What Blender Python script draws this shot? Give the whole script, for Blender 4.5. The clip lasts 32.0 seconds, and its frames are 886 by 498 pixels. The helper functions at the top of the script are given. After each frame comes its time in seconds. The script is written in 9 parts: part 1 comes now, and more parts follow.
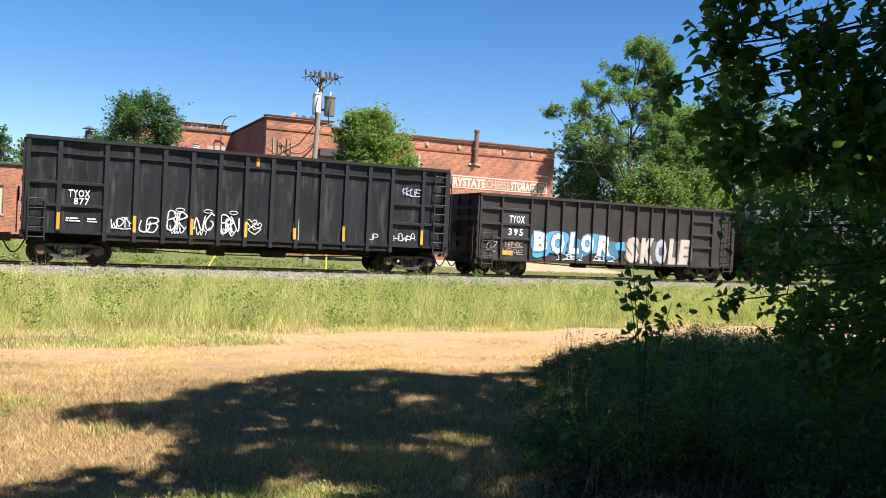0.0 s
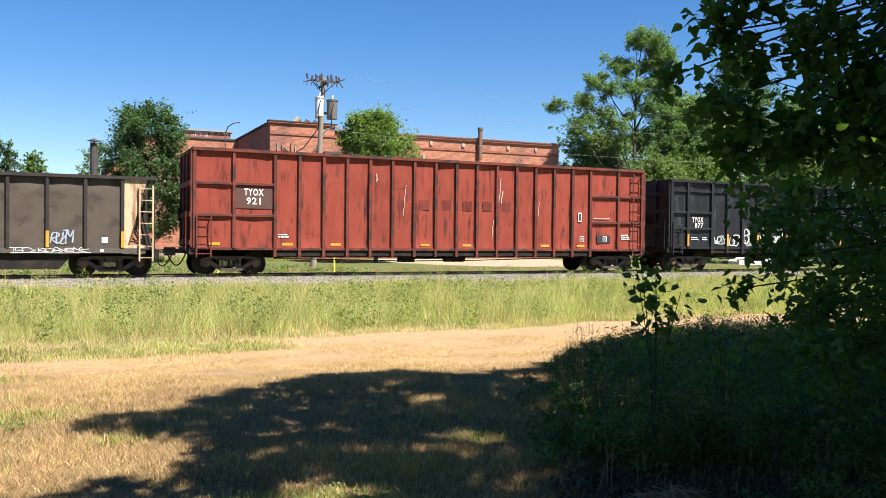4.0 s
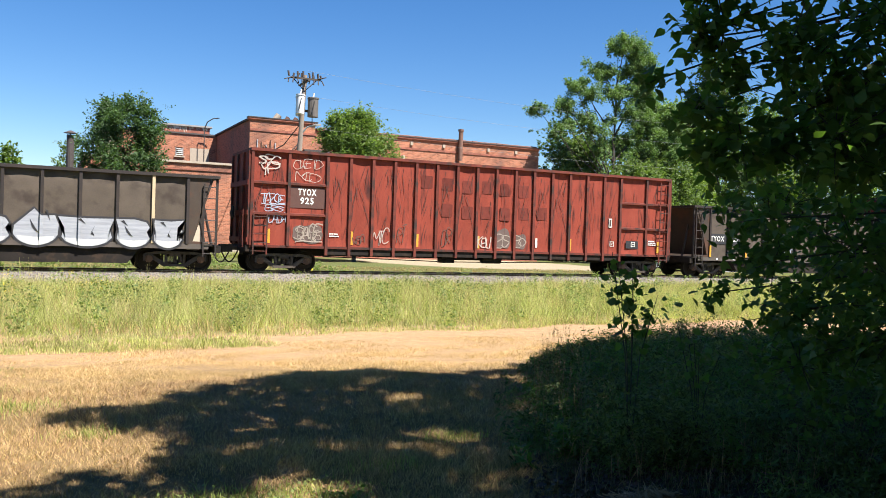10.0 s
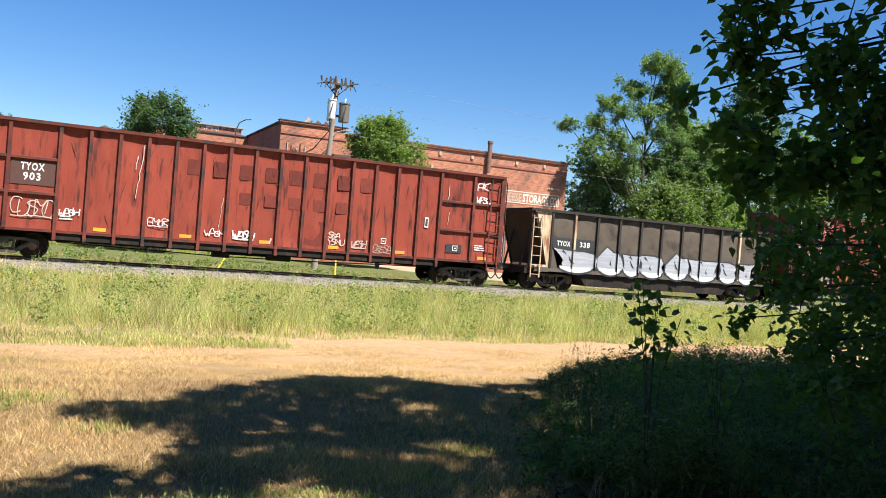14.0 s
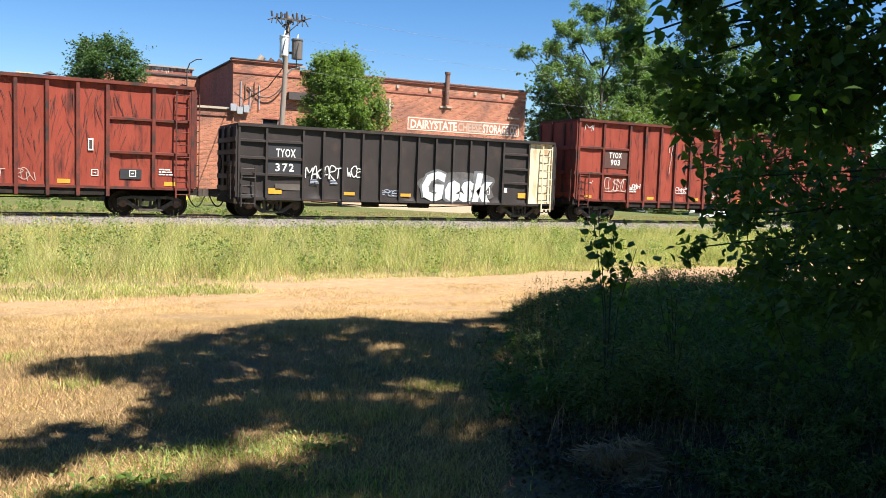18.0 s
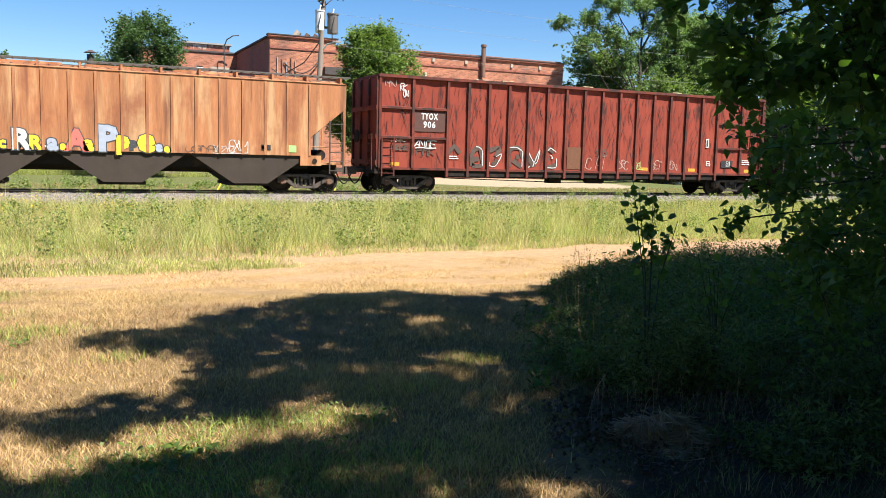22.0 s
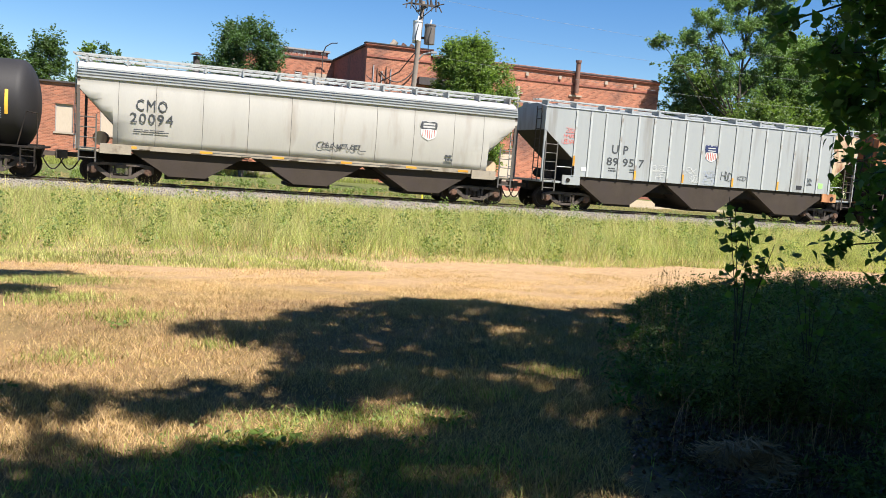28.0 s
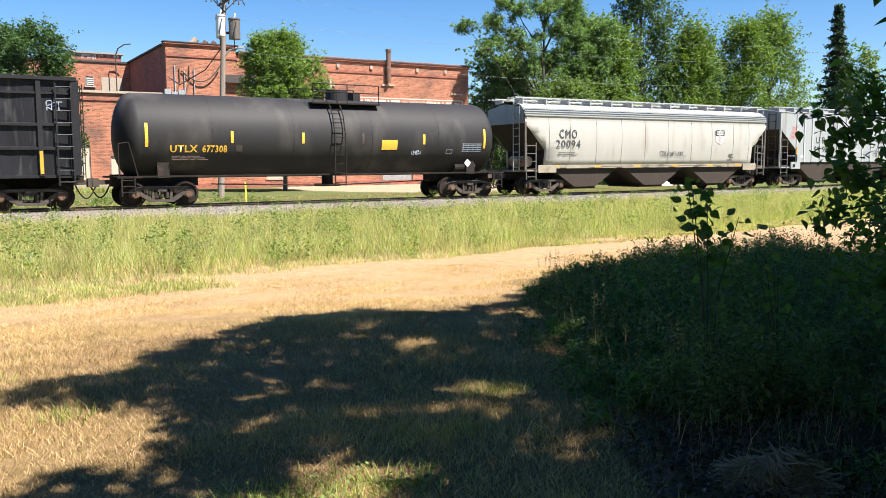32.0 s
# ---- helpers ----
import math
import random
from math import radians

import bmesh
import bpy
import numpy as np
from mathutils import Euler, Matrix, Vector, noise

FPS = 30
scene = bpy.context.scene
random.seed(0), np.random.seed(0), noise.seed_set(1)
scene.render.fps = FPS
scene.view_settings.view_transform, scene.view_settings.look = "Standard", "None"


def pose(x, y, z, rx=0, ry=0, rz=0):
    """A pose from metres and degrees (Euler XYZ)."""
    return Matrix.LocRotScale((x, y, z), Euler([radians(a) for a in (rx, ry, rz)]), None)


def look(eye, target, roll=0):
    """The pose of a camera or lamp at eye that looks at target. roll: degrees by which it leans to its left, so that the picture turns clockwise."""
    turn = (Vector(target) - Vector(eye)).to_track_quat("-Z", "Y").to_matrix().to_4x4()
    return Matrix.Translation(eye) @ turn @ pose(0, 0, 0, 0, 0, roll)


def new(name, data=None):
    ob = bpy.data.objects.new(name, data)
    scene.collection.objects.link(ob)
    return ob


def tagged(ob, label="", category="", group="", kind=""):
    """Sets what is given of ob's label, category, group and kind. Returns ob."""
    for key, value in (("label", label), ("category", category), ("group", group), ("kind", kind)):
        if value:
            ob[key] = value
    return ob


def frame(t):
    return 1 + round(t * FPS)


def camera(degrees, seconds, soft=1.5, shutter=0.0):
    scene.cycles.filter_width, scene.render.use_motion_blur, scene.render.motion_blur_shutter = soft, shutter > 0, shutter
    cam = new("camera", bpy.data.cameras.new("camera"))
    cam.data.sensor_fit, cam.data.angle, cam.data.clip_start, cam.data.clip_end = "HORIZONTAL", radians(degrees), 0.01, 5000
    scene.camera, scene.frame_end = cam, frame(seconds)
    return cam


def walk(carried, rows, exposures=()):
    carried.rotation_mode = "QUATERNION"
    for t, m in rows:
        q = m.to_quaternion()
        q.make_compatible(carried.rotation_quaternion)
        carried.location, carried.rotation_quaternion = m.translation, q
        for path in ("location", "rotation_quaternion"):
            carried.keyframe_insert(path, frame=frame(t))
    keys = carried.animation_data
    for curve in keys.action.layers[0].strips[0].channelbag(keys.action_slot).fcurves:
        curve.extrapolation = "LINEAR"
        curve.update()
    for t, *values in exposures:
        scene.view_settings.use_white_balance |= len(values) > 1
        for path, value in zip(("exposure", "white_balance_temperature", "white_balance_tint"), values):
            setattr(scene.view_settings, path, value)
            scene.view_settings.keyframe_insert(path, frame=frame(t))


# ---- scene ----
cam = camera(56.1, 32.0, soft=0.9)
PATH = [
    (0, (-0.005, 0.015, 1.583), (0.8415, 1.8270, 1.5574), 2.70),
    (0.5, (-0.025, 0.008, 1.585), (0.8037, 1.8278, 1.5832), 2.72),
    (1, (-0.018, 0.025, 1.579), (0.7923, 1.8540, 1.5670), 2.60),
    (1.5, (-0.026, 0.011, 1.585), (0.7909, 1.8364, 1.5721), 2.43),
    (2, (0.007, 0.027, 1.583), (0.9128, 1.8103, 1.5789), 2.17),
    (2.5, (0.014, 0.022, 1.584), (0.9265, 1.8021, 1.5849), 1.94),
    (3, (0.004, 0.018, 1.584), (0.8683, 1.8219, 1.5748), 1.05),
    (3.5, (0.010, 0.019, 1.582), (0.8715, 1.8242, 1.5736), 1.02),
    (4, (0.006, 0.016, 1.580), (0.8356, 1.8355, 1.5513), 0.61),
    (4.5, (-0.010, 0.002, 1.567), (0.7259, 1.8599, 1.4777), -0.18),
    (6.5, (-0.033, 0.005, 1.574), (0.7620, 1.8396, 1.5282), 0.55),
    (7, (-0.027, 0.011, 1.572), (0.7817, 1.8394, 1.5253), 0.76),
    (7.5, (-0.040, -0.000, 1.570), (0.7694, 1.8287, 1.5339), 1.36),
    (8, (-0.035, 0.002, 1.566), (0.7941, 1.8215, 1.5475), 1.99),
    (8.5, (-0.014, 0.017, 1.568), (0.8342, 1.8279, 1.5736), 1.89),
    (9, (-0.018, 0.004, 1.567), (0.8348, 1.8125, 1.5637), 1.59),
    (9.5, (-0.005, 0.008, 1.567), (0.8572, 1.8125, 1.5517), 1.58),
    (10, (-0.009, 0.009, 1.566), (0.8681, 1.8064, 1.5410), 1.83),
    (10.5, (-0.016, -0.001, 1.564), (0.8571, 1.7984, 1.5278), 1.92),
    (11, (-0.016, -0.005, 1.569), (0.8312, 1.8066, 1.5230), 1.88),
    (11.5, (-0.013, 0.012, 1.563), (0.8175, 1.8304, 1.5103), 1.81),
    (12, (-0.007, 0.014, 1.555), (0.8165, 1.8353, 1.4734), 1.58),
    (12.5, (-0.010, 0.029, 1.573), (0.7305, 1.8858, 1.6423), 3.08),
    (13, (0.012, 0.034, 1.583), (0.5932, 1.9448, 1.6916), 5.30),
    (13.5, (0.053, 0.047, 1.560), (0.7582, 1.9184, 1.5797), 7.10),
    (14, (0.033, 0.061, 1.567), (0.8564, 1.8838, 1.5635), 4.56),
    (14.5, (0.028, 0.032, 1.581), (0.8796, 1.8415, 1.5966), 2.64),
    (16.5, (0.034, -0.007, 1.652), (0.9002, 1.7951, 1.6161), 1.34),
    (17, (0.021, -0.014, 1.649), (0.9116, 1.7758, 1.6119), 0.79),
    (17.5, (0.019, -0.024, 1.642), (0.9146, 1.7613, 1.5313), 0.88),
    (18, (0.023, -0.017, 1.635), (0.9299, 1.7587, 1.4760), 2.01),
    (18.5, (0.018, -0.021, 1.631), (0.9279, 1.7516, 1.4588), 2.71),
    (19, (0.008, -0.017, 1.629), (0.9113, 1.7574, 1.4387), 2.57),
    (19.5, (0.006, -0.007, 1.628), (0.9158, 1.7620, 1.4200), 2.49),
    (20, (0.004, -0.012, 1.627), (0.9100, 1.7578, 1.4088), 2.32),
    (20.5, (0.013, -0.012, 1.629), (0.9142, 1.7600, 1.4134), 2.35),
    (21, (0.016, -0.008, 1.626), (0.9163, 1.7660, 1.4192), 2.94),
    (21.5, (0.011, -0.015, 1.629), (0.8720, 1.7767, 1.4062), 2.15),
    (22, (0.010, -0.010, 1.627), (0.8366, 1.7974, 1.4037), 1.48),
    (22.5, (-0.001, -0.024, 1.631), (0.8166, 1.7885, 1.4155), 1.52),
    (23, (0.006, -0.021, 1.631), (0.8153, 1.7940, 1.4087), 1.28),
    (23.5, (0.012, -0.032, 1.633), (0.8131, 1.7879, 1.4160), 1.06),
    (24, (0.013, -0.027, 1.636), (0.7922, 1.8035, 1.4279), 1.34),
    (24.5, (0.004, -0.032, 1.633), (0.7469, 1.8145, 1.4377), 1.81),
    (25, (0.007, -0.032, 1.637), (0.7276, 1.8237, 1.4492), 1.61),
    (25.5, (0.006, -0.032, 1.636), (0.7080, 1.8303, 1.4400), 1.30),
    (26, (0.003, -0.029, 1.637), (0.6695, 1.8468, 1.4396), 1.38),
    (26.5, (0.003, -0.026, 1.640), (0.6353, 1.8627, 1.4574), 1.56),
    (28.5, (-0.039, -0.027, 1.582), (0.6217, 1.8493, 1.3719), 4.99),
    (29, (-0.021, -0.005, 1.580), (0.6859, 1.8537, 1.3669), 4.91),
    (29.5, (-0.027, 0.036, 1.575), (0.7223, 1.8758, 1.3444), 5.80),
    (30, (-0.042, 0.081, 1.563), (0.7563, 1.8944, 1.2875), 6.18),
    (30.5, (-0.074, 0.252, 1.545), (0.7989, 2.0364, 1.3100), 7.16),
    (31, (-0.086, 0.540, 1.587), (0.8682, 2.2887, 1.4076), 3.95),
    (31.5, (-0.162, 0.840, 1.558), (0.8388, 2.5532, 1.3086), 0.21),
    (32, (-0.189, 1.183, 1.552), (0.8400, 2.8854, 1.3464), -0.34),
]
EXPOSURES = [(0, 1.42), (9, 1.40), (12, 1.40), (12.5, 1.34), (13, 1.22), (13.5, 1.3), (14, 1.38), (18, 1.42), (22, 1.40), (26, 1.32), (29, 1.28), (30, 1.30), (31, 1.40), (32, 1.50)]
walk(cam, [(t, look(eye, target, roll)) for t, eye, target, roll in PATH], EXPOSURES)

# ---------------------------------------------------------------- light
SUN_EL, SUN_AZ = radians(57), radians(-62)   # azimuth measured from +x towards +y
sun_dir = Vector((math.cos(SUN_EL) * math.cos(SUN_AZ), math.cos(SUN_EL) * math.sin(SUN_AZ), math.sin(SUN_EL)))
world = bpy.data.worlds.new("world")
scene.world = world
world.use_nodes = True
wn = world.node_tree.nodes
sky = wn.new("ShaderNodeTexSky")
sky.sky_type = "NISHITA"
sky.sun_disc = False
sky.sun_elevation = SUN_EL
sky.sun_rotation = math.pi / 2 - SUN_AZ
sky.altitude = 300
sky.air_density, sky.dust_density, sky.ozone_density = 1.0, 0.15, 4.0
tint = wn.new("ShaderNodeHueSaturation")
tint.inputs["Saturation"].default_value, tint.inputs["Value"].default_value = 1.29, 1.0
tint.inputs["Hue"].default_value = 0.507
world.node_tree.links.new(sky.outputs[0], tint.inputs["Color"])
world.node_tree.links.new(tint.outputs[0], wn["Background"].inputs[0])
wn["Background"].inputs[1].default_value = 0.058
sun = new("sun", bpy.data.lights.new("sun", "SUN"))
sun.data.energy, sun.data.angle, sun.data.color = 5.0, radians(0.53), (1.0, 0.935, 0.86)
sun.matrix_world = look(sun_dir * 60, (0, 0, 0))

# ---------------------------------------------------------------- materials
def material(name, base, rough=0.8, metal=0.0, var=0.25, scale=6.0, fine=60.0, bump=0.15, island=0.0, rand=0.0, dirt=None, dirt_scale=0.6,
             dirt_amount=0.5, stretch=(1, 1, 1), spec=0.5, bump_dist=0.01):
    """Principled surface: base colour varied at two scales, optional dirt colour in patches, fine relief."""
    m = bpy.data.materials.new(name)
    m.use_nodes = True
    nt = m.node_tree
    n, link = nt.nodes, nt.links.new
    b = n["Principled BSDF"]
    b.inputs["Roughness"].default_value, b.inputs["Metallic"].default_value = rough, metal
    b.inputs["Specular IOR Level"].default_value = spec
    tc, mp = n.new("ShaderNodeTexCoord"), n.new("ShaderNodeMapping")
    mp.inputs["Scale"].default_value = stretch
    if rand:
        oi, add = n.new("ShaderNodeObjectInfo"), n.new("ShaderNodeVectorMath")
        mul = n.new("ShaderNodeMath")
        mul.operation, mul.inputs[1].default_value = "MULTIPLY", 57.0
        link(oi.outputs["Random"], mul.inputs[0])
        link(tc.outputs["Object"], add.inputs[0])
        link(mul.outputs[0], add.inputs[1])
        link(add.outputs[0], mp.inputs["Vector"])
    else:
        link(tc.outputs["Object"], mp.inputs["Vector"])
    def nz(s, detail=6):
        t = n.new("ShaderNodeTexNoise")
        t.inputs["Scale"].default_value, t.inputs["Detail"].default_value = s, detail
        link(mp.outputs[0], t.inputs["Vector"])
        return t.outputs["Fac"]
    def math_node(op, a, c):
        t = n.new("ShaderNodeMath")
        t.operation = op
        for i, v in enumerate((a, c)):
            if isinstance(v, (int, float)):
                t.inputs[i].default_value = v
            else:
                link(v, t.inputs[i])
        return t.outputs[0]
    big, small = nz(scale), nz(fine)
    v = math_node("ADD", math_node("MULTIPLY", math_node("SUBTRACT", big, 0.5), 2.6 * var), math_node("MULTIPLY", math_node("SUBTRACT", small, 0.5), 1.6 * var))
    if island:
        g = n.new("ShaderNodeNewGeometry")
        v = math_node("ADD", v, math_node("MULTIPLY", math_node("SUBTRACT", g.outputs["Random Per Island"], 0.5), island))
    if rand:
        o = n.new("ShaderNodeObjectInfo")
        v = math_node("ADD", v, math_node("MULTIPLY", math_node("SUBTRACT", o.outputs["Random"], 0.5), rand))
    val = math_node("ADD", v, 1.0)
    col = n.new("ShaderNodeVectorMath")
    col.operation = "SCALE"
    col.inputs[0].default_value = base
    link(val, col.inputs["Scale"])
    out = col.outputs[0]
    if dirt:
        d = nz(dirt_scale, 9)
        r = n.new("ShaderNodeValToRGB")
        r.color_ramp.elements[0].position, r.color_ramp.elements[1].position = 0.62 - 0.3 * dirt_amount, 0.78 - 0.25 * dirt_amount
        link(d, r.inputs[0])
        mix = n.new("ShaderNodeMix")
        mix.data_type = "RGBA"
        link(r.outputs[0], mix.inputs["Factor"])
        link(out, mix.inputs["A"])
        mix.inputs["B"].default_value = (*dirt, 1)
        out = mix.outputs["Result"]
    link(out, b.inputs["Base Color"])
    if bump:
        bp = n.new("ShaderNodeBump")
        bp.inputs["Strength"].default_value, bp.inputs["Distance"].default_value = bump, bump_dist
        link(small, bp.inputs["Height"])
        link(bp.outputs[0], b.inputs["Normal"])
    return m

def streak(m, colour, scale, lo, hi, stretch=(1, 1, 1), shift=0.0, most=1.0):
    """Lay a further coat of stains over a material's colour: noise between lo and hi lets it through."""
    nt = m.node_tree
    n, link = nt.nodes, nt.links.new
    b = n["Principled BSDF"]
    src = b.inputs["Base Color"].links[0].from_socket
    tc, mp, nz, r, mix = n.new("ShaderNodeTexCoord"), n.new("ShaderNodeMapping"), n.new("ShaderNodeTexNoise"), n.new("ShaderNodeMapRange"), n.new("ShaderNodeMix")
    mp.inputs["Scale"].default_value, mp.inputs["Location"].default_value = stretch, (shift, shift, shift)
    nz.inputs["Scale"].default_value, nz.inputs["Detail"].default_value, nz.inputs["Roughness"].default_value = scale, 8, 0.62
    r.inputs["From Min"].default_value, r.inputs["From Max"].default_value, r.inputs["To Max"].default_value = lo, hi, most
    mix.data_type = "RGBA"
    link(tc.outputs["Object"], mp.inputs["Vector"])
    link(mp.outputs[0], nz.inputs["Vector"])
    link(nz.outputs["Fac"], r.inputs["Value"])
    link(r.outputs[0], mix.inputs["Factor"])
    link(src, mix.inputs["A"])
    mix.inputs["B"].default_value = (*colour, 1)
    link(mix.outputs["Result"], b.inputs["Base Color"])
    return m

def leafy(name, base, island=0.7, trans=0.35, rough=0.5, var=0.12):
    m = material(name, base, rough, var=var, scale=0.8, fine=30, bump=0, island=island, spec=0.25)
    nt = m.node_tree
    n, link = nt.nodes, nt.links.new
    b = n["Principled BSDF"]
    src = b.inputs["Base Color"].links[0].from_socket
    tr = n.new("ShaderNodeBsdfTranslucent")
    hs = n.new("ShaderNodeVectorMath")
    hs.operation = "MULTIPLY"
    hs.inputs[1].default_value = (1.3, 1.5, 0.5)
    link(src, hs.inputs[0])
    link(hs.outputs[0], tr.inputs["Color"])
    mx = n.new("ShaderNodeMixShader")
    mx.inputs[0].default_value = trans
    link(b.outputs[0], mx.inputs[1])
    link(tr.outputs[0], mx.inputs[2])
    link(mx.outputs[0], n["Material Output"].inputs["Surface"])
    return m

# ---------------------------------------------------------------- mesh helpers
def box(bm, x0, x1, y0, y1, z0, z1):
    v = [bm.verts.new((x, y, z)) for z in (z0, z1) for x, y in ((x0, y0), (x1, y0), (x1, y1), (x0, y1))]
    for f in ((3, 2, 1, 0), (4, 5, 6, 7), (0, 1, 5, 4), (1, 2, 6, 5), (2, 3, 7, 6), (3, 0, 4, 7)):
        bm.faces.new([v[i] for i in f])

def prism(bm, pts, y0, y1):
    """A solid from an outline in the xz plane, from y0 to y1."""
    a = [bm.verts.new((x, y0, z)) for x, z in pts]
    c = [bm.verts.new((x, y1, z)) for x, z in pts]
    bm.faces.new(a)
    bm.faces.new(c[::-1])
    for i in range(len(pts)):
        j = (i + 1) % len(pts)
        bm.faces.new((a[j], a[i], c[i], c[j]))

def prism_x(bm, pts, x0, x1):
    """A solid from an outline in the yz plane, from x0 to x1."""
    a = [bm.verts.new((x0, y, z)) for y, z in pts]
    c = [bm.verts.new((x1, y, z)) for y, z in pts]
    bm.faces.new(a[::-1])
    bm.faces.new(c)
    for i in range(len(pts)):
        j = (i + 1) % len(pts)
        bm.faces.new((a[i], a[j], c[j], c[i]))

def tube(bm, p, q, r, r2=None, n=8):
    """A round bar from p to q."""
    p, q = Vector(p), Vector(q)
    m = Matrix.Translation(p) @ (q - p).to_track_quat("Z", "Y").to_matrix().to_4x4()
    h = (q - p).length
    r2 = r if r2 is None else r2
    a = [bm.verts.new(m @ Vector((r * math.cos(k * math.tau / n), r * math.sin(k * math.tau / n), 0))) for k in range(n)]
    c = [bm.verts.new(m @ Vector((r2 * math.cos(k * math.tau / n), r2 * math.sin(k * math.tau / n), h))) for k in range(n)]
    for k in range(n):
        bm.faces.new((a[k], a[(k + 1) % n], c[(k + 1) % n], c[k]))
    bm.faces.new(a[::-1])
    bm.faces.new(c)

def path_tube(bm, pts, r, n=6):
    for p, q in zip(pts, pts[1:]):
        tube(bm, p, q, r, n=n)

def mesh_of(name, bm, mat):
    me = bpy.data.meshes.new(name)
    bmesh.ops.recalc_face_normals(bm, faces=bm.faces)
    bm.to_mesh(me)
    bm.free()
    if mat:
        me.materials.append(mat)
    return me

def part(name, bm, mat, parent=None, label="", at=None):
    ob = new(name, bm if isinstance(bm, bpy.types.Mesh) else mesh_of(name, bm, mat))
    if parent:
        ob.parent = parent
    if at is not None:
        ob.location = at
    if label:
        ob["label"] = label
    return ob

def raw_mesh(name, verts, faces, mat):
    """A mesh from number arrays: verts (n, 3), faces (m, 3 or 4)."""
    me = bpy.data.meshes.new(name)
    verts, faces = np.asarray(verts, np.float32), np.asarray(faces, np.int32)
    me.vertices.add(len(verts))
    me.vertices.foreach_set("co", verts.ravel())
    k = faces.shape[1]
    me.loops.add(faces.size)
    me.loops.foreach_set("vertex_index", faces.ravel())
    me.polygons.add(len(faces))
    me.polygons.foreach_set("loop_start", np.arange(0, faces.size, k, dtype=np.int32))
    me.update(calc_edges=True)
    me.materials.append(mat)
    return me

def smooth(ob):
    for p in ob.data.polygons:
        p.use_smooth = True
    return ob
# ---------------------------------------------------------------- ground
RAIL_TOP = 0.104

def prim(fn, *args, **kw):
    bm = bmesh.new()
    fn(bm, *args, **kw)
    return bm

def step(a, b, v):
    u = min(max((v - a) / (b - a), 0.0), 1.0)
    return u * u * (3 - 2 * u)

def ground_z(x, y):
    z = 0.10 - 0.40 * step(7, 14, y) - 0.9 * step(46, 58, x) * step(44, 58, y)
    if y < 24:
        z += 0.035 * noise.noise((x * 0.7, y * 0.7, 0.3)) + 0.012 * noise.noise((x * 3.1, y * 3.1, 2.3))
    return z

def ground_material():
    m = material("ground_cover", (0.215, 0.142, 0.068), 0.95, spec=0.1, var=0.38, scale=1.6, fine=55, bump=0.6, bump_dist=0.03)
    nt = m.node_tree
    n, link = nt.nodes, nt.links.new
    b = n["Principled BSDF"]
    tc, sep, nz = n.new("ShaderNodeTexCoord"), n.new("ShaderNodeSeparateXYZ"), n.new("ShaderNodeTexNoise")
    nz.inputs["Scale"].default_value, nz.inputs["Detail"].default_value = 0.55, 7
    link(tc.outputs["Object"], sep.inputs[0])
    link(tc.outputs["Object"], nz.inputs["Vector"])
    def mt(op, a, c):
        t = n.new("ShaderNodeMath")
        t.operation = op
        for i, v in enumerate((a, c)):
            if isinstance(v, (int, float)):
                t.inputs[i].default_value = v
            else:
                link(v, t.inputs[i])
        return t.outputs[0]
    wob = mt("MULTIPLY", mt("SUBTRACT", nz.outputs["Fac"], 0.5), 5.0)
    y = mt("ADD", mt("SUBTRACT", sep.outputs["Y"], mt("MULTIPLY", sep.outputs["X"], 0.10)), wob)
    def ramp(v, a, c):
        r = n.new("ShaderNodeMapRange")
        r.inputs["From Min"].default_value, r.inputs["From Max"].default_value = a, c
        link(v, r.inputs["Value"])
        return r.outputs[0]
    def blend(f, a, c):
        x = n.new("ShaderNodeMix")
        x.data_type = "RGBA"
        link(f, x.inputs["Factor"])
        for s, v in (("A", a), ("B", c)):
            if isinstance(v, tuple):
                x.inputs[s].default_value = (*v, 1)
            else:
                link(v, x.inputs[s])
        return x.outputs["Result"]
    src = b.inputs["Base Color"].links[0].from_socket
    dry = blend(ramp(nz.outputs["Fac"], 0.45, 0.62), src, (0.155, 0.112, 0.052))          # duller patches near by
    slant = mt("ADD", mt("ADD", sep.outputs["Y"], mt("MULTIPLY", sep.outputs["X"], 0.5)), mt("MULTIPLY", wob, 0.8))
    earth = blend(ramp(slant, 10.2, 12.6), dry, (0.33, 0.222, 0.122))                          # the worn track
    green = blend(ramp(y, 14.7, 15.5), earth, (0.22, 0.19, 0.080))                     # rank grass
    lawn = blend(ramp(y, 33, 35), green, (0.10, 0.112, 0.040))
    gx = mt("SUBTRACT", sep.outputs["X"], 31.0)
    gy = mt("SUBTRACT", sep.outputs["Y"], 58.0)
    apron = mt("ADD", mt("ADD", mt("MULTIPLY", mt("MULTIPLY", gx, gx), 0.010), mt("MULTIPLY", mt("MULTIPLY", gy, gy), 0.006)), mt("MULTIPLY", wob, 0.12))
    drive = blend(ramp(apron, 1.0, 0.8), lawn, (0.30, 0.25, 0.17))
    # a darker brown takes over under the tree beside the viewer
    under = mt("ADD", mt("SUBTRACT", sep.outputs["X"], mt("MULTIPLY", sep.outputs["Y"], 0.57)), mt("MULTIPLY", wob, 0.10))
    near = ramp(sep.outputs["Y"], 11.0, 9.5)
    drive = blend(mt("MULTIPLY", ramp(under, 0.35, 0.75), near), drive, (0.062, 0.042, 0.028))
    # clods, straw and pebbles break up every zone
    grit, clod = n.new("ShaderNodeTexNoise"), n.new("ShaderNodeTexNoise")
    for t, s, d in ((grit, 38.0, 4), (clod, 5.5, 5)):
        t.inputs["Scale"].default_value, t.inputs["Detail"].default_value = s, d
        link(tc.outputs["Object"], t.inputs["Vector"])
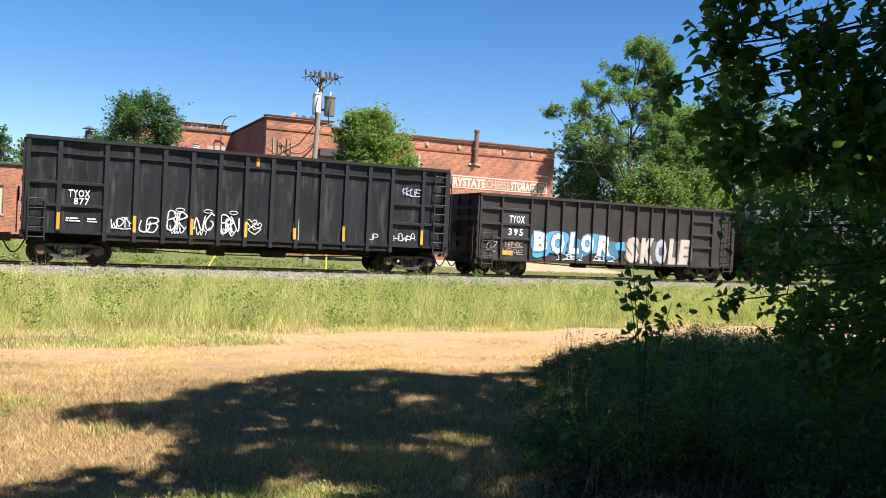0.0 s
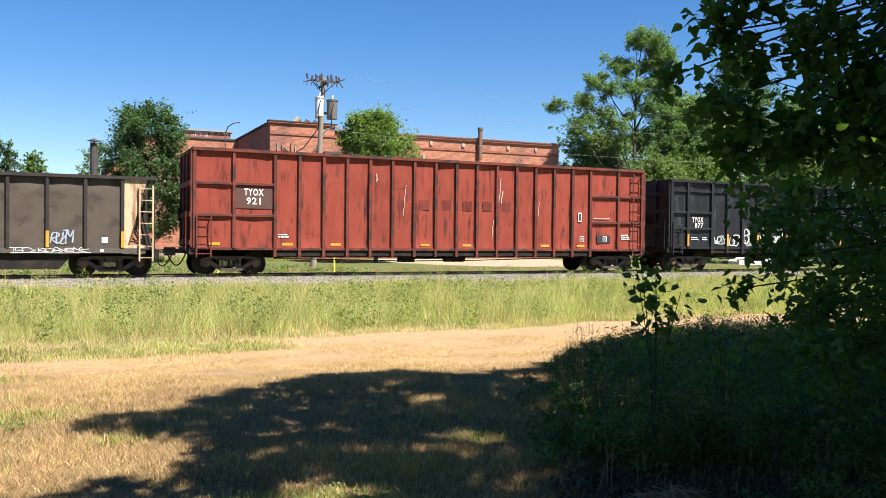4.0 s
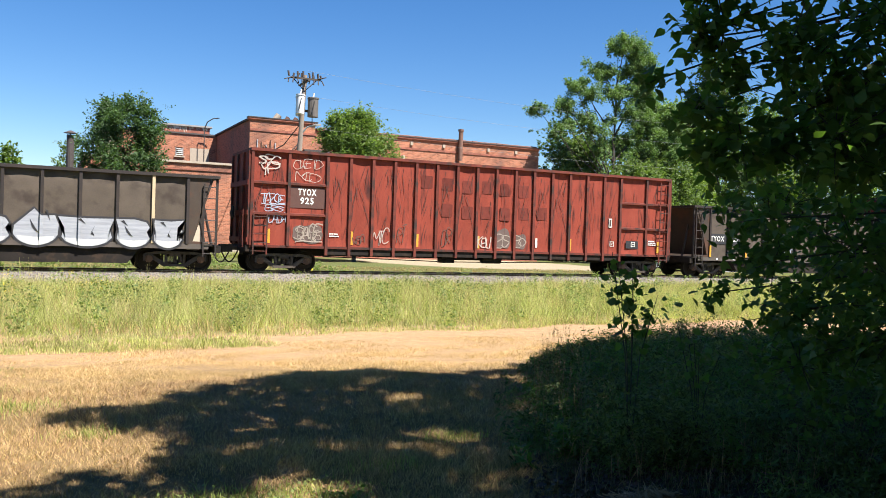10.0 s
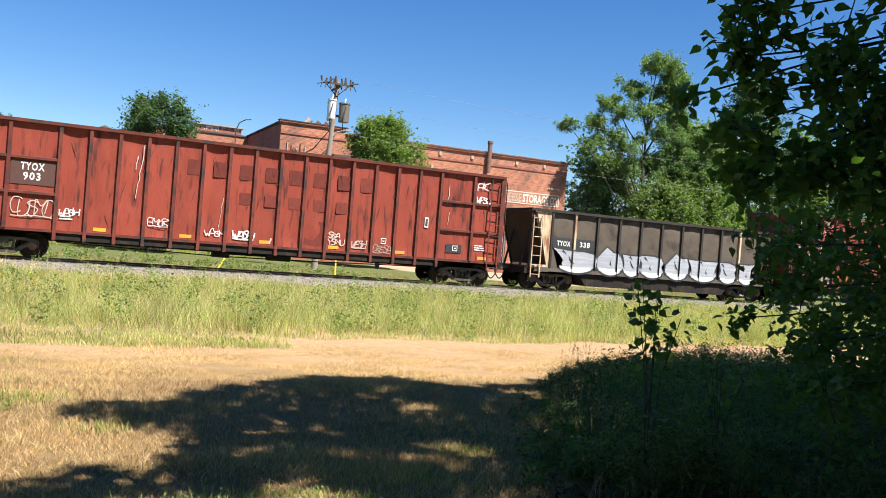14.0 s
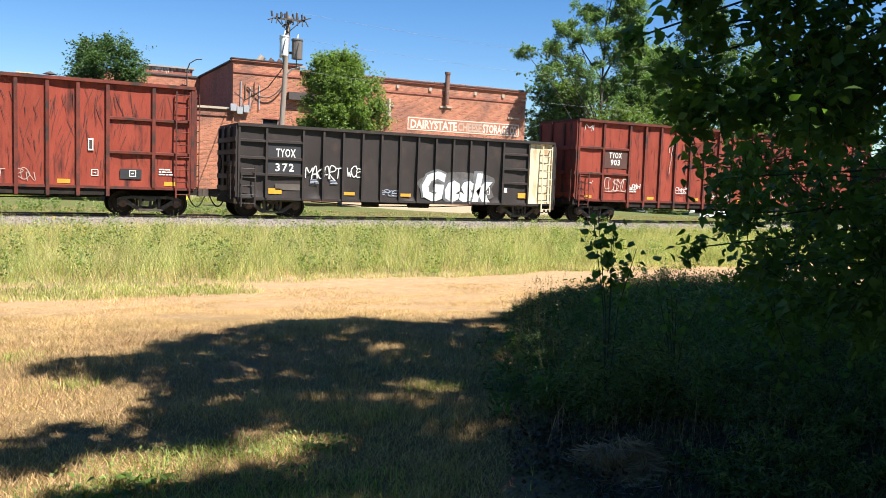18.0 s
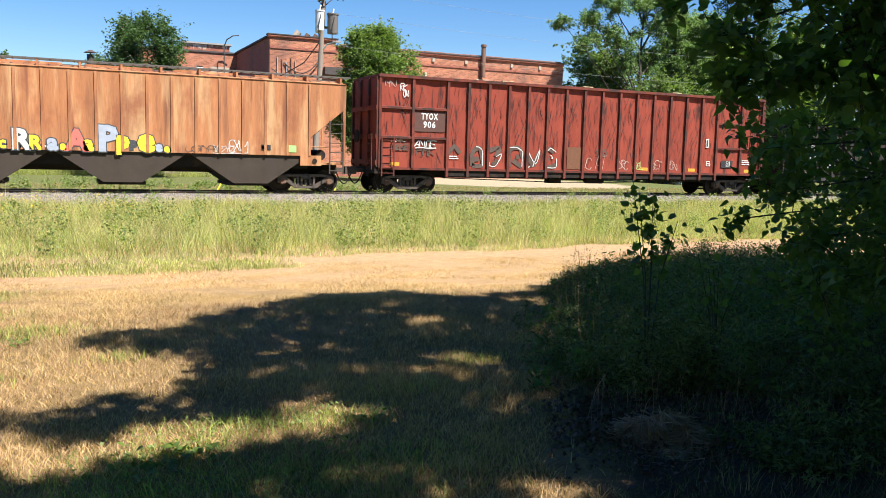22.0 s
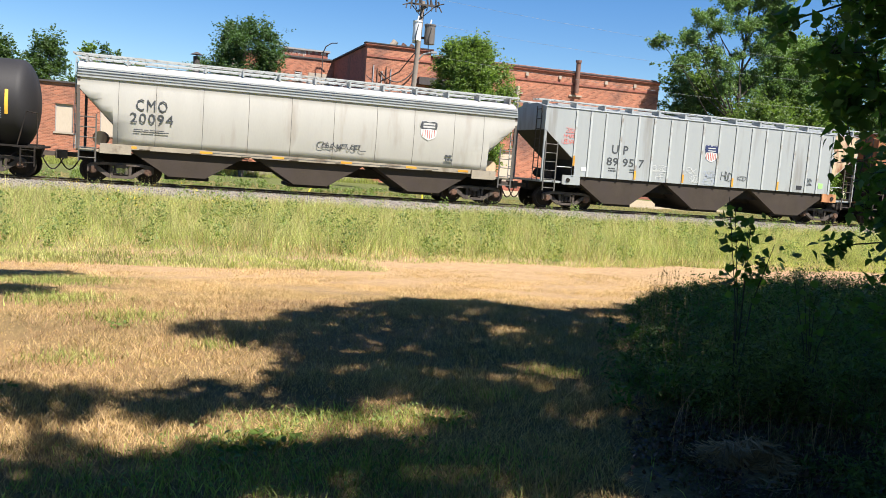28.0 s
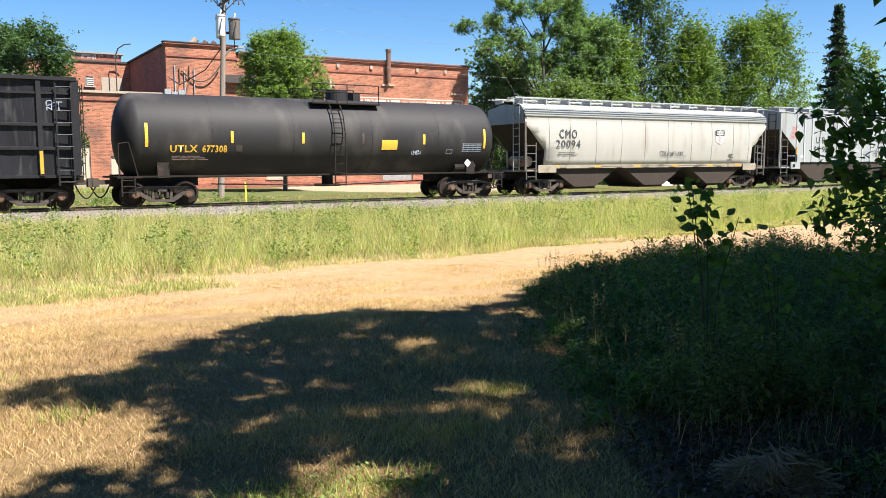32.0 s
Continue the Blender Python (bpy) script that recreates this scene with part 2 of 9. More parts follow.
    k = mt("ADD", mt("MULTIPLY", grit.outputs["Fac"], 1.1), mt("ADD", mt("MULTIPLY", clod.outputs["Fac"], 0.7), 0.10))
    out = n.new("ShaderNodeVectorMath")
    out.operation = "SCALE"
    link(drive, out.inputs[0])
    link(k, out.inputs["Scale"])
    link(out.outputs[0], b.inputs["Base Color"])
    return m

xs = [-900, -500, -250, -120, -60, -40, -28, -20, -15] + [-12 + 0.5 * k for k in range(60)] + [18 + 2 * k for k in range(30)] + [80, 95, 120, 160, 250, 500, 900]
ys = [-400, -150, -60, -25, -12, -6] + [-3 + 0.5 * k for k in range(50)] + [22.5, 24, 26, 28, 30, 32, 34, 36, 38, 40, 42] + [44 + 2 * k for k in range(12)] + [75, 90, 120, 180, 300, 600, 1500]
verts = [(x, y, ground_z(x, y)) for y in ys for x in xs]
nx = len(xs)
faces = [(j * nx + i, j * nx + i + 1, (j + 1) * nx + i + 1, (j + 1) * nx + i) for j in range(len(ys) - 1) for i in range(nx - 1)]
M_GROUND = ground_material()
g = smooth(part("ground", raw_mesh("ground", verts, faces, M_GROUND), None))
tagged(g, "mown dry grass, worn earth track and green verge", "ground", kind="structure")

# ---------------------------------------------------------------- railway
M_BALLAST = material("grey_ballast", (0.20, 0.178, 0.152), 0.95, var=0.35, scale=3, fine=28, bump=1.0, bump_dist=0.05)
M_STONE = material("ballast_stone", (0.195, 0.175, 0.15), 0.95, var=0.2, island=0.8)
M_RAIL = material("rusty_rail", (0.12, 0.078, 0.054), 0.7, metal=0.3, var=0.3, scale=3, fine=40)
M_RAILTOP = material("polished_railhead", (0.46, 0.45, 0.44), 0.3, metal=0.9, var=0.1, bump=0)
M_TIE = material("weathered_tie", (0.115, 0.088, 0.066), 0.95, var=0.35, scale=3, fine=30, rand=0.5, bump=0.5)
bm = bmesh.new()
prism_x(bm, [(28.6, -0.42), (29.75, -0.08), (30.5, 0.03), (31.08, 0.03), (31.3, -0.10), (34.0, -0.10), (35.2, -0.42)], -320, 420)
tagged(part("ballast_bed", bm, M_BALLAST), "grey crushed stone ballast bed under the track", "ballast", kind="structure")
track = new("railway_track")
tagged(track, "single railway track of rusty rails on wooden ties", "railway track", kind="structure")
for y in (31.17, 32.61):
    bm = bmesh.new()
    box(bm, -320, 420, y - 0.035, y + 0.105, -0.075, -0.055)
    box(bm, -320, 420, y + 0.025, y + 0.045, -0.055, 0.07)
    box(bm, -320, 420, y, y + 0.07, 0.07, RAIL_TOP - 0.004)
    part("rail", bm, M_RAIL, track, "rusty steel rail")
    part("railhead", prim(box, -320, 420, y + 0.006, y + 0.064, RAIL_TOP - 0.004, RAIL_TOP), M_RAILTOP, track, "polished running surface")
me_tie = mesh_of("tie", prim(box, -0.115, 0.115, 30.6, 33.2, -0.20, -0.075), M_TIE)
rnd = random.Random(5)
for k in range(150):
    o = part("tie", me_tie, None, track, at=(-14 + k * 0.53, 0, rnd.uniform(-0.01, 0.0)))
bm = bmesh.new()
for k in range(300):
    x = 65.5 + k * 0.53 if k < 150 else -14.5 - (k - 150) * 0.53
    box(bm, x - 0.115, x + 0.115, 30.6, 33.2, -0.20, -0.078)
o = part("far_ties", bm, M_TIE, track)
o["kind"] = "stuff"
# loose stones along the near shoulder
rng = np.random.default_rng(3)
def stones(n, x0, x1, y0, y1, zf, size):
    base = np.array([[1, 0, 0], [-1, 0, 0], [0, 1, 0], [0, -1, 0], [0, 0, 1], [0, 0, -1]], float)
    tri = np.array([[0, 2, 4], [2, 1, 4], [1, 3, 4], [3, 0, 4], [2, 0, 5], [1, 2, 5], [3, 1, 5], [0, 3, 5]])
    c = np.stack([rng.uniform(x0, x1, n), rng.uniform(y0, y1, n), np.zeros(n)], 1)
    c[:, 2] = zf(c[:, 1])
    s = size * rng.uniform(0.5, 1.3, (n, 1, 3))
    a = rng.uniform(0, 6.28, n)
    rot = np.zeros((n, 3, 3))
    rot[:, 0, 0], rot[:, 0, 1], rot[:, 1, 0], rot[:, 1, 1], rot[:, 2, 2] = np.cos(a), -np.sin(a), np.sin(a), np.cos(a), 1
    v = np.einsum("nij,nkj->nki", rot, base[None] * s * rng.uniform(0.7, 1.2, (n, 6, 1))) + c[:, None]
    f = tri[None] + 6 * np.arange(n)[:, None, None]
    return v.reshape(-1, 3), f.reshape(-1, 3)
v, f = stones(16000, -14, 62, 28.7, 31.0, lambda y: np.interp(y, [28.6, 29.75, 30.5, 31], [-0.40, -0.07, 0.035, 0.035]), 0.035)
tagged(part("ballast_stones", raw_mesh("ballast_stones", v, f, M_STONE), None), "loose grey crushed stones beside the rail", "gravel", kind="stuff")
# ---------------------------------------------------------------- the train
RAIL_Z, TRACK_Y = 0.104, 31.89
HW = 1.52                     # half the width of a car body
THINGS, WHEELSETS = [], []

def travel(t):
    """How far the train has run, in metres: it slows a little."""
    return 6.59 * t - 0.0077 * t * t

M_RED = material("oxide_red_paint", (0.222, 0.042, 0.026), 0.7, spec=0.22, var=0.2, scale=1.4, fine=34, bump=0.35, rand=0.16, dirt=(0.045, 0.016, 0.014), dirt_scale=2.6,
                 dirt_amount=0.22, stretch=(2.2, 1, 0.34), bump_dist=0.03)
M_RED_POST = material("worn_red_post", (0.125, 0.032, 0.023), 0.75, spec=0.2, var=0.35, scale=3, fine=40, rand=0.3, dirt=(0.04, 0.028, 0.025), dirt_scale=2.2, dirt_amount=0.5)
M_BLACK = material("faded_black_paint", (0.0125, 0.013, 0.016), 0.5, var=0.35, scale=1.2, fine=30, rand=0.3, dirt=(0.045, 0.044, 0.045), dirt_scale=2.2, dirt_amount=0.26,
                   stretch=(2.5, 1, 0.3), bump=0.3, bump_dist=0.02, spec=0.25)
M_BLACK_POST = material("black_post", (0.018, 0.018, 0.021), 0.5, var=0.3, rand=0.2, spec=0.25)
M_DARK = material("dark_brown_paint", (0.031, 0.0255, 0.024), 0.6, var=0.2, scale=1.3, fine=30, rand=0.12, dirt=(0.05, 0.036, 0.03), dirt_scale=1.5, dirt_amount=0.25, bump=0.2, spec=0.25)
M_BROWN = material("rusty_brown_paint", (0.050, 0.037, 0.029), 0.7, var=0.3, scale=1.5, fine=30, rand=0.25, dirt=(0.085, 0.040, 0.025), dirt_scale=1.6, dirt_amount=0.36, bump=0.3, spec=0.25)
M_RUST = material("orange_rust", (0.33, 0.135, 0.055), 0.85, var=0.45, scale=1.3, fine=22, dirt=(0.15, 0.06, 0.032), dirt_scale=1.7, dirt_amount=0.30, stretch=(2.4, 1, 0.16), bump=0.2)
M_GREY = material("light_grey_paint", (0.29, 0.31, 0.31), 0.5, var=0.07, scale=1.5, fine=25, rand=0.05, dirt=(0.21, 0.205, 0.19), dirt_scale=1.3, dirt_amount=0.24, stretch=(2, 1, 0.2), bump=0.1)
M_CREAM = material("dusty_white_paint", (0.37, 0.36, 0.325), 0.5, var=0.07, scale=1.2, fine=22, dirt=(0.29, 0.265, 0.225), dirt_scale=1.0, dirt_amount=0.1, stretch=(1.6, 1, 0.35), bump=0.1)
M_BEIGE = material("beige_paint", (0.46, 0.36, 0.23), 0.7, var=0.16, rand=0.1, dirt=(0.20, 0.075, 0.035), dirt_scale=2.2, dirt_amount=0.5, stretch=(2, 1, 0.5))
M_BAY = material("pale_beige_bay_paint", (0.60, 0.50, 0.33), 0.7, var=0.14, rand=0.1, dirt=(0.30, 0.19, 0.10), dirt_scale=2.0, dirt_amount=0.3, stretch=(2, 1, 0.5))
M_TANK = material("satin_black_tank_paint", (0.024, 0.023, 0.024), 0.62, var=0.2, scale=0.8, fine=20, dirt=(0.06, 0.055, 0.05), dirt_scale=0.8, dirt_amount=0.25, stretch=(1, 1, 0.4), bump=0.05, spec=0.25)
M_UNDER = material("grimy_underframe", (0.016, 0.013, 0.011), 0.85, var=0.35, scale=4, fine=50, dirt=(0.04, 0.026, 0.018), dirt_scale=3, dirt_amount=0.3, spec=0.25)
M_TUB = material("dusty_brown_tub_steel", (0.082, 0.066, 0.052), 0.8, var=0.28, scale=1.5, fine=30, rand=0.12, dirt=(0.045, 0.034, 0.028), dirt_scale=1.6, dirt_amount=0.35, bump=0.3, spec=0.25)
M_HOPPER = material("dusty_hopper_steel", (0.045, 0.035, 0.027), 0.85, var=0.25, scale=1.8, fine=30, dirt=(0.045, 0.035, 0.03), dirt_scale=1.3, dirt_amount=0.35, spec=0.25)
M_FRAME = material("cast_truck_steel", (0.062, 0.048, 0.038), 0.8, var=0.35, scale=5, fine=50, rand=0.4, dirt=(0.03, 0.024, 0.02), dirt_scale=6, dirt_amount=0.35)
M_WHEEL = material("wheel_steel", (0.026, 0.019, 0.015), 0.7, metal=0.2, var=0.3, scale=6, fine=40, rand=0.3, spec=0.25)
M_WHITE = material("white_lettering", (0.60, 0.60, 0.57), 0.6, var=0.10, scale=5, fine=50, bump=0)
M_INK = material("dark_lettering", (0.045, 0.05, 0.055), 0.6, var=0.2, bump=0)
M_YELLOW = material("yellow_reflector", (0.55, 0.265, 0.03), 0.45, var=0.15, scale=3, rand=0.3, bump=0)
M_GOLD = material("yellow_lettering", (0.72, 0.43, 0.05), 0.5, var=0.1, bump=0)
M_PLATE = material("dark_plate", (0.075, 0.032, 0.024), 0.6, var=0.2, rand=0.2, bump=0)
M_SLATE = material("black_plate", (0.022, 0.022, 0.026), 0.6, var=0.2, bump=0)
M_SMUDGE = material("brown_black_spray", (0.075, 0.05, 0.040), 0.8, var=0.5, scale=3, fine=20, bump=0)
M_PRIMER = material("brown_primer", (0.13, 0.052, 0.024), 0.75, var=0.2, bump=0)
M_PATCH = material("brown_patch_paint", (0.132, 0.031, 0.023), 0.8, spec=0.15, var=0.3, scale=5, rand=0.35, bump=0)
M_SPRAY = material("white_spray_paint", (0.50, 0.51, 0.50), 0.7, var=0.18, scale=4, fine=40, bump=0)
M_SILVER = material("silver_spray_paint", (0.29, 0.305, 0.34), 0.5, metal=0.0, var=0.32, scale=2.2, fine=12, bump=0, stretch=(0.4, 1, 5))
M_OVERSPRAY = material("grey_overspray", (0.075, 0.07, 0.068), 0.75, var=0.8, scale=2.5, fine=14, bump=0)
M_HALO = material("grey_spray_halo", (0.10, 0.105, 0.115), 0.75, var=0.5, scale=3, fine=18, bump=0)
M_SPRAY_BLUE = material("blue_spray_paint", (0.06, 0.25, 0.42), 0.7, var=0.25, scale=3, bump=0)
M_SPRAY_TEAL = material("dull_blue_spray_paint", (0.035, 0.13, 0.22), 0.7, var=0.4, scale=3, bump=0)
M_SPRAY_PINK = material("faded_pink_spray_paint", (0.40, 0.335, 0.295), 0.7, var=0.3, scale=2.5, bump=0)
M_SPRAY_RED = material("coral_spray_paint", (0.58, 0.13, 0.105), 0.7, var=0.15, bump=0)
M_SPRAY_YELLOW = material("yellow_spray_paint", (0.72, 0.48, 0.03), 0.7, var=0.15, bump=0)
M_SPRAY_GREY = material("grey_spray_paint", (0.30, 0.34, 0.42), 0.7, var=0.2, bump=0)
M_FADED = material("faded_grey_spray_paint", (0.30, 0.25, 0.21), 0.75, var=0.35, scale=3, bump=0)
M_UNDERCOAT = material("grey_brown_undercoat", (0.11, 0.075, 0.065), 0.75, var=0.3, bump=0)
# dark strokes, for scratched rust and for the shade in dents
M_SCRAPE_SHADE = material("rust_scrape_and_dent_shade", (0.075, 0.026, 0.020), 0.85, var=0.3, bump=0)
M_WALK = material("weathered_walkway_steel", (0.10, 0.095, 0.085), 0.7, metal=0.2, var=0.3, rand=0.2)
M_POSTGREY = material("pale_grey_post_paint", (0.36, 0.38, 0.375), 0.5, var=0.12, rand=0.15, dirt=(0.20, 0.17, 0.14), dirt_scale=2.5, dirt_amount=0.25)
M_NAVY = material("navy_paint", (0.02, 0.03, 0.09), 0.5, var=0.15, bump=0)
M_SILL = material("dusty_side_sill", (0.075, 0.062, 0.052), 0.8, var=0.35, scale=2, rand=0.2)
M_SILLPALE = material("dusty_pale_sill", (0.27, 0.235, 0.18), 0.75, var=0.25, scale=2, fine=30, dirt=(0.12, 0.09, 0.06), dirt_scale=2.5, dirt_amount=0.3)
M_GREEN_MARK = material("green_chalk", (0.30, 0.55, 0.18), 0.7, var=0.2, bump=0)

streak(M_RED, (0.285, 0.068, 0.042), 0.9, 0.55, 0.75, (1, 1, 0.7), 3.0, 0.5)
streak(M_RED, (0.12, 0.03, 0.024), 3.0, 0.60, 0.78, (1.6, 1, 0.5), 9.0, 0.55)
streak(M_RUST, (0.47, 0.30, 0.15), 1.5, 0.50, 0.66, (1.5, 1, 0.17), 4.0, 0.75)
streak(M_RUST, (0.20, 0.062, 0.028), 0.75, 0.52, 0.68, (1.2, 1, 0.75), 8.0, 0.75)
streak(M_RUST, (0.13, 0.045, 0.024), 2.2, 0.60, 0.74, (2.6, 1, 0.12), 15.0, 0.7)
streak(M_GREY, (0.22, 0.20, 0.17), 1.8, 0.60, 0.80, (2.2, 1, 0.14), 6.0, 0.6)
streak(M_CREAM, (0.27, 0.235, 0.185), 1.6, 0.58, 0.80, (1.5, 1, 0.16), 7.0, 0.7)
streak(M_BLACK, (0.085, 0.085, 0.088), 2.4, 0.62, 0.80, (2.2, 1, 0.35), 5.0, 0.5)
streak(M_BROWN, (0.115, 0.045, 0.026), 0.9, 0.56, 0.76, (1, 1, 1), 2.0, 0.42)
streak(M_BROWN, (0.06, 0.052, 0.045), 2.6, 0.58, 0.78, (1.2, 1, 0.4), 11.0, 0.6)
streak(M_DARK, (0.06, 0.052, 0.046), 1.8, 0.58, 0.80, (1.6, 1, 0.3), 12.0, 0.6)
streak(M_TANK, (0.05, 0.042, 0.036), 1.1, 0.58, 0.8, (1, 1, 0.5), 13.0, 0.6)
M_CAP = material("rusty_bearing", (0.115, 0.062, 0.038), 0.75, metal=0.1, var=0.35, scale=8, fine=40, rand=0.6)

def words(text, size, x, z, y, mat, parent, name="lettering", spacing=1.0, offset=0.0, shear=0.0, label="", sx=1.0, depth=0.002, w=None):
    """Lettering painted on a side: lower left corner at (x, z), w metres wide where that is given."""
    cu = bpy.data.curves.new(name, "FONT")
    cu.body, cu.size, cu.space_character, cu.offset, cu.shear, cu.extrude, cu.resolution_u = text, size, spacing, offset, shear, depth, 2
    tmp = bpy.data.objects.new(name, cu)
    scene.collection.objects.link(tmp)
    bpy.context.view_layer.update()
    me = bpy.data.meshes.new_from_object(tmp.evaluated_get(bpy.context.evaluated_depsgraph_get()))
    bpy.data.objects.remove(tmp)
    if w:
        xx = [v.co.x for v in me.vertices]
        sx = w / (max(xx) - min(xx))
        x -= min(xx) * sx
    me.transform(Matrix.Translation((x, y, z)) @ pose(0, 0, 0, 90) @ Matrix.Diagonal((sx, 1, 1, 1)))
    me.materials.clear()
    me.materials.append(mat)
    return part(name, me, mat, parent, label)

def bars(parent, x, z, y, rows, w, h, mat, name="stencil_bar"):
    """Small stencilled lines too fine to read, as plain bars the size of the words."""
    for k in range(rows):
        full, a = w * (0.75 + 0.25 * ((k * 7) % 3) / 2), 0.0
        for u in ((0.30, 0.14, 0.46), (0.18, 0.34, 0.38), (0.44, 0.12, 0.30))[k % 3]:
            part(name, prim(box, x + a, x + a + full * u, y - 0.003, y, z - k * h * 1.9, z - k * h * 1.9 + h), mat, parent)
            a += full * (u + 0.05)

# letters as strokes on a grid four wide and six high
STROKES = {"A": "00 15 26 35 40;12 32", "B": "00 06 36 45 34 03;34 42 30 00", "C": "45 36 16 04 02 10 30 41", "D": "00 06 26 44 42 20 00", "E": "46 06 00 40;03 33", "F": "00 06 46;03 33", "G": "45 26 04 02 20 41 43 23", "H": "00 06;40 46;03 43",
           "I": "20 26", "K": "00 06;46 03 40", "L": "06 00 40", "M": "00 06 23 46 40", "N": "00 06 40 46", "O": "20 02 04 26 44 42 20", "P": "00 06 36 45 44 33 03", "R": "00 06 36 45 34 03 40", "S": "45 26 05 14 33 42 20 01", "T": "06 46;26 20",
           "U": "06 02 10 30 42 46", "V": "06 20 46", "W": "06 10 23 30 46", "X": "00 46;06 40", "Y": "06 23 46;23 20", "Z": "06 46 00 40", "heart": "20 03 05 16 24 36 45 43 20"}

def ribbon(bm, pts, r, y, rnd):
    """A sprayed stroke of half width r through the points, laid flat at depth y."""
    fine, n = [], len(pts)
    for i in range(n - 1):
        p0, p1, p2, p3 = pts[max(i - 1, 0)], pts[i], pts[i + 1], pts[min(i + 2, n - 1)]
        for k in range(4):
            u = k / 4
            fine.append(0.5 * (2 * p1 + (p2 - p0) * u + (2 * p0 - 5 * p1 + 4 * p2 - p3) * u * u + (3 * p1 - p0 - 3 * p2 + p3) * u ** 3))
    fine.append(pts[-1])
    prev = None
    for i, p in enumerate(fine):
        d = fine[min(i + 1, len(fine) - 1)] - fine[max(i - 1, 0)]
        if d.length < 1e-4:
            continue
        side = Vector((-d.z, 0, d.x)).normalized() * r * rnd.uniform(0.8, 1.15)
        cur = [bm.verts.new((v.x, y, v.z)) for v in (p - side, p + side)]
        if prev:
            bm.faces.new((prev[0], cur[0], cur[1], prev[1]))
        prev = cur

def scribble(parent, x, z, w, h, y, mat, seed, letters=5, r=0.019, name="graffiti_tag", text=(), crowd=1.32):
    """A spray-paint tag: loose, slanting, crowded letter strokes, with a flourish under the longer ones."""
    rnd = random.Random(seed)
    keys = [k for k in sorted(STROKES) if len(k) == 1]
    text = text or [rnd.choice(keys) for _ in range(letters)]
    bm = bmesh.new()
    slant = rnd.uniform(-0.05, 0.35)
    step_x = w / max(len(text), 1)
    for k, ch in enumerate(text):
        big, rise = rnd.uniform(0.75, 1.1), rnd.uniform(-0.08, 0.12) * h
        for m, line in enumerate(STROKES[ch].split(";")):
            pts = []
            for c in line.split():
                gx, gz = int(c[0]) / 4 + rnd.uniform(-0.10, 0.10), int(c[1]) / 6 + rnd.uniform(-0.06, 0.06)
                pts.append(Vector((x + step_x * (k - 0.5 * (crowd - 1) + crowd * gx) + slant * gz * h * 0.5, 0, z + rise + gz * h * big)))
            ribbon(bm, pts, r, y - 0.004 - 0.0016 * (k % 4) - 0.0008 * m, rnd)
    if len(text) > 3 and rnd.random() < 0.5:
        ribbon(bm, [Vector((x + w * u, 0, z - 0.06 * h + 0.05 * h * math.sin(7 * u + seed))) for u in (0.0, 0.3, 0.6, 1.05)], r, y - 0.011, rnd)
    o = part(name, bm, mat, parent)
    o["kind"] = "stuff"
    return o

def blob(parent, x0, x1, z0, z1, y, mat, seed, name="graffiti_shape", lumps=9, posts=(), half=0.05):
    """A flat bubble of spray paint with a lumpy outline."""
    rnd = random.Random(seed)
    bm = bmesh.new()
    n = 40
    ph = [rnd.uniform(0, 6.28) for _ in range(3)]
    cx, cz = (x0 + x1) / 2, (z0 + z1) / 2
    vs = []
    for k in range(n):
        a = k * math.tau / n
        sq = 1 / max(abs(math.cos(a)), abs(math.sin(a)))
        rr = (0.35 + 0.65 * min(sq, 1.25) / 1.25) * (1 + 0.06 * math.sin(3 * a + ph[0]) + 0.05 * math.sin(5 * a + ph[1]))
        vs.append(bm.verts.new((cx + rr * 1.12 * math.cos(a) * (x1 - x0) / 2, y, cz + rr * 1.12 * math.sin(a) * (z1 - z0) / 2)))
    bm.faces.new(vs)
    o = part(name, bm, mat, parent)
    over_posts(o, posts, half, -0.085)
    return o

def ladder(bm, x0, x1, y, z0, z1, rungs, r=0.018, stand=0.07):
    for x in (x0, x1):
        box(bm, x - 0.025, x + 0.025, y - stand - 0.012, y - stand + 0.012, z0, z1)
        for z in (z0 + 0.05, z1 - 0.05):
            box(bm, x - 0.02, x + 0.02, y - stand, y, z - 0.02, z + 0.02)
    for k in range(rungs):
        z = z0 + 0.12 + (z1 - z0 - 0.24) * k / max(rungs - 1, 1)
        tube(bm, (x0, y - stand, z), (x1, y - stand, z), r, n=6)

def end_ladder(bm, x, y0, y1, z0, z1, rungs):
    for y in (y0, y1):
        box(bm, x - 0.012, x + 0.012, y - 0.025, y + 0.025, z0, z1)
    for k in range(rungs):
        z = z0 + 0.12 + (z1 - z0 - 0.24) * k / max(rungs - 1, 1)
        tube(bm, (x, y0, z), (x, y1, z), 0.018, n=6)

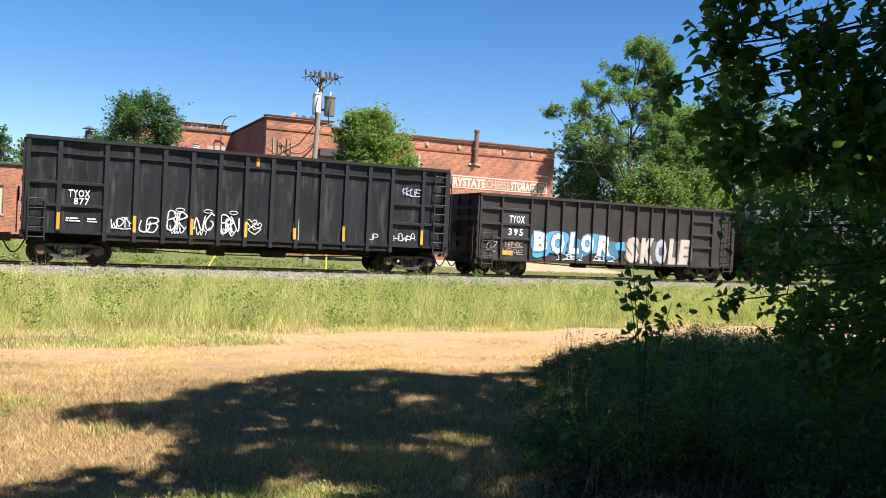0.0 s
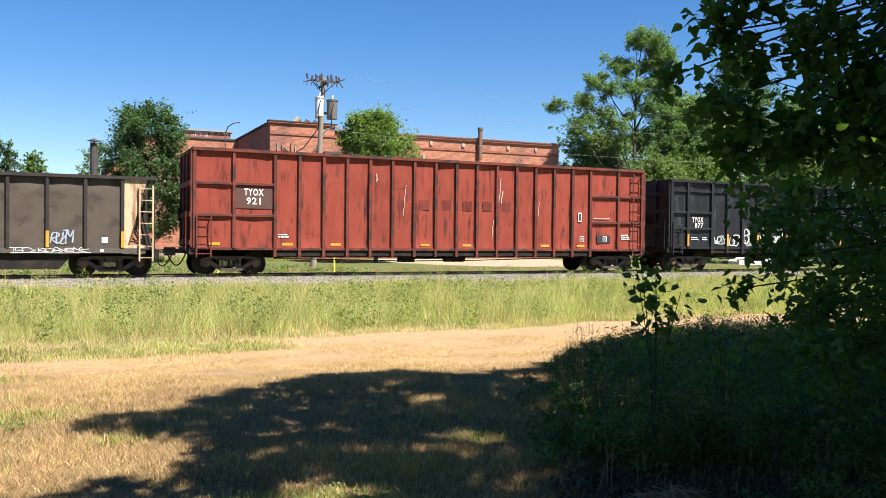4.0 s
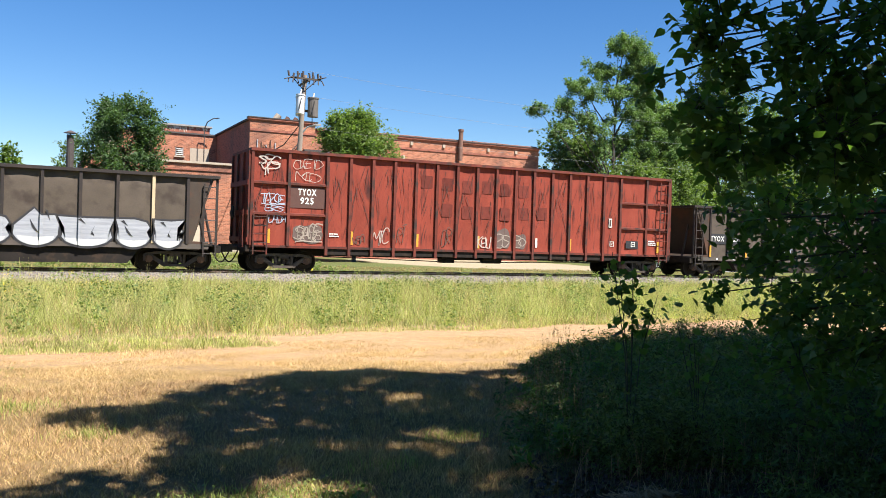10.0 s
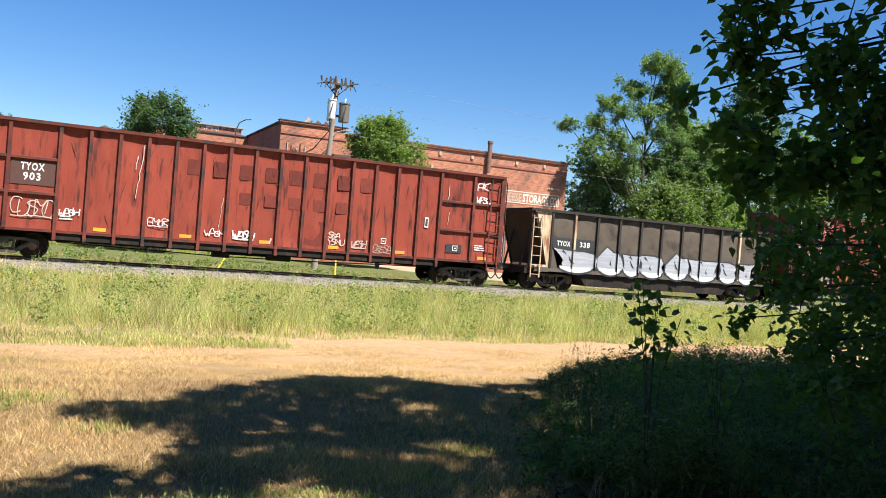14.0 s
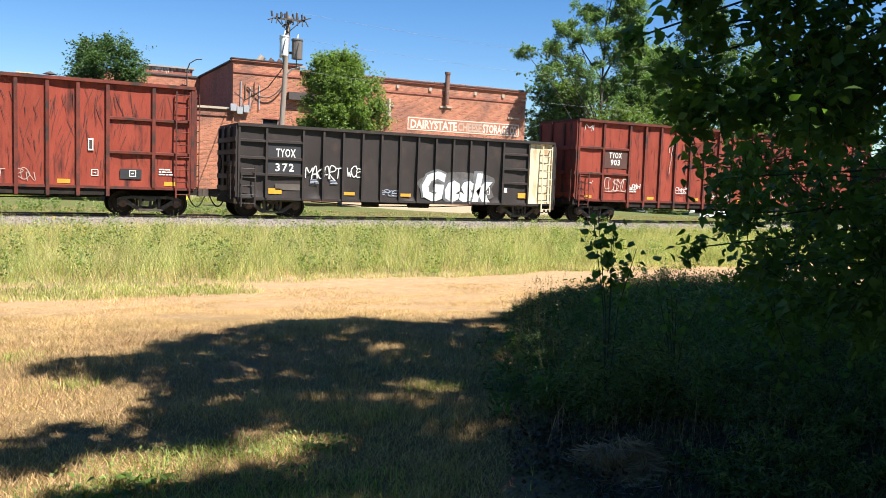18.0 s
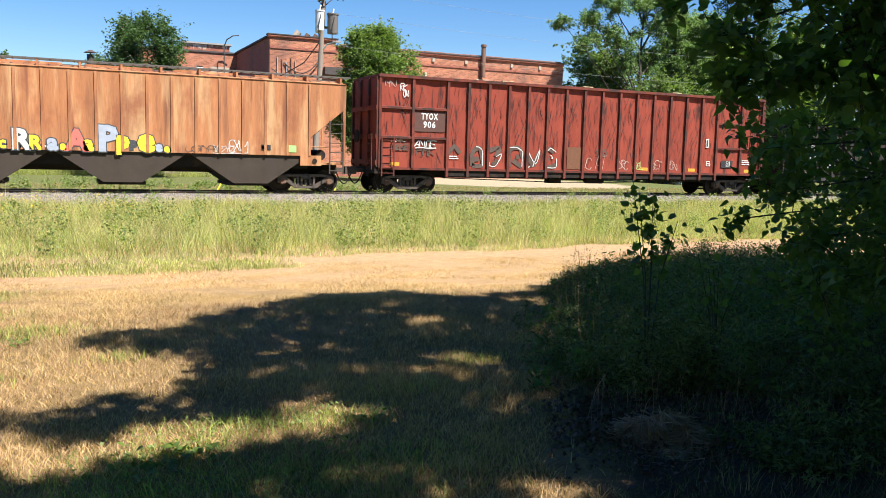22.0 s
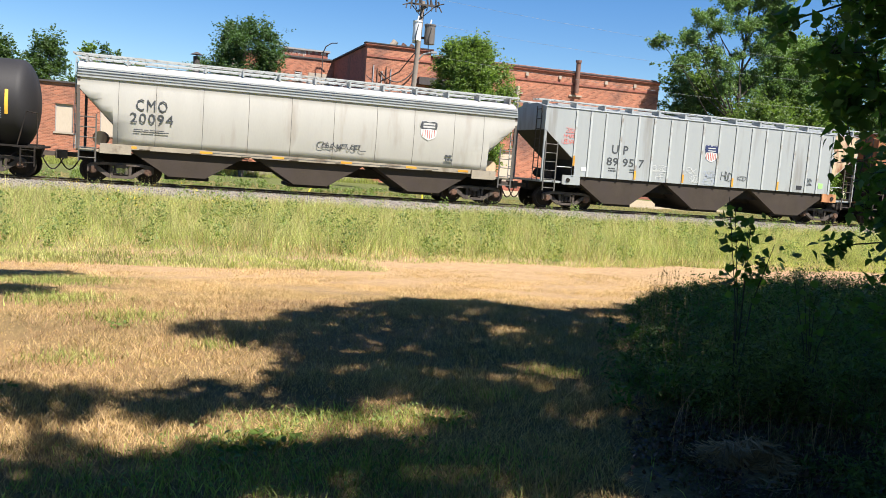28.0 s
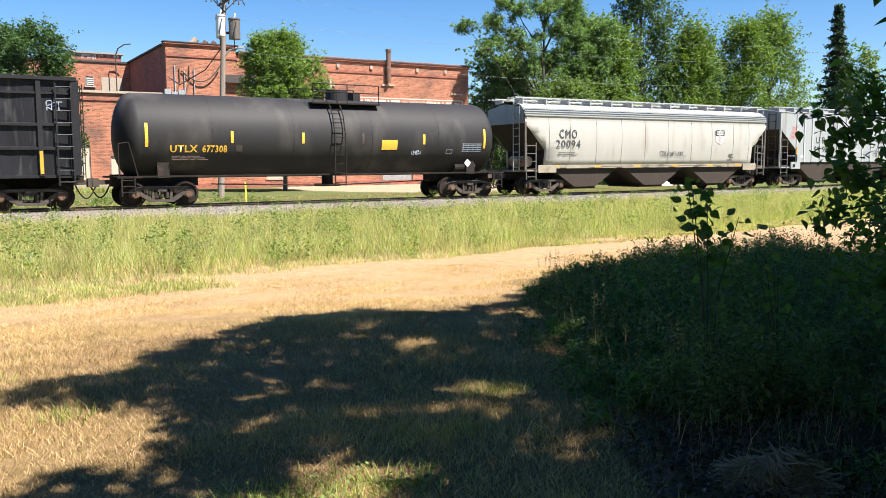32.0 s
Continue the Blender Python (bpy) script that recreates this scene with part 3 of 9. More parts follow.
# ---- trucks, built once and shared
WR = 0.43
def wheelset_mesh():
    bm = bmesh.new()
    n = 28
    for s in (-1, 1):
        rings = []
        for r, y in ((0.10, 0.80), (0.16, 0.83), (0.17, 0.79), (0.33, 0.765), (0.36, 0.82), (WR, 0.82), (WR, 0.70), (WR + 0.028, 0.69), (WR + 0.028, 0.665), (0.36, 0.665), (0.17, 0.70), (0.10, 0.68)):
            rings.append([bm.verts.new((r * math.cos(k * math.tau / n), s * y, r * math.sin(k * math.tau / n))) for k in range(n)])
        for a, c in zip(rings, rings[1:]):
            for k in range(n):
                bm.faces.new((a[k], a[(k + 1) % n], c[(k + 1) % n], c[k]))
        for k in range(3):      # lightening marks cast in the web
            a = k * math.tau / 3
            box(bm, 0.24 * math.cos(a) - 0.03, 0.24 * math.cos(a) + 0.03, s * 0.785 - 0.004, s * 0.785 + 0.004, 0.24 * math.sin(a) - 0.03, 0.24 * math.sin(a) + 0.03)
    tube(bm, (0, -1.02, 0), (0, 1.02, 0), 0.085, n=12)
    body = len(bm.faces)
    for s in (-1, 1):           # end caps with three bolts
        tube(bm, (0, s * 1.02, 0), (0, s * 1.13, 0), 0.135, n=14)
        tube(bm, (0, s * 1.13, 0), (0, s * 1.17, 0), 0.105, n=14)
        for k in range(3):
            a = k * math.tau / 3 + 0.4
            tube(bm, (0.07 * math.cos(a), s * 1.16, 0.07 * math.sin(a)), (0.07 * math.cos(a), s * 1.185, 0.07 * math.sin(a)), 0.022, n=6)
    bm.faces.ensure_lookup_table()
    for f in bm.faces[body:]:
        f.material_index = 1
    me = mesh_of("wheelset", bm, M_WHEEL)
    me.materials.append(M_CAP)
    return me

def side_frame_mesh():
    """A cast frame: arched top bar, sloping arms, spring plank and columns, with open windows between."""
    bm = bmesh.new()
    prism(bm, [(-0.62, 0.60), (-0.98, 0.54), (-1.06, 0.50), (-1.08, 0.57), (-0.98, 0.64), (-0.62, 0.70), (0.62, 0.70), (0.98, 0.64), (1.08, 0.57), (1.06, 0.50), (0.98, 0.54), (0.62, 0.60)], -0.090, 0.090)
    for s in (-1, 1):
        prism(bm, [(s * 0.86, 0.56), (s * 0.74, 0.56), (s * 0.30, 0.27), (s * 0.34, 0.17), (s * 0.42, 0.18), (s * 0.84, 0.47)][::-s], -0.075, 0.075)    # sloping arm
        prism(bm, [(s * 0.25, 0.24), (s * 0.34, 0.24), (s * 0.36, 0.62), (s * 0.28, 0.62)][::-s], -0.068, 0.068)                                       # column
        prism(bm, [(s * 0.74, 0.52), (s * 0.81, 0.52), (s * 0.79, 0.36), (s * 0.73, 0.38)][::-s], -0.082, 0.082)                                       # jaws round the bearing
        prism(bm, [(s * 0.98, 0.53), (s * 1.07, 0.52), (s * 1.07, 0.36), (s * 1.01, 0.36)][::-s], -0.082, 0.082)
        box(bm, *sorted((s * 0.79, s * 0.99)), -0.105, 0.105, 0.545, 0.60)                                                                            # adapter
    box(bm, -0.38, 0.38, -0.10, 0.10, 0.165, 0.255)
    return mesh_of("side_frame", bm, M_FRAME)

def spring_mesh():
    bm = bmesh.new()
    for x in (-0.18, 0.0, 0.18):
        for k in range(6):
            tube(bm, (x, 0, 0.30 + k * 0.036), (x, 0, 0.322 + k * 0.036), 0.075, n=10)
    return mesh_of("spring_nest", bm, M_FRAME)

def bolster_mesh():
    bm = bmesh.new()
    box(bm, -0.20, 0.20, -1.10, 1.10, 0.52, 0.70)
    box(bm, -0.15, 0.15, -1.16, -1.09, 0.53, 0.66)
    box(bm, -0.15, 0.15, 1.09, 1.16, 0.53, 0.66)
    for s in (-1, 1):           # brake beams
        tube(bm, (s * 0.38, -0.75, 0.36), (s * 0.38, 0.75, 0.36), 0.04, n=6)
        for y in (-0.72, 0.72):
            box(bm, s * 0.40 - 0.03, s * 0.40 + 0.04, y - 0.04, y + 0.04, 0.28, 0.60)
    return mesh_of("truck", bm, M_FRAME)

ME_WHEELS, ME_SIDEFRAME, ME_SPRING, ME_BOLSTER = wheelset_mesh(), side_frame_mesh(), spring_mesh(), bolster_mesh()

def truck(car, x):
    t = part("truck", ME_BOLSTER, None, car, "grimy cast steel two-axle truck", at=(x, 0, 0))
    for y in (-1.04, 1.04):
        part("side_frame", ME_SIDEFRAME, None, t, at=(0, y, 0))
        part("spring_nest", ME_SPRING, None, t, at=(0, y, 0))
    for s in (-0.89, 0.89):
        WHEELSETS.append((part("wheelset", ME_WHEELS, None, t, "dark steel wheels on an axle", at=(s, 0, WR)), s))

def coupler_mesh():
    bm = bmesh.new()
    box(bm, -0.1, 0.46, -0.09, 0.09, 0.78, 0.94)
    prism_x(bm, [(-0.17, 0.70), (0.17, 0.70), (0.17, 1.0), (-0.17, 1.0)], 0.44, 0.60)
    box(bm, 0.58, 0.80, -0.20, -0.08, 0.71, 0.99)
    box(bm, 0.58, 0.72, 0.04, 0.17, 0.71, 0.99)
    return mesh_of("coupler", bm, M_FRAME)

def hose_mesh():
    bm = bmesh.new()
    pts = [Vector((0.0 + 0.75 * u, -0.35 + 0.2 * u, 0.80 - 0.48 * math.sin(math.pi * min(u * 1.05, 1)))) for u in [k / 9 for k in range(10)]]
    path_tube(bm, pts, 0.025)
    return mesh_of("brake_hose", bm, M_UNDER)

ME_COUPLER, ME_HOSE = coupler_mesh(), hose_mesh()

def running_gear(car, length, inset=1.42):
    h = length / 2
    for s in (-1, 1):
        truck(car, s * (h - inset))
        c = part("coupler", ME_COUPLER, None, car, "rusty knuckle coupler", at=(s * (h - 0.02), 0, 0))
        o = part("brake_hose", ME_HOSE, None, car, "black rubber brake hose", at=(s * (h - 0.02), 0, 0))
        if s < 0:
            c.rotation_euler = o.rotation_euler = (0, 0, math.pi)

def start_car(name, left, right, label, category):
    e = new(name)
    tagged(e, label, category, "cars of the passing freight train")
    THINGS.append((e, (left + right) / 2))
    return e, right - left

def scrape_creases(w, z0, z1, rnd, count, long):
    """Slanting, tapered panel strokes: scrape marks down to the rust, and painted dent shade."""
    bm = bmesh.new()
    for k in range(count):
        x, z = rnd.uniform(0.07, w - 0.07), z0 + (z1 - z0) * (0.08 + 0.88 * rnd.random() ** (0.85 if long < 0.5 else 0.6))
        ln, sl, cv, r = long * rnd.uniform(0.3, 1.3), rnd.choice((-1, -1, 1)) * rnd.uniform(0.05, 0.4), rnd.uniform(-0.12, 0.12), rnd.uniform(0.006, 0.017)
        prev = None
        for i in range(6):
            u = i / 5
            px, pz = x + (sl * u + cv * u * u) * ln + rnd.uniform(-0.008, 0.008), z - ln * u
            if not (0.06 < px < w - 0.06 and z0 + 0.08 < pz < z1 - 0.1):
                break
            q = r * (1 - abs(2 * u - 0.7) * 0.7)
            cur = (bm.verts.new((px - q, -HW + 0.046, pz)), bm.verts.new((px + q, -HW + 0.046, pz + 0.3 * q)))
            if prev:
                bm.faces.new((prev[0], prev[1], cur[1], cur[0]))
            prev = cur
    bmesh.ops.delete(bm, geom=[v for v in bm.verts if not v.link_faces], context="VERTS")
    return mesh_of("scraped_paint", bm, M_SCRAPE_SHADE)

def ribbed_car(left, right, label, top, low, foot, posts, ribs, mat, post_mat, plates, band=None, end_ribs=(1.2, 2.2, 3.3), right_bay=None, wear_and_shade=None, seed=0, post_w=0.055, name="gondola_car"):
    """An open gondola: recessed panels between upright posts, a top chord, ribbed ends, ladders."""
    e, length = start_car(name, left, right, label, "gondola car")
    h = length / 2
    xs = [p - h for p in posts]
    # near side: a panel in each bay, shared meshes by width
    made = {}
    for i, (a, b) in enumerate(zip(xs, xs[1:])):
        w = round(b - a, 2)
        m = right_bay if (right_bay and i == len(xs) - 2) else mat
        key = (w, m.name, i % 5)
        if key not in made:
            bm = bmesh.new()
            cols, rows = 6, 16
            grid = [[None] * (rows + 1) for _ in range(cols + 1)]
            rnd = random.Random(int(w * 100) + i * 17 + seed)
            dents = [(rnd.uniform(0, w), rnd.uniform(low, top), rnd.uniform(0.15, 0.4), rnd.uniform(-0.012, 0.03)) for _ in range(9)]
            for c in range(cols + 1):
                for r in range(rows + 1):
                    edge = c in (0, cols) or r in (0, rows)
                    px, pz = w * c / cols, low + (top - 0.10 - low) * r / rows
                    d = 0 if edge else 0.010 + sum(g * math.exp(-((px - a2) ** 2 + 0.25 * (pz - b2) ** 2) / s2 ** 2) for a2, b2, s2, g in dents)
                    grid[c][r] = bm.verts.new((w * c / cols, -HW + 0.055 + d, low + (top - 0.10 - low) * r / rows))
            for c in range(cols):
                for r in range(rows):
                    bm.faces.new((grid[c][r], grid[c + 1][r], grid[c + 1][r + 1], grid[c][r + 1]))
            made[key] = mesh_of("panel", bm, m)
            if wear_and_shade:
                made[key, "s"] = scrape_creases(w, low, top - 0.1, rnd, *wear_and_shade)
        p = smooth(part("panel", made[key], None, e, at=(a, 0, 0)))
        if wear_and_shade:
            part("scraped_paint", made[key, "s"], None, p, "dark rusty scrape marks and painted dent shade")["kind"] = "stuff"
    # posts on both sides
    prof = [(-post_w, foot), (post_w, foot), (post_w, top - 0.08), (-post_w, top - 0.08)]
    me_post = mesh_of("post", prim(prism, prof, -HW - 0.035, -HW + 0.06), post_mat)
    prof2 = [(-post_w, low - 0.02), (post_w, low - 0.02), (post_w, top - 0.08), (-post_w, top - 0.08)]
    me_corner = mesh_of("post", prim(prism, prof2, -HW - 0.035, -HW + 0.06), post_mat)
    for i, x in enumerate(xs):
        corner = i in (0, 1, len(xs) - 2, len(xs) - 1)
        x = min(max(x, -h + post_w), h - post_w)
        part("post", me_corner if corner else me_post, None, e, at=(x, 0, 0))
        o = part("post", me_corner if corner else me_post, None, e, at=(x, 0, 0))
        o.rotation_euler = (0, 0, math.pi)
        o.location.x = x
    part("far_side", prim(box, -h, h, HW - 0.07, HW - 0.04, low, top - 0.08), mat, e)
    # horizontal ribs in the end bays
    for x0, x1, z in ribs:
        part("side_rib", prim(prism_x, [(-HW + 0.05, z - 0.06), (-HW - 0.02, z - 0.04), (-HW - 0.02, z + 0.04), (-HW + 0.05, z + 0.06)], x0 - h + post_w, x1 - h - post_w), post_mat, e)
    if band:
        part("waist_rail", prim(box, -h, h, -HW - 0.012, -HW + 0.05, band - 0.03, band + 0.03), post_mat, e)
    # top chord, sills, floor and centre sill
    bm = bmesh.new()
    for y0, y1 in ((-HW - 0.06, -HW + 0.10), (HW - 0.10, HW + 0.06)):
        box(bm, -h - 0.02, h + 0.02, y0, y1, top - 0.11, top)
    for x0, x1 in ((-h - 0.02, -h + 0.12), (h - 0.12, h + 0.02)):
        box(bm, x0, x1, -HW + 0.10, HW - 0.10, top - 0.108, top - 0.002)
    part("top_chord", bm, post_mat, e, "dented steel top rail")
    for s in (-1, 1):
        part("side_sill", prim(box, -h, h, s * HW - 0.05 if s > 0 else -HW + 0.0, s * HW if s > 0 else -HW + 0.05, low - 0.09, low), post_mat, e)
        inner = xs[2] if len(xs) > 4 else -h
        part("lower_sill", prim(box, inner, -inner, s * (HW - 0.09) - 0.03, s * (HW - 0.09) + 0.03, foot + 0.03, low - 0.08), M_UNDER, e)
    part("floor", prim(box, -h + 0.1, h - 0.1, -HW + 0.1, HW - 0.1, low - 0.05, low + 0.03), M_UNDER, e)
    part("center_sill", prim(box, -h + 0.05, h - 0.05, -0.3, 0.3, 0.62, low - 0.05), M_UNDER, e)
    # ends
    for s in (-1, 1):
        part("end_sheet", prim(box, s * h - (0.06 if s > 0 else 0), s * h + (0 if s > 0 else 0.06), -HW + 0.06, HW - 0.06, low, top - 0.1), mat, e)
        for z in end_ribs:
            x0, x1 = (h, h + 0.11) if s > 0 else (-h - 0.11, -h)
            part("end_rib", prim(box, x0, x1, -HW + 0.02, HW - 0.02, z - 0.09, z + 0.09), mat, e)
        for y in (-HW + 0.06, -0.5, 0.5, HW - 0.06):
            part("end_post", prim(box, *((h, h + 0.08) if s > 0 else (-h - 0.08, -h)), y - 0.05, y + 0.05, low, top - 0.1), post_mat, e)
        part("end_sill", prim(box, s * h - 0.12, s * h + 0.12, -HW + 0.05, HW - 0.05, low - 0.25, low - 0.02), M_UNDER, e)
    # ladders, grab irons, brake gear
    part("side_ladder", prim(ladder, h - 0.62, h - 0.16, -HW - 0.02, low - 0.35, top - 0.2, 9), right_bay or post_mat, e)
    part("side_ladder", prim(ladder, -h + 0.12, -h + 0.62, -HW - 0.02, low - 0.35, low + 1.15, 5), post_mat, e)
    part("end_ladder", prim(end_ladder, -h - 0.22, -HW + 0.15, -HW + 0.65, low - 0.1, low + 1.3, 5), post_mat, e)
    part("end_ladder", prim(end_ladder, h + 0.2, -HW + 0.15, -HW + 0.65, low - 0.1, top - 0.2, 9), post_mat, e)
    part("brake_wheel", prim(tube, (-h - 0.22, 0.35, low + 1.2), (-h - 0.27, 0.35, low + 1.2), 0.26, n=16), M_UNDER, e)
    bm = bmesh.new()
    tube(bm, (0.4, -0.55, 0.62), (1.3, -0.55, 0.62), 0.17, n=12)
    box(bm, -1.6, -1.0, -0.75, -0.35, 0.45, 0.85)
    tube(bm, (-1.0, -0.5, 0.6), (0.4, -0.5, 0.6), 0.03)
    part("brake_cylinder", bm, M_UNDER, e, "grimy brake cylinder and rod")
    path = [(-h + 3.0, -0.9, 0.62), (-1.5, -0.9, 0.50), (1.5, -0.9, 0.52), (h - 3.0, -0.9, 0.64)]
    part("brake_pipe", prim(path_tube, path, 0.022), M_UNDER, e)
    running_gear(e, length)
    for args in plates:
        args(e, h)
    return e

def stripes(xs, z0, z1, w=0.09, flat=False, z=1.08):
    """Yellow reflectors, upright on the posts or lying along the foot of a panel."""
    def put(e, h):
        for x in xs:
            if flat:
                part("reflector", prim(box, x - h - w, x - h + w, -HW + 0.045, -HW + 0.058, z0, z1), M_YELLOW, e)
            else:
                part("reflector", prim(box, x - h - 0.05, x - h + 0.05, -HW - 0.044, -HW - 0.036, z0, z1), M_YELLOW, e)
    return put

def mark(text, size, x, z, mat=M_WHITE, plate=None, spacing=1.15, deep=0.046, plate_mat=None, offset=0.006, sx=1.0, w=None):
    def put(e, h):
        y = -HW + deep
        if plate:
            x0, x1, z0, z1 = plate
            part("name_plate", prim(box, x0 - h, x1 - h, y - 0.004, y + 0.015, z0, z1), plate_mat or M_PLATE, e)
            y -= 0.008
        words(text, size, x - h, z, y, mat, e, spacing=spacing, offset=offset, sx=sx, w=w)
    return put

def patch(x0, x1, z0, z1, mat=M_PATCH, deep=0.05, name="paint_patch", label=""):
    """A rectangle rolled on with paint, its corners soft."""
    def put(e, h):
        bm = bmesh.new()
        cx, cz, a, b = (x0 + x1) / 2 - h, (z0 + z1) / 2, (x1 - x0) / 2, (z1 - z0) / 2
        soft = 0.16 if mat is M_PATCH else 0.04
        pts = [(sx * (1 - soft * (1 - math.cos(q))), sz * (1 - soft * (1 - math.sin(q)))) for sx, sz, turn in ((1, 1, 0), (-1, 1, 1), (-1, -1, 0), (1, -1, 1)) for q in ([0, 0.8, math.pi / 2] if not turn else [math.pi / 2, 0.8, 0])]
        bm.faces.new([bm.verts.new((cx + a * u, -HW + deep + (0.011 if mat is M_PATCH else -0.006), cz + b * v)) for u, v in pts])
        part(name, bm, mat, e, label)
    return put

def tags(*rows):
    def put(e, h):
        for x, z, w, hh, seed, n, mat, *text in rows:
            scribble(e, x - h, z, w, hh * 0.85, -HW + 0.04, mat, seed, n, min(max(0.045 * hh, 0.012), 0.024), text=text[0] if text else "")
    return put

def paint_runs(*rows):
    """Thin white runs of paint down a panel: x, top, bottom, half width."""
    def put(e, h):
        for k, (x, z1, z0, r) in enumerate(rows):
            rnd = random.Random(700 + k)
            n = max(int((z1 - z0) / 0.16), 3)
            bm = bmesh.new()
            ribbon(bm, [Vector((x - h + rnd.uniform(-0.02, 0.02) - 0.10 * (z1 - z0) * i / n, 0, z1 + (z0 - z1) * i / n)) for i in range(n + 1)], r, -HW + 0.036, rnd)
            part("paint_run", bm, M_SPRAY_PINK, e)
    return put

def chalk(*rows):
    """Dark sprayed letters with a broken white outline: x, z, width, height, strokes on the letter grid."""
    def put(e, h):
        for k, (x, z, w, hh, fill, lines) in enumerate(rows):
            rnd = random.Random(720 + k)
            for name, text, r, mat, y in (("graffiti_letter", fill, 0.095, M_SMUDGE, -HW + 0.042), ("graffiti_outline", lines, 0.017, M_SPRAY, -HW + 0.036)):
                bm = bmesh.new()
                for m, line in enumerate(text.split(";")):
                    ribbon(bm, [Vector((x - h + w * int(c[0]) / 4 + rnd.uniform(-0.02, 0.02), 0, z + hh * int(c[1]) / 6 + rnd.uniform(-0.02, 0.02))) for c in line.split()], r, y - 0.0012 * m, rnd)
                part(name, bm, mat, e)["kind"] = "stuff"
    return put

def small(x, z, rows=3, w=0.5, hh=0.06, mat=M_WHITE):
    hh = min(hh, 0.045)
    return lambda e, h: bars(e, x - h, z, -HW + 0.045, rows, w, hh, mat)

def placard(x, z, w=0.16, hh=0.4):
    def put(e, h):
        part("placard", prim(box, x - h, x - h + w, -HW + 0.02, -HW + 0.05, z, z + hh), M_WHITE, e, "white routing card")
        part("card_slot", prim(box, x - h + 0.03, x - h + w - 0.03, -HW + 0.014, -HW + 0.02, z + 0.05, z + hh - 0.05), M_FRAME, e)
    return put

def boxed(x, z, s=0.22, mat=M_WHITE):
    def put(e, h):
        y = -HW + 0.044
        for a in ((x, x + s, z, z + 0.025), (x, x + s, z + s - 0.025, z + s), (x, x + 0.025, z + 0.025, z + s - 0.025), (x + s - 0.025, x + s, z + 0.025, z + s - 0.025), (x + 0.07, x + s - 0.07, z + 0.09, z + 0.13)):
            part("stencil_box", prim(box, a[0] - h, a[1] - h, y - 0.003, y, a[2], a[3]), mat, e)
    return put

def over_posts(o, xs, half, shift):
    """Carry painted shapes on across the posts that stand before the panel."""
    vx = [v.co.x for v in o.data.vertices]
    for x in xs:
        if not min(vx) < x < max(vx):
            continue
        bm = bmesh.new()
        bm.from_mesh(o.data)
        for px, nx in ((x - half, -1), (x + half, 1)):
            bmesh.ops.bisect_plane(bm, geom=bm.verts[:] + bm.edges[:] + bm.faces[:], plane_co=(px, 0, 0), plane_no=(nx, 0, 0), clear_outer=True)
        if bm.faces:
            bmesh.ops.translate(bm, verts=bm.verts, vec=(0, shift, 0))
            part("painted_post", bm, o.data.materials[0], o)["kind"] = "stuff"
        else:
            bm.free()

def bubble_word(text, size, x, z, fill, outline, spacing=1.0, fat=0.05, sx=1.0, shear=0.0, name="graffiti_letters", w=None, rim=0.045, posts=(), half=0.04):
    def put(e, h):
        a = words(text, size, x - h - rim, z, -HW + 0.040, outline, e, name, spacing, fat + rim, shear, sx=sx, w=w and w + 2 * rim)
        b = words(text, size, x - h, z, -HW + 0.034, fill, e, name, spacing, fat, shear, sx=sx, w=w)
        for o in (a, b):
            over_posts(o, [p - h for p in posts], half, -0.077)
    return put

RED_POSTS = [0.0, 1.43, 2.92] + [2.92 + 0.9227 * k for k in range(1, 16)] + [18.24, 19.6]
RED_RIBS = [(a, b, z) for a, b in ((0.0, 1.43), (1.43, 2.92), (16.76, 18.24), (18.24, 19.6)) for z in (2.18, 3.32)]
def red_gondola(left, number, label, extra, wear_and_shade, box_at=(16.25, 1.35)):
    return ribbed_car(left, left + 19.6, label, 4.57, 1.02, 0.68, RED_POSTS, RED_RIBS, M_RED, M_RED_POST,
                      [mark("TYOX", 0.34, 1.79, 2.92, plate=(1.50, 2.86, 2.44, 3.21), spacing=1.2, w=0.71, offset=0.009), mark(number, 0.34, 1.88, 2.60, deep=0.036, w=0.52, spacing=1.2, offset=0.009), small(3.05, 1.48, 2, 0.45, 0.06), placard(16.15, 2.2),
                       boxed(*box_at), small(18.42, 1.62, 3, 0.5, 0.06), patch(17.15, 17.85, 1.28, 1.62, M_SLATE), boxed(17.45, 1.36), *extra], wear_and_shade=wear_and_shade, seed=int(number))

red_gondola(-22.1, "921", "oxide red ribbed gondola car with faded patches", [stripes([3.4, 5.25, 7.1 + 1.85, 10.8, 14.5, 16.3, 0.75], 1.10, 1.20, w=0.2, flat=True), stripes([0.0], 1.05, 1.05),
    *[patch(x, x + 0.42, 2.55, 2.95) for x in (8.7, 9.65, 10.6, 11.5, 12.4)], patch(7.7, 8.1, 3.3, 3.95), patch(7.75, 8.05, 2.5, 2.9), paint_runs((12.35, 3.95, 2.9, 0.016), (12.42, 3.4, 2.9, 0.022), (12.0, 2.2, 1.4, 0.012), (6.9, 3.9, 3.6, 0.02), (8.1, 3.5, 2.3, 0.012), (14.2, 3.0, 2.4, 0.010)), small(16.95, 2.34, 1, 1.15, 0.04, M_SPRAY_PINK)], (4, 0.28))
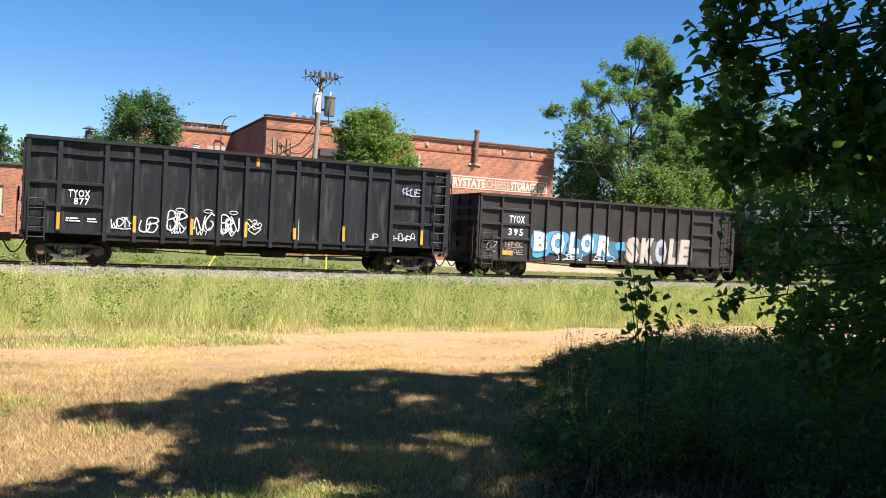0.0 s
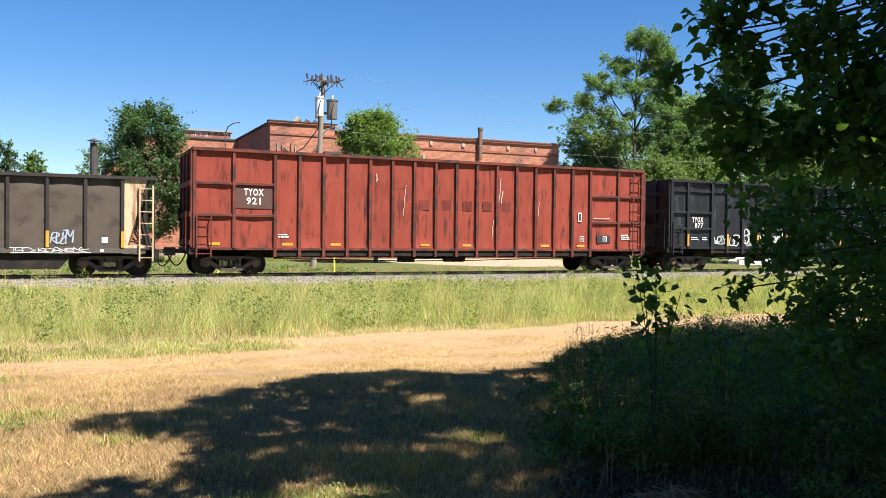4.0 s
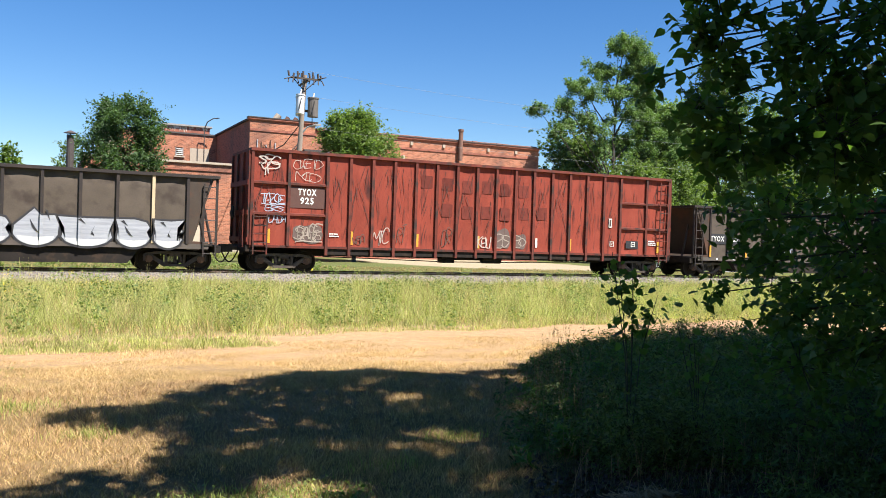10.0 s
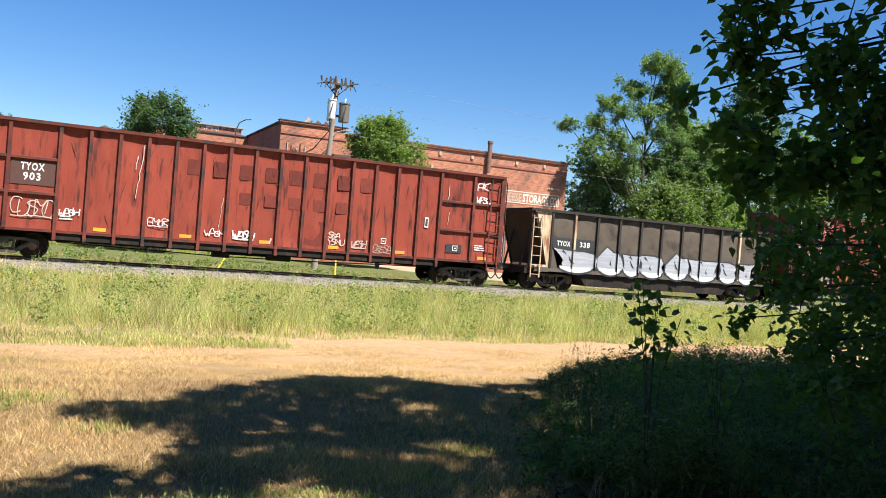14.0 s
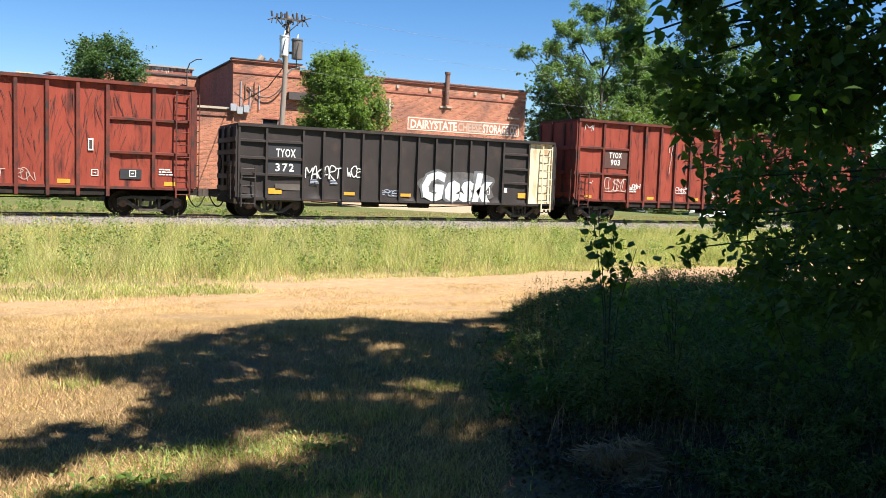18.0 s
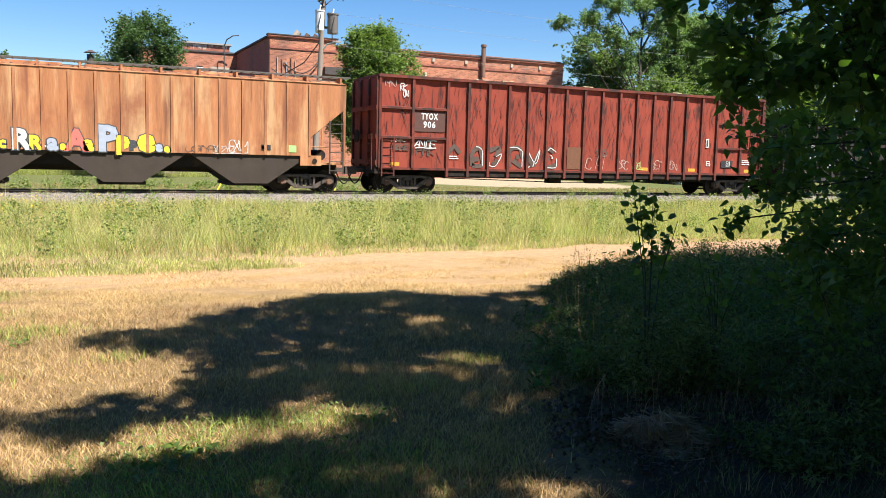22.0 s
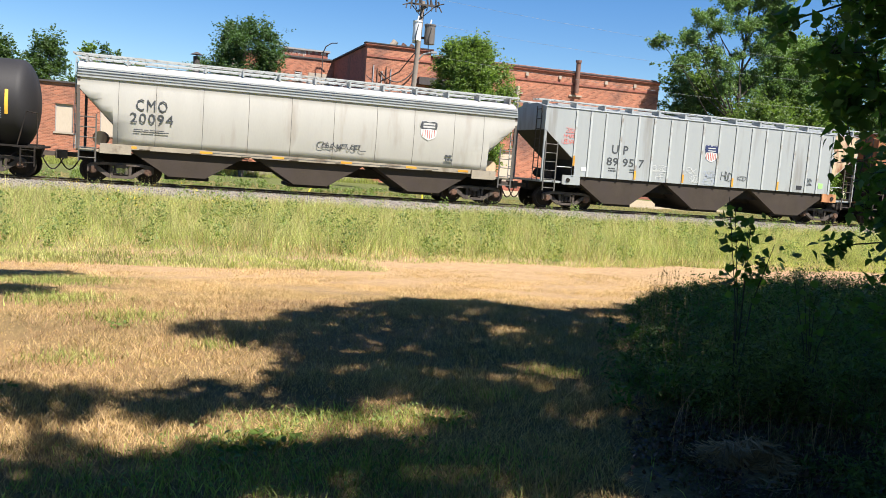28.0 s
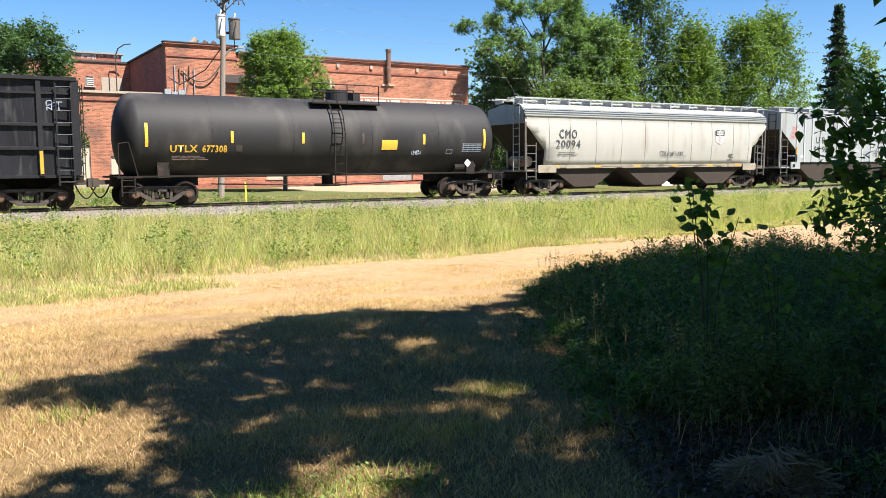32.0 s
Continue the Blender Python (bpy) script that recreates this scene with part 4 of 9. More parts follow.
red_gondola(-58.2, "925", "oxide red ribbed gondola car with scratches and small tags", [lambda e, h: [scribble(e, a - h, b, c, d, -HW + 0.04, m, 300 + k, r=q, text=t) for k, (a, b, c, d, q, t, m) in enumerate((
        (1.62, 3.92, 1.05, 0.36, 0.010, "CWEID", M_SPRAY_PINK), (1.72, 3.45, 0.85, 0.34, 0.010, "MCD", M_SPRAY_PINK), (0.3, 3.98, 0.72, 0.32, 0.024, "SPC", M_SPRAY_PINK), (0.36, 3.62, 0.62, 0.40, 0.024, "YP", M_SPRAY_PINK), (0.42, 2.56, 0.85, 0.36, 0.017, "TAZOE", M_SPRAY_GREY), (0.62, 2.28, 0.6, 0.22, 0.013, "ERS", M_SPRAY_GREY),
        (0.72, 1.86, 0.62, 0.32, 0.013, "DADA", M_SPRAY_GREY), (1.72, 1.22, 1.0, 0.56, 0.022, "SAGE", M_FADED), (1.85, 1.26, 0.8, 0.42, 0.014, "RNSG", M_FADED), (4.0, 1.16, 0.5, 0.36, 0.014, "WSA", M_SMUDGE), (4.84, 1.14, 0.6, 0.62, 0.016, "MTC", M_SPRAY_PINK), (5.85, 1.25, 0.3, 0.7, 0.014, "RT", M_SMUDGE),
        (7.85, 1.2, 0.35, 0.6, 0.014, "DR", M_SMUDGE), (9.5, 1.14, 0.55, 0.44, 0.020, "KBU", M_SPRAY_PINK), (9.43, 1.12, 0.1, 0.28, 0.012, "F", M_SPRAY_PINK), (10.42, 1.2, 0.5, 0.62, 0.018, "BS", M_FADED), (11.3, 1.22, 0.46, 0.45, 0.018, "BO", M_FADED)))],
    lambda e, h: [blob(e, a - h, b - h, 1.12, c, -HW + 0.047, M_UNDERCOAT, q) for a, b, c, q in ((10.36, 11.05, 1.95, 310), (11.25, 11.85, 1.75, 311), (1.62, 2.82, 1.82, 77))],
    *[patch(x, x + 0.11, 1.10, 1.62, M_YELLOW, name="reflector") for x in (0.66, 3.9, 6.68, 9.46, 14.05, 18.95)], patch(12.3, 12.4, 1.2, 1.6, M_WHITE),
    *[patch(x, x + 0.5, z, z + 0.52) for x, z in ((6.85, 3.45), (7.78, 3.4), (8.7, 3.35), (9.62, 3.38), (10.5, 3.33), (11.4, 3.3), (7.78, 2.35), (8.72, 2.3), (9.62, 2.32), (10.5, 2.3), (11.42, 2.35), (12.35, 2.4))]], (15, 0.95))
red_gondola(-94.05, "903", "oxide red ribbed gondola car with white tags", [lambda e, h: [scribble(e, a - h, b, c, d, -HW + 0.04, m, 320 + k, r=q, text=t) for k, (a, b, c, d, q, t, m) in enumerate((
        (5.85, 1.42, 0.62, 0.26, 0.014, "EMOR", M_SPRAY), (7.75, 1.2, 0.68, 0.24, 0.014, "WASH", M_SPRAY), (8.72, 1.2, 0.72, 0.28, 0.026, "WASH", M_SPRAY), (0.42, 4.08, 0.55, 0.26, 0.012, "MI", M_SPRAY), (1.6, 1.45, 1.2, 0.52, 0.016, "CUSMC", M_SPRAY_PINK), (3.02, 1.52, 0.6, 0.26, 0.018, "WASH", M_SPRAY), (0.72, 1.72, 0.16, 0.14, 0.011, "W", M_SPRAY),
        (12.28, 1.5, 0.42, 0.2, 0.020, "SSA", M_SPRAY_PINK), (12.26, 1.24, 0.62, 0.2, 0.018, "YSMU", M_SPRAY_PINK), (13.2, 1.2, 0.56, 0.28, 0.018, "WESH", M_SPRAY_PINK), (14.1, 1.08, 0.7, 0.26, 0.012, "DRESA", M_FADED), (18.4, 3.88, 0.45, 0.34, 0.020, "PK", M_SPRAY), (18.4, 3.36, 0.58, 0.28, 0.024, "WESU", M_SPRAY)))],
    paint_runs((5.55, 4.15, 2.3, 0.014), (5.35, 3.75, 3.3, 0.016), (8.3, 2.6, 1.2, 0.009), (17.15, 3.95, 3.2, 0.014), (17.2, 2.9, 2.4, 0.009), (4.8, 2.5, 2.3, 0.016), (10.1, 1.3, 1.1, 0.03)), stripes([0.7, 4.3, 7.1, 9.9, 12.5, 15.2, 18.8], 1.08, 1.20, w=0.2, flat=True),
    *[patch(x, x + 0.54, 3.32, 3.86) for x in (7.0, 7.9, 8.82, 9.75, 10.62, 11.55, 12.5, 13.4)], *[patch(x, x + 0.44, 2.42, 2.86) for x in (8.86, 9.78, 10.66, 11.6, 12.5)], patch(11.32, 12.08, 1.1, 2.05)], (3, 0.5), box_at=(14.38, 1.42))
red_gondola(-130.2, "906", "oxide red ribbed gondola car with outlined chalk letters", [stripes([0.7, 4.3, 9.0, 12.7, 15.4, 18.8], 1.08, 1.22, w=0.2, flat=True), patch(8.6, 9.35, 1.08, 2.02, M_PRIMER),
    chalk((3.92, 1.16, 0.6, 0.74, "10 14 36 43 40 10;12 32", "26 36 45 42 40"), (4.86, 1.18, 0.56, 0.72, "05 36 23;32 10", "23 44 20 00 01"), (5.78, 1.14, 0.62, 0.78, "00 05 36 43;12 40;23 33", "06 26 45 43 41 40"), (6.62, 1.16, 0.6, 0.74, "00 05;05 20;20 45", "10 00 06;06 31 46 20"), (7.52, 1.14, 0.52, 0.80, "35 16 04 13;13 01 20 41", "45 26 15;24 33 23;43 40 10"),
          (3.0, 1.62, 0.5, 0.26, "00 26 40", "06 04")),
    lambda e, h: [scribble(e, a - h, b, c, d, -HW + 0.04, m, 340 + k, r=q, text=t) for k, (a, b, c, d, q, t, m) in enumerate((
        (0.3, 4.12, 0.35, 0.24, 0.009, "MN", M_SPRAY_PINK), (0.9, 3.98, 0.22, 0.30, 0.013, "RK", M_SPRAY), (1.02, 3.74, 0.2, 0.30, 0.013, "ON", M_SPRAY), (0.58, 2.0, 0.5, 0.22, 0.010, "NAR", M_SPRAY_PINK), (0.62, 1.72, 0.6, 0.24, 0.022, "WSNR", M_SMUDGE), (1.56, 1.82, 0.85, 0.28, 0.020, "ANITE", M_SPRAY), (1.66, 1.48, 0.66, 0.4, 0.022, "HMR", M_SMUDGE),
        (9.38, 1.12, 0.42, 0.45, 0.010, "VC", M_SPRAY_PINK), (10.1, 1.1, 0.42, 0.6, 0.010, "AT", M_SPRAY_PINK), (10.1, 1.7, 0.5, 0.24, 0.022, "SMS", M_SMUDGE), (11.3, 1.14, 0.45, 0.35, 0.010, "SRC", M_SPRAY_PINK), (12.1, 1.12, 0.5, 0.36, 0.011, "DGL", M_GREEN_MARK), (13.1, 1.15, 0.5, 0.34, 0.010, "SET", M_SPRAY_PINK), (14.0, 1.15, 0.5, 0.36, 0.010, "RDN", M_SPRAY_PINK)))],
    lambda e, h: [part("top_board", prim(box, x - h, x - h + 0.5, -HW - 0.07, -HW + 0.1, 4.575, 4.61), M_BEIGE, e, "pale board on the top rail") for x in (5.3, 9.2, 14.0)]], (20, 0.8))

BLACK_POSTS = [0.0, 1.02, 2.46] + [2.46 + 0.943 * k for k in range(1, 12)] + [14.15, 15.25]
BLACK_RIBS = [(a, b, z) for a, b in ((0.0, 1.02), (1.02, 2.46), (12.83, 14.15), (14.15, 15.25)) for z in (1.98, 2.73)]
def black_gondola(left, label, extra):
    return ribbed_car(left, left + 15.25, label, 4.24, 1.14, 0.84, BLACK_POSTS, BLACK_RIBS, M_BLACK, M_BLACK_POST, extra, band=3.72, end_ribs=(1.5, 2.1, 2.8, 3.6), post_w=0.07)
black_gondola(-0.95, "faded black ribbed gondola car with white spray tags", [mark("TYOX", 0.34, 1.3, 2.29, w=0.67), mark("877", 0.31, 1.47, 2.04, w=0.48), stripes([1.02, 3.4, 5.3, 7.2, 10.9, 14.15], 1.18, 1.75), stripes([9.0], 1.18, 1.6),
    patch(7.5, 7.62, 3.78, 4.1, M_YELLOW), small(1.25, 1.55, 2, 0.5, 0.045), small(1.9, 1.55, 2, 0.36, 0.045),
    tags((2.66, 1.32, 0.68, 0.4, 51, 4, M_SPRAY, "WOTY"), (3.58, 1.2, 0.5, 0.55, 52, 2, M_SPRAY, "UB"), (8.98, 1.2, 0.26, 0.85, 57, 2, M_FADED, "AI"), (11.95, 1.28, 0.34, 0.3, 58, 2, M_SPRAY, "UP"),
         (13.02, 1.3, 0.85, 0.32, 59, 5, M_SPRAY), (13.3, 3.1, 0.9, 0.35, 60, 5, M_SPRAY_GREY)),
    lambda e, h: [scribble(e, x - h, z, w, hh, -HW + 0.04, M_SPRAY, 53 + k, r=r, text=t, crowd=1.4) for k, (x, z, w, hh, r, t) in enumerate(((4.5, 1.34, 0.55, 0.56, 0.024, "BTR"), (5.42, 1.34, 0.55, 0.56, 0.024, "NIG"), (6.36, 1.34, 0.55, 0.56, 0.024, "BRN"), (4.55, 1.2, 0.5, 0.3, 0.015, "VWV"), (5.5, 1.2, 0.4, 0.3, 0.015, "WY"), (6.42, 1.2, 0.4, 0.3, 0.015, "MV"), (7.3, 1.52, 0.44, 0.26, 0.017, ["heart", "heart"]), (7.38, 1.3, 0.28, 0.28, 0.017, ["heart"])))],
    lambda e, h: [part("graffiti_ring", prim(path_tube, [(x - h + 0.15 * math.cos(q), -HW + 0.036, 2.04 + 0.06 * math.sin(q)) for q in [i * math.tau / 14 for i in range(15)]], 0.014, 4), M_SPRAY, e) for x in (4.9, 5.85, 6.75)]])
black_gondola(-214.5, "faded black ribbed gondola car at the end of the cut", [stripes([14.15], 1.18, 1.9), stripes([1.02, 5.3, 10.9], 1.18, 1.7), tags((14.4, 3.2, 0.4, 0.3, 61, 3, M_SPRAY_GREY))])

SHORT_POSTS = [0.0, 1.05, 2.45] + [2.45 + 0.795 * k for k in range(1, 12)] + [12.46, 13.75]
SHORT_RIBS = [(a, b, z) for a, b in ((0.0, 1.05), (1.05, 2.45), (11.195, 12.46)) for z in (1.6, 2.2, 2.82)]
def short_gondola(left, number, label, extra, right_bay=None):
    return ribbed_car(left, left + 13.75, label, 3.44, 0.76, 0.68, SHORT_POSTS, SHORT_RIBS, M_DARK, M_DARK, [
        patch(1.12, 2.38, 1.66, 2.16, M_SLATE, name="name_plate"), patch(1.12, 2.38, 2.24, 2.78, M_SLATE, name="name_plate"), mark("TYOX", 0.42, 1.42, 2.28, deep=0.038, w=0.74, offset=0.009),
        mark(number, 0.40, 1.40, 1.75, spacing=1.3, deep=0.038, w=0.7, offset=0.009), patch(1.15, 1.65, 0.90, 1.10, M_YELLOW, name="reflector"), *extra], end_ribs=(1.05, 1.5, 1.95, 2.4, 2.85), right_bay=right_bay, post_w=0.04)

short_gondola(15.78, "395", "dark brown ribbed gondola car with blue and pink graffiti", [
    lambda e, h: [blob(e, a - h, b - h, z0, z1, -HW + 0.047 - 0.0008 * q, m, q, posts=[p - h for p in SHORT_POSTS], half=0.04) for a, b, z0, z1, m, q in ((2.5, 3.5, 0.86, 2.0, M_SPRAY_BLUE, 1), (3.2, 4.4, 1.05, 2.05, M_SPRAY_BLUE, 2), (4.3, 5.5, 0.9, 1.75, M_SPRAY_TEAL, 3), (5.2, 6.3, 1.1, 2.0, M_SPRAY_BLUE, 4), (6.1, 7.1, 0.86, 1.7, M_SPRAY_TEAL, 5),
        (6.9, 7.5, 1.3, 1.7, M_SPRAY_BLUE, 6), (7.4, 8.4, 0.86, 1.85, M_OVERSPRAY, 7), (8.5, 9.8, 0.84, 1.8, M_OVERSPRAY, 8), (9.9, 11.3, 0.84, 1.9, M_OVERSPRAY, 9))],
    *[bubble_word(ch, sz, x, z, M_SPRAY, M_SPRAY_TEAL, 1.0, 0.065, w=w, rim=0.05, shear=sh, posts=SHORT_POSTS) for ch, x, z, sz, w, sh in (("B", 2.65, 1.18, 1.05, 0.66, 0.0), ("O", 3.5, 1.12, 1.1, 0.72, 0.0), ("L", 4.42, 1.15, 1.15, 0.55, 0.1), ("O", 5.05, 1.22, 0.95, 0.66, 0.0), ("R", 5.9, 1.10, 1.12, 0.74, 0.12))],
    *[bubble_word(ch, sz, x, z, m, M_FADED, 1.0, 0.08, w=w, rim=0.035, shear=sh, posts=SHORT_POSTS) for ch, x, z, sz, w, sh, m in (("S", 7.52, 0.90, 1.35, 0.66, 0.0, M_SPRAY_PINK), ("K", 8.3, 0.86, 1.4, 0.72, 0.1, M_SPRAY_PINK), ("O", 9.15, 0.90, 1.3, 0.62, 0.0, M_SPRAY_GREY), ("L", 9.9, 0.86, 1.45, 0.5, 0.1, M_SPRAY_PINK), ("E", 10.5, 0.88, 1.4, 0.62, 0.15, M_SPRAY_PINK))],
    tags((1.2, 0.95, 0.9, 0.26, 71, 6, M_FADED), (1.3, 1.25, 0.8, 0.26, 76, 5, M_FADED), (0.4, 1.1, 0.4, 0.4, 72, 3, M_FADED), (3.8, 0.82, 1.3, 0.28, 73, 5, M_SPRAY), (5.6, 0.82, 1.2, 0.28, 74, 5, M_SPRAY))])
short_gondola(-109.05, "372", "dark ribbed gondola car with a beige end bay and white graffiti", [lambda e, h: blob(e, 7.3 - h, 10.9 - h, 0.84, 1.98, -HW + 0.0465, M_OVERSPRAY, 84, posts=[p - h for p in SHORT_POSTS], half=0.04), bubble_word("Gesk", 1.5, 7.42, 0.86, M_SPRAY, M_HALO, 1.12, 0.085, w=3.3, shear=0.2, rim=0.09, posts=SHORT_POSTS),
    lambda e, h: [scribble(e, a - h, b, c, d, -HW + 0.04, M_SPRAY, 81 + k, r=0.022, text=t, crowd=1.02) for k, (a, b, c, d, t) in enumerate(((2.56, 1.5, 1.4, 0.46, "MAGART"), (4.2, 1.62, 0.62, 0.36, "WCB")))],
    tags((5.65, 0.95, 0.7, 0.25, 83, 4, M_SPRAY_GREY)), patch(1.4, 2.35, 1.05, 1.28, M_SILL), small(2.75, 1.45, 3, 0.36, 0.03, M_SPRAY_GREY), small(3.55, 1.45, 3, 0.3, 0.03, M_SPRAY_GREY),
    *[patch(x, x + 0.45, 0.92, 1.04, M_YELLOW, name="reflector") for x in (4.1, 6.5, 9.1)], patch(12.0, 12.4, 0.98, 1.2, M_YELLOW, name="reflector"), patch(11.3, 11.45, 1.2, 1.4, M_WHITE), boxed(10.3, 1.1, 0.3)], right_bay=M_BAY)

# ---- bathtub hoppers
def tub_hopper(left, number, label, extra, stripe_posts=()):
    e, length = start_car("hopper_car", left, left + 13.8, label, "hopper car")
    h, top, sill = length / 2, 3.44, 0.98
    side = [(0.85 - h, sill), (h - 0.85, sill), (h - 0.15, top - 0.1), (0.15 - h, top - 0.1)]
    xs = [1.09 + 1.162 * k for k in range(11)]
    part("far_side", prim(prism, side, HW - 0.08, HW - 0.05), M_BROWN, e)
    # battered sheets: pressed outwards between the posts, leaning in under the rail
    for j, a in enumerate(xs[:-1]):
        bm = bmesh.new()
        g = []
        for c in range(9):
            u = c / 8
            g.append([])
            for r in range(13):
                v = r / 12
                arch = step(0.80 + 0.10 * math.sin(math.pi * u), 0.97, v)
                dent = 0.030 * noise.noise((2.4 * (a + u * 1.162) + 9 * int(number), 5.2 * v, 3.0)) * math.sin(math.pi * u)
                g[-1].append(bm.verts.new((1.162 * u, -HW + 0.062 + dent * math.sin(math.pi * v) + 0.07 * arch * (0 < c < 8), sill + (top - 0.1 - sill) * v)))
        for c in range(8):
            for r in range(12):
                bm.faces.new((g[c][r], g[c + 1][r], g[c + 1][r + 1], g[c][r + 1]))
        smooth(part("panel", bm, M_TUB, e, at=(a - h, 0, 0)))
    me_post = mesh_of("post", prim(box, -0.05, 0.05, -HW - 0.03, -HW + 0.06, sill, top - 0.1), M_DARK)
    me_white = mesh_of("post", prim(box, -0.05, 0.05, -HW - 0.03, -HW + 0.06, sill, top - 0.1), M_BEIGE)
    for k, x in enumerate(xs):
        part("post", me_white if k in stripe_posts else me_post, None, e, at=(x - h, 0, 0))
        o = part("post", me_post, None, e, at=(x - h, 0, 0))
        o.rotation_euler = (0, 0, math.pi)
    # sloping ends and the corner sheets that carry them
    for s in (-1, 1):
        tri = [(s * (h - 1.09), sill), (s * (h - 0.95), sill), (s * (h - 0.3), top - 0.1), (s * (h - 1.09), top - 0.1)]
        tri = tri if s > 0 else tri[::-1]
        m = M_BEIGE if (s > 0) == (number == "327") else M_BROWN
        part("corner_sheet", prim(prism, tri, -HW + 0.02, -HW + 0.06), m, e)
        part("corner_sheet", prim(prism, tri, HW - 0.06, HW - 0.02), M_BROWN, e)
        part("end_slope", prim(prism, [(s * (h - 0.95), sill + 0.1), (s * (h - 0.89), sill + 0.1), (s * (h - 0.2), top - 0.1), (s * (h - 0.26), top - 0.1)][::s], -HW + 0.06, HW - 0.06), M_BROWN, e)
        part("end_deck", prim(box, min(s * h, s * (h - 1.0)), max(s * h, s * (h - 1.0)), -HW + 0.03, HW - 0.03, sill - 0.06, sill), M_DARK, e)
        part("bolster_web", prim(box, min(s * (h - 1.09), s * (h - 0.35)), max(s * (h - 1.09), s * (h - 0.35)), -HW + 0.005, -HW + 0.04, sill - 0.2, sill + 0.1), m, e)
        part("side_ladder", prim(ladder, *sorted((s * (h - 0.12), s * (h - 0.55))), -HW - 0.01, sill - 0.45, top - 0.3, 7), M_BEIGE if m is M_BEIGE else M_DARK, e)
        part("corner_post", prim(box, s * (h - 0.08) - 0.04, s * (h - 0.08) + 0.04, -HW + 0.02, -HW + 0.10, sill, top - 0.1), M_DARK, e)
        part("corner_post", prim(box, s * (h - 0.08) - 0.04, s * (h - 0.08) + 0.04, HW - 0.10, HW - 0.02, sill, top - 0.1), M_DARK, e)
        for y in (-0.7, 0.7):
            part("slope_brace", prim(tube, (s * (h - 0.1), y, sill), (s * (h - 0.45), y, top - 0.9), 0.05), M_DARK, e)
        part("end_sill", prim(box, s * h - 0.1, s * h + 0.1, -HW + 0.05, HW - 0.05, sill - 0.3, sill - 0.05), M_UNDER, e)
    bm = bmesh.new()
    for y0, y1 in ((-HW - 0.06, -HW + 0.10), (HW - 0.10, HW + 0.06)):
        box(bm, -h, h, y0, y1, top - 0.11, top)
    for x0, x1 in ((-h, -h + 0.12), (h - 0.12, h)):
        box(bm, x0, x1, -HW + 0.10, HW - 0.10, top - 0.108, top - 0.002)
    part("top_chord", bm, M_DARK, e, "dark steel top rail")
    for s in (-1, 1):
        part("side_sill", prim(box, -h + 0.35, h - 0.35, s * (HW - 0.02) - 0.03, s * (HW - 0.02) + 0.03, sill - 0.17, sill), M_SILL, e)
    part("center_sill", prim(box, -h + 0.05, h - 0.05, -0.3, 0.3, 0.6, sill - 0.06), M_UNDER, e)
    part("tub", prim(prism, [(2.55 - h, sill - 0.1), (3.05 - h, 0.27), (h - 3.05, 0.27), (h - 2.55, sill - 0.1)], -HW + 0.12, HW - 0.12), M_UNDER, e, "black bathtub belly")
    part("floor", prim(box, -h + 1.0, h - 1.0, -HW + 0.1, HW - 0.1, sill - 0.08, sill), M_UNDER, e)
    running_gear(e, length)
    for f in extra:
        f(e, h)
    return e

TUB_POSTS = [1.09 + 1.162 * k for k in range(11)]
# silver letters: start, end, top, and the outline above the rounded foot as shares of width and height
SILVER = ((1.38, 3.42, 1.80, "D"), (3.45, 4.92, 1.98, "A"), (4.86, 5.80, 1.78, "I"), (5.80, 7.17, 1.80, "R"), (7.20, 8.6, 1.96, "V"), (8.60, 10.28, 1.80, "I"), (10.34, 11.5, 1.78, "R"), (11.54, 12.58, 1.78, "E"))
SILVER_TOPS = {"D": ((0.13, 0.3), (0.17, 0.52), (0.08, 0.74), (-0.09, 1.02), (0.30, 0.95), (0.74, 0.93), (0.97, 0.86), (1.03, 0.6), (1.0, 0.3)), "A": ((0.0, 0.3), (0.02, 0.62), (0.16, 0.8), (0.36, 1.05), (0.60, 0.86), (0.86, 0.8), (0.97, 0.56), (1.02, 0.3)),
               "I": ((0.02, 0.3), (0.07, 0.62), (-0.05, 1.0), (0.5, 0.96), (1.04, 0.98), (0.95, 0.6), (1.0, 0.3)), "R": ((0.0, 0.3), (0.06, 0.62), (-0.03, 1.0), (0.55, 1.0), (0.9, 0.9), (0.99, 0.72), (0.91, 0.55), (1.0, 0.3)),
               "V": ((0.0, 0.3), (0.02, 0.56), (0.2, 0.76), (0.46, 1.06), (0.62, 0.86), (0.93, 0.88), (1.02, 0.6), (1.0, 0.3)), "E": ((0.0, 0.3), (0.07, 0.62), (-0.03, 1.0), (0.6, 0.97), (1.06, 1.02), (0.84, 0.76), (1.02, 0.63), (0.9, 0.5), (1.0, 0.3))}
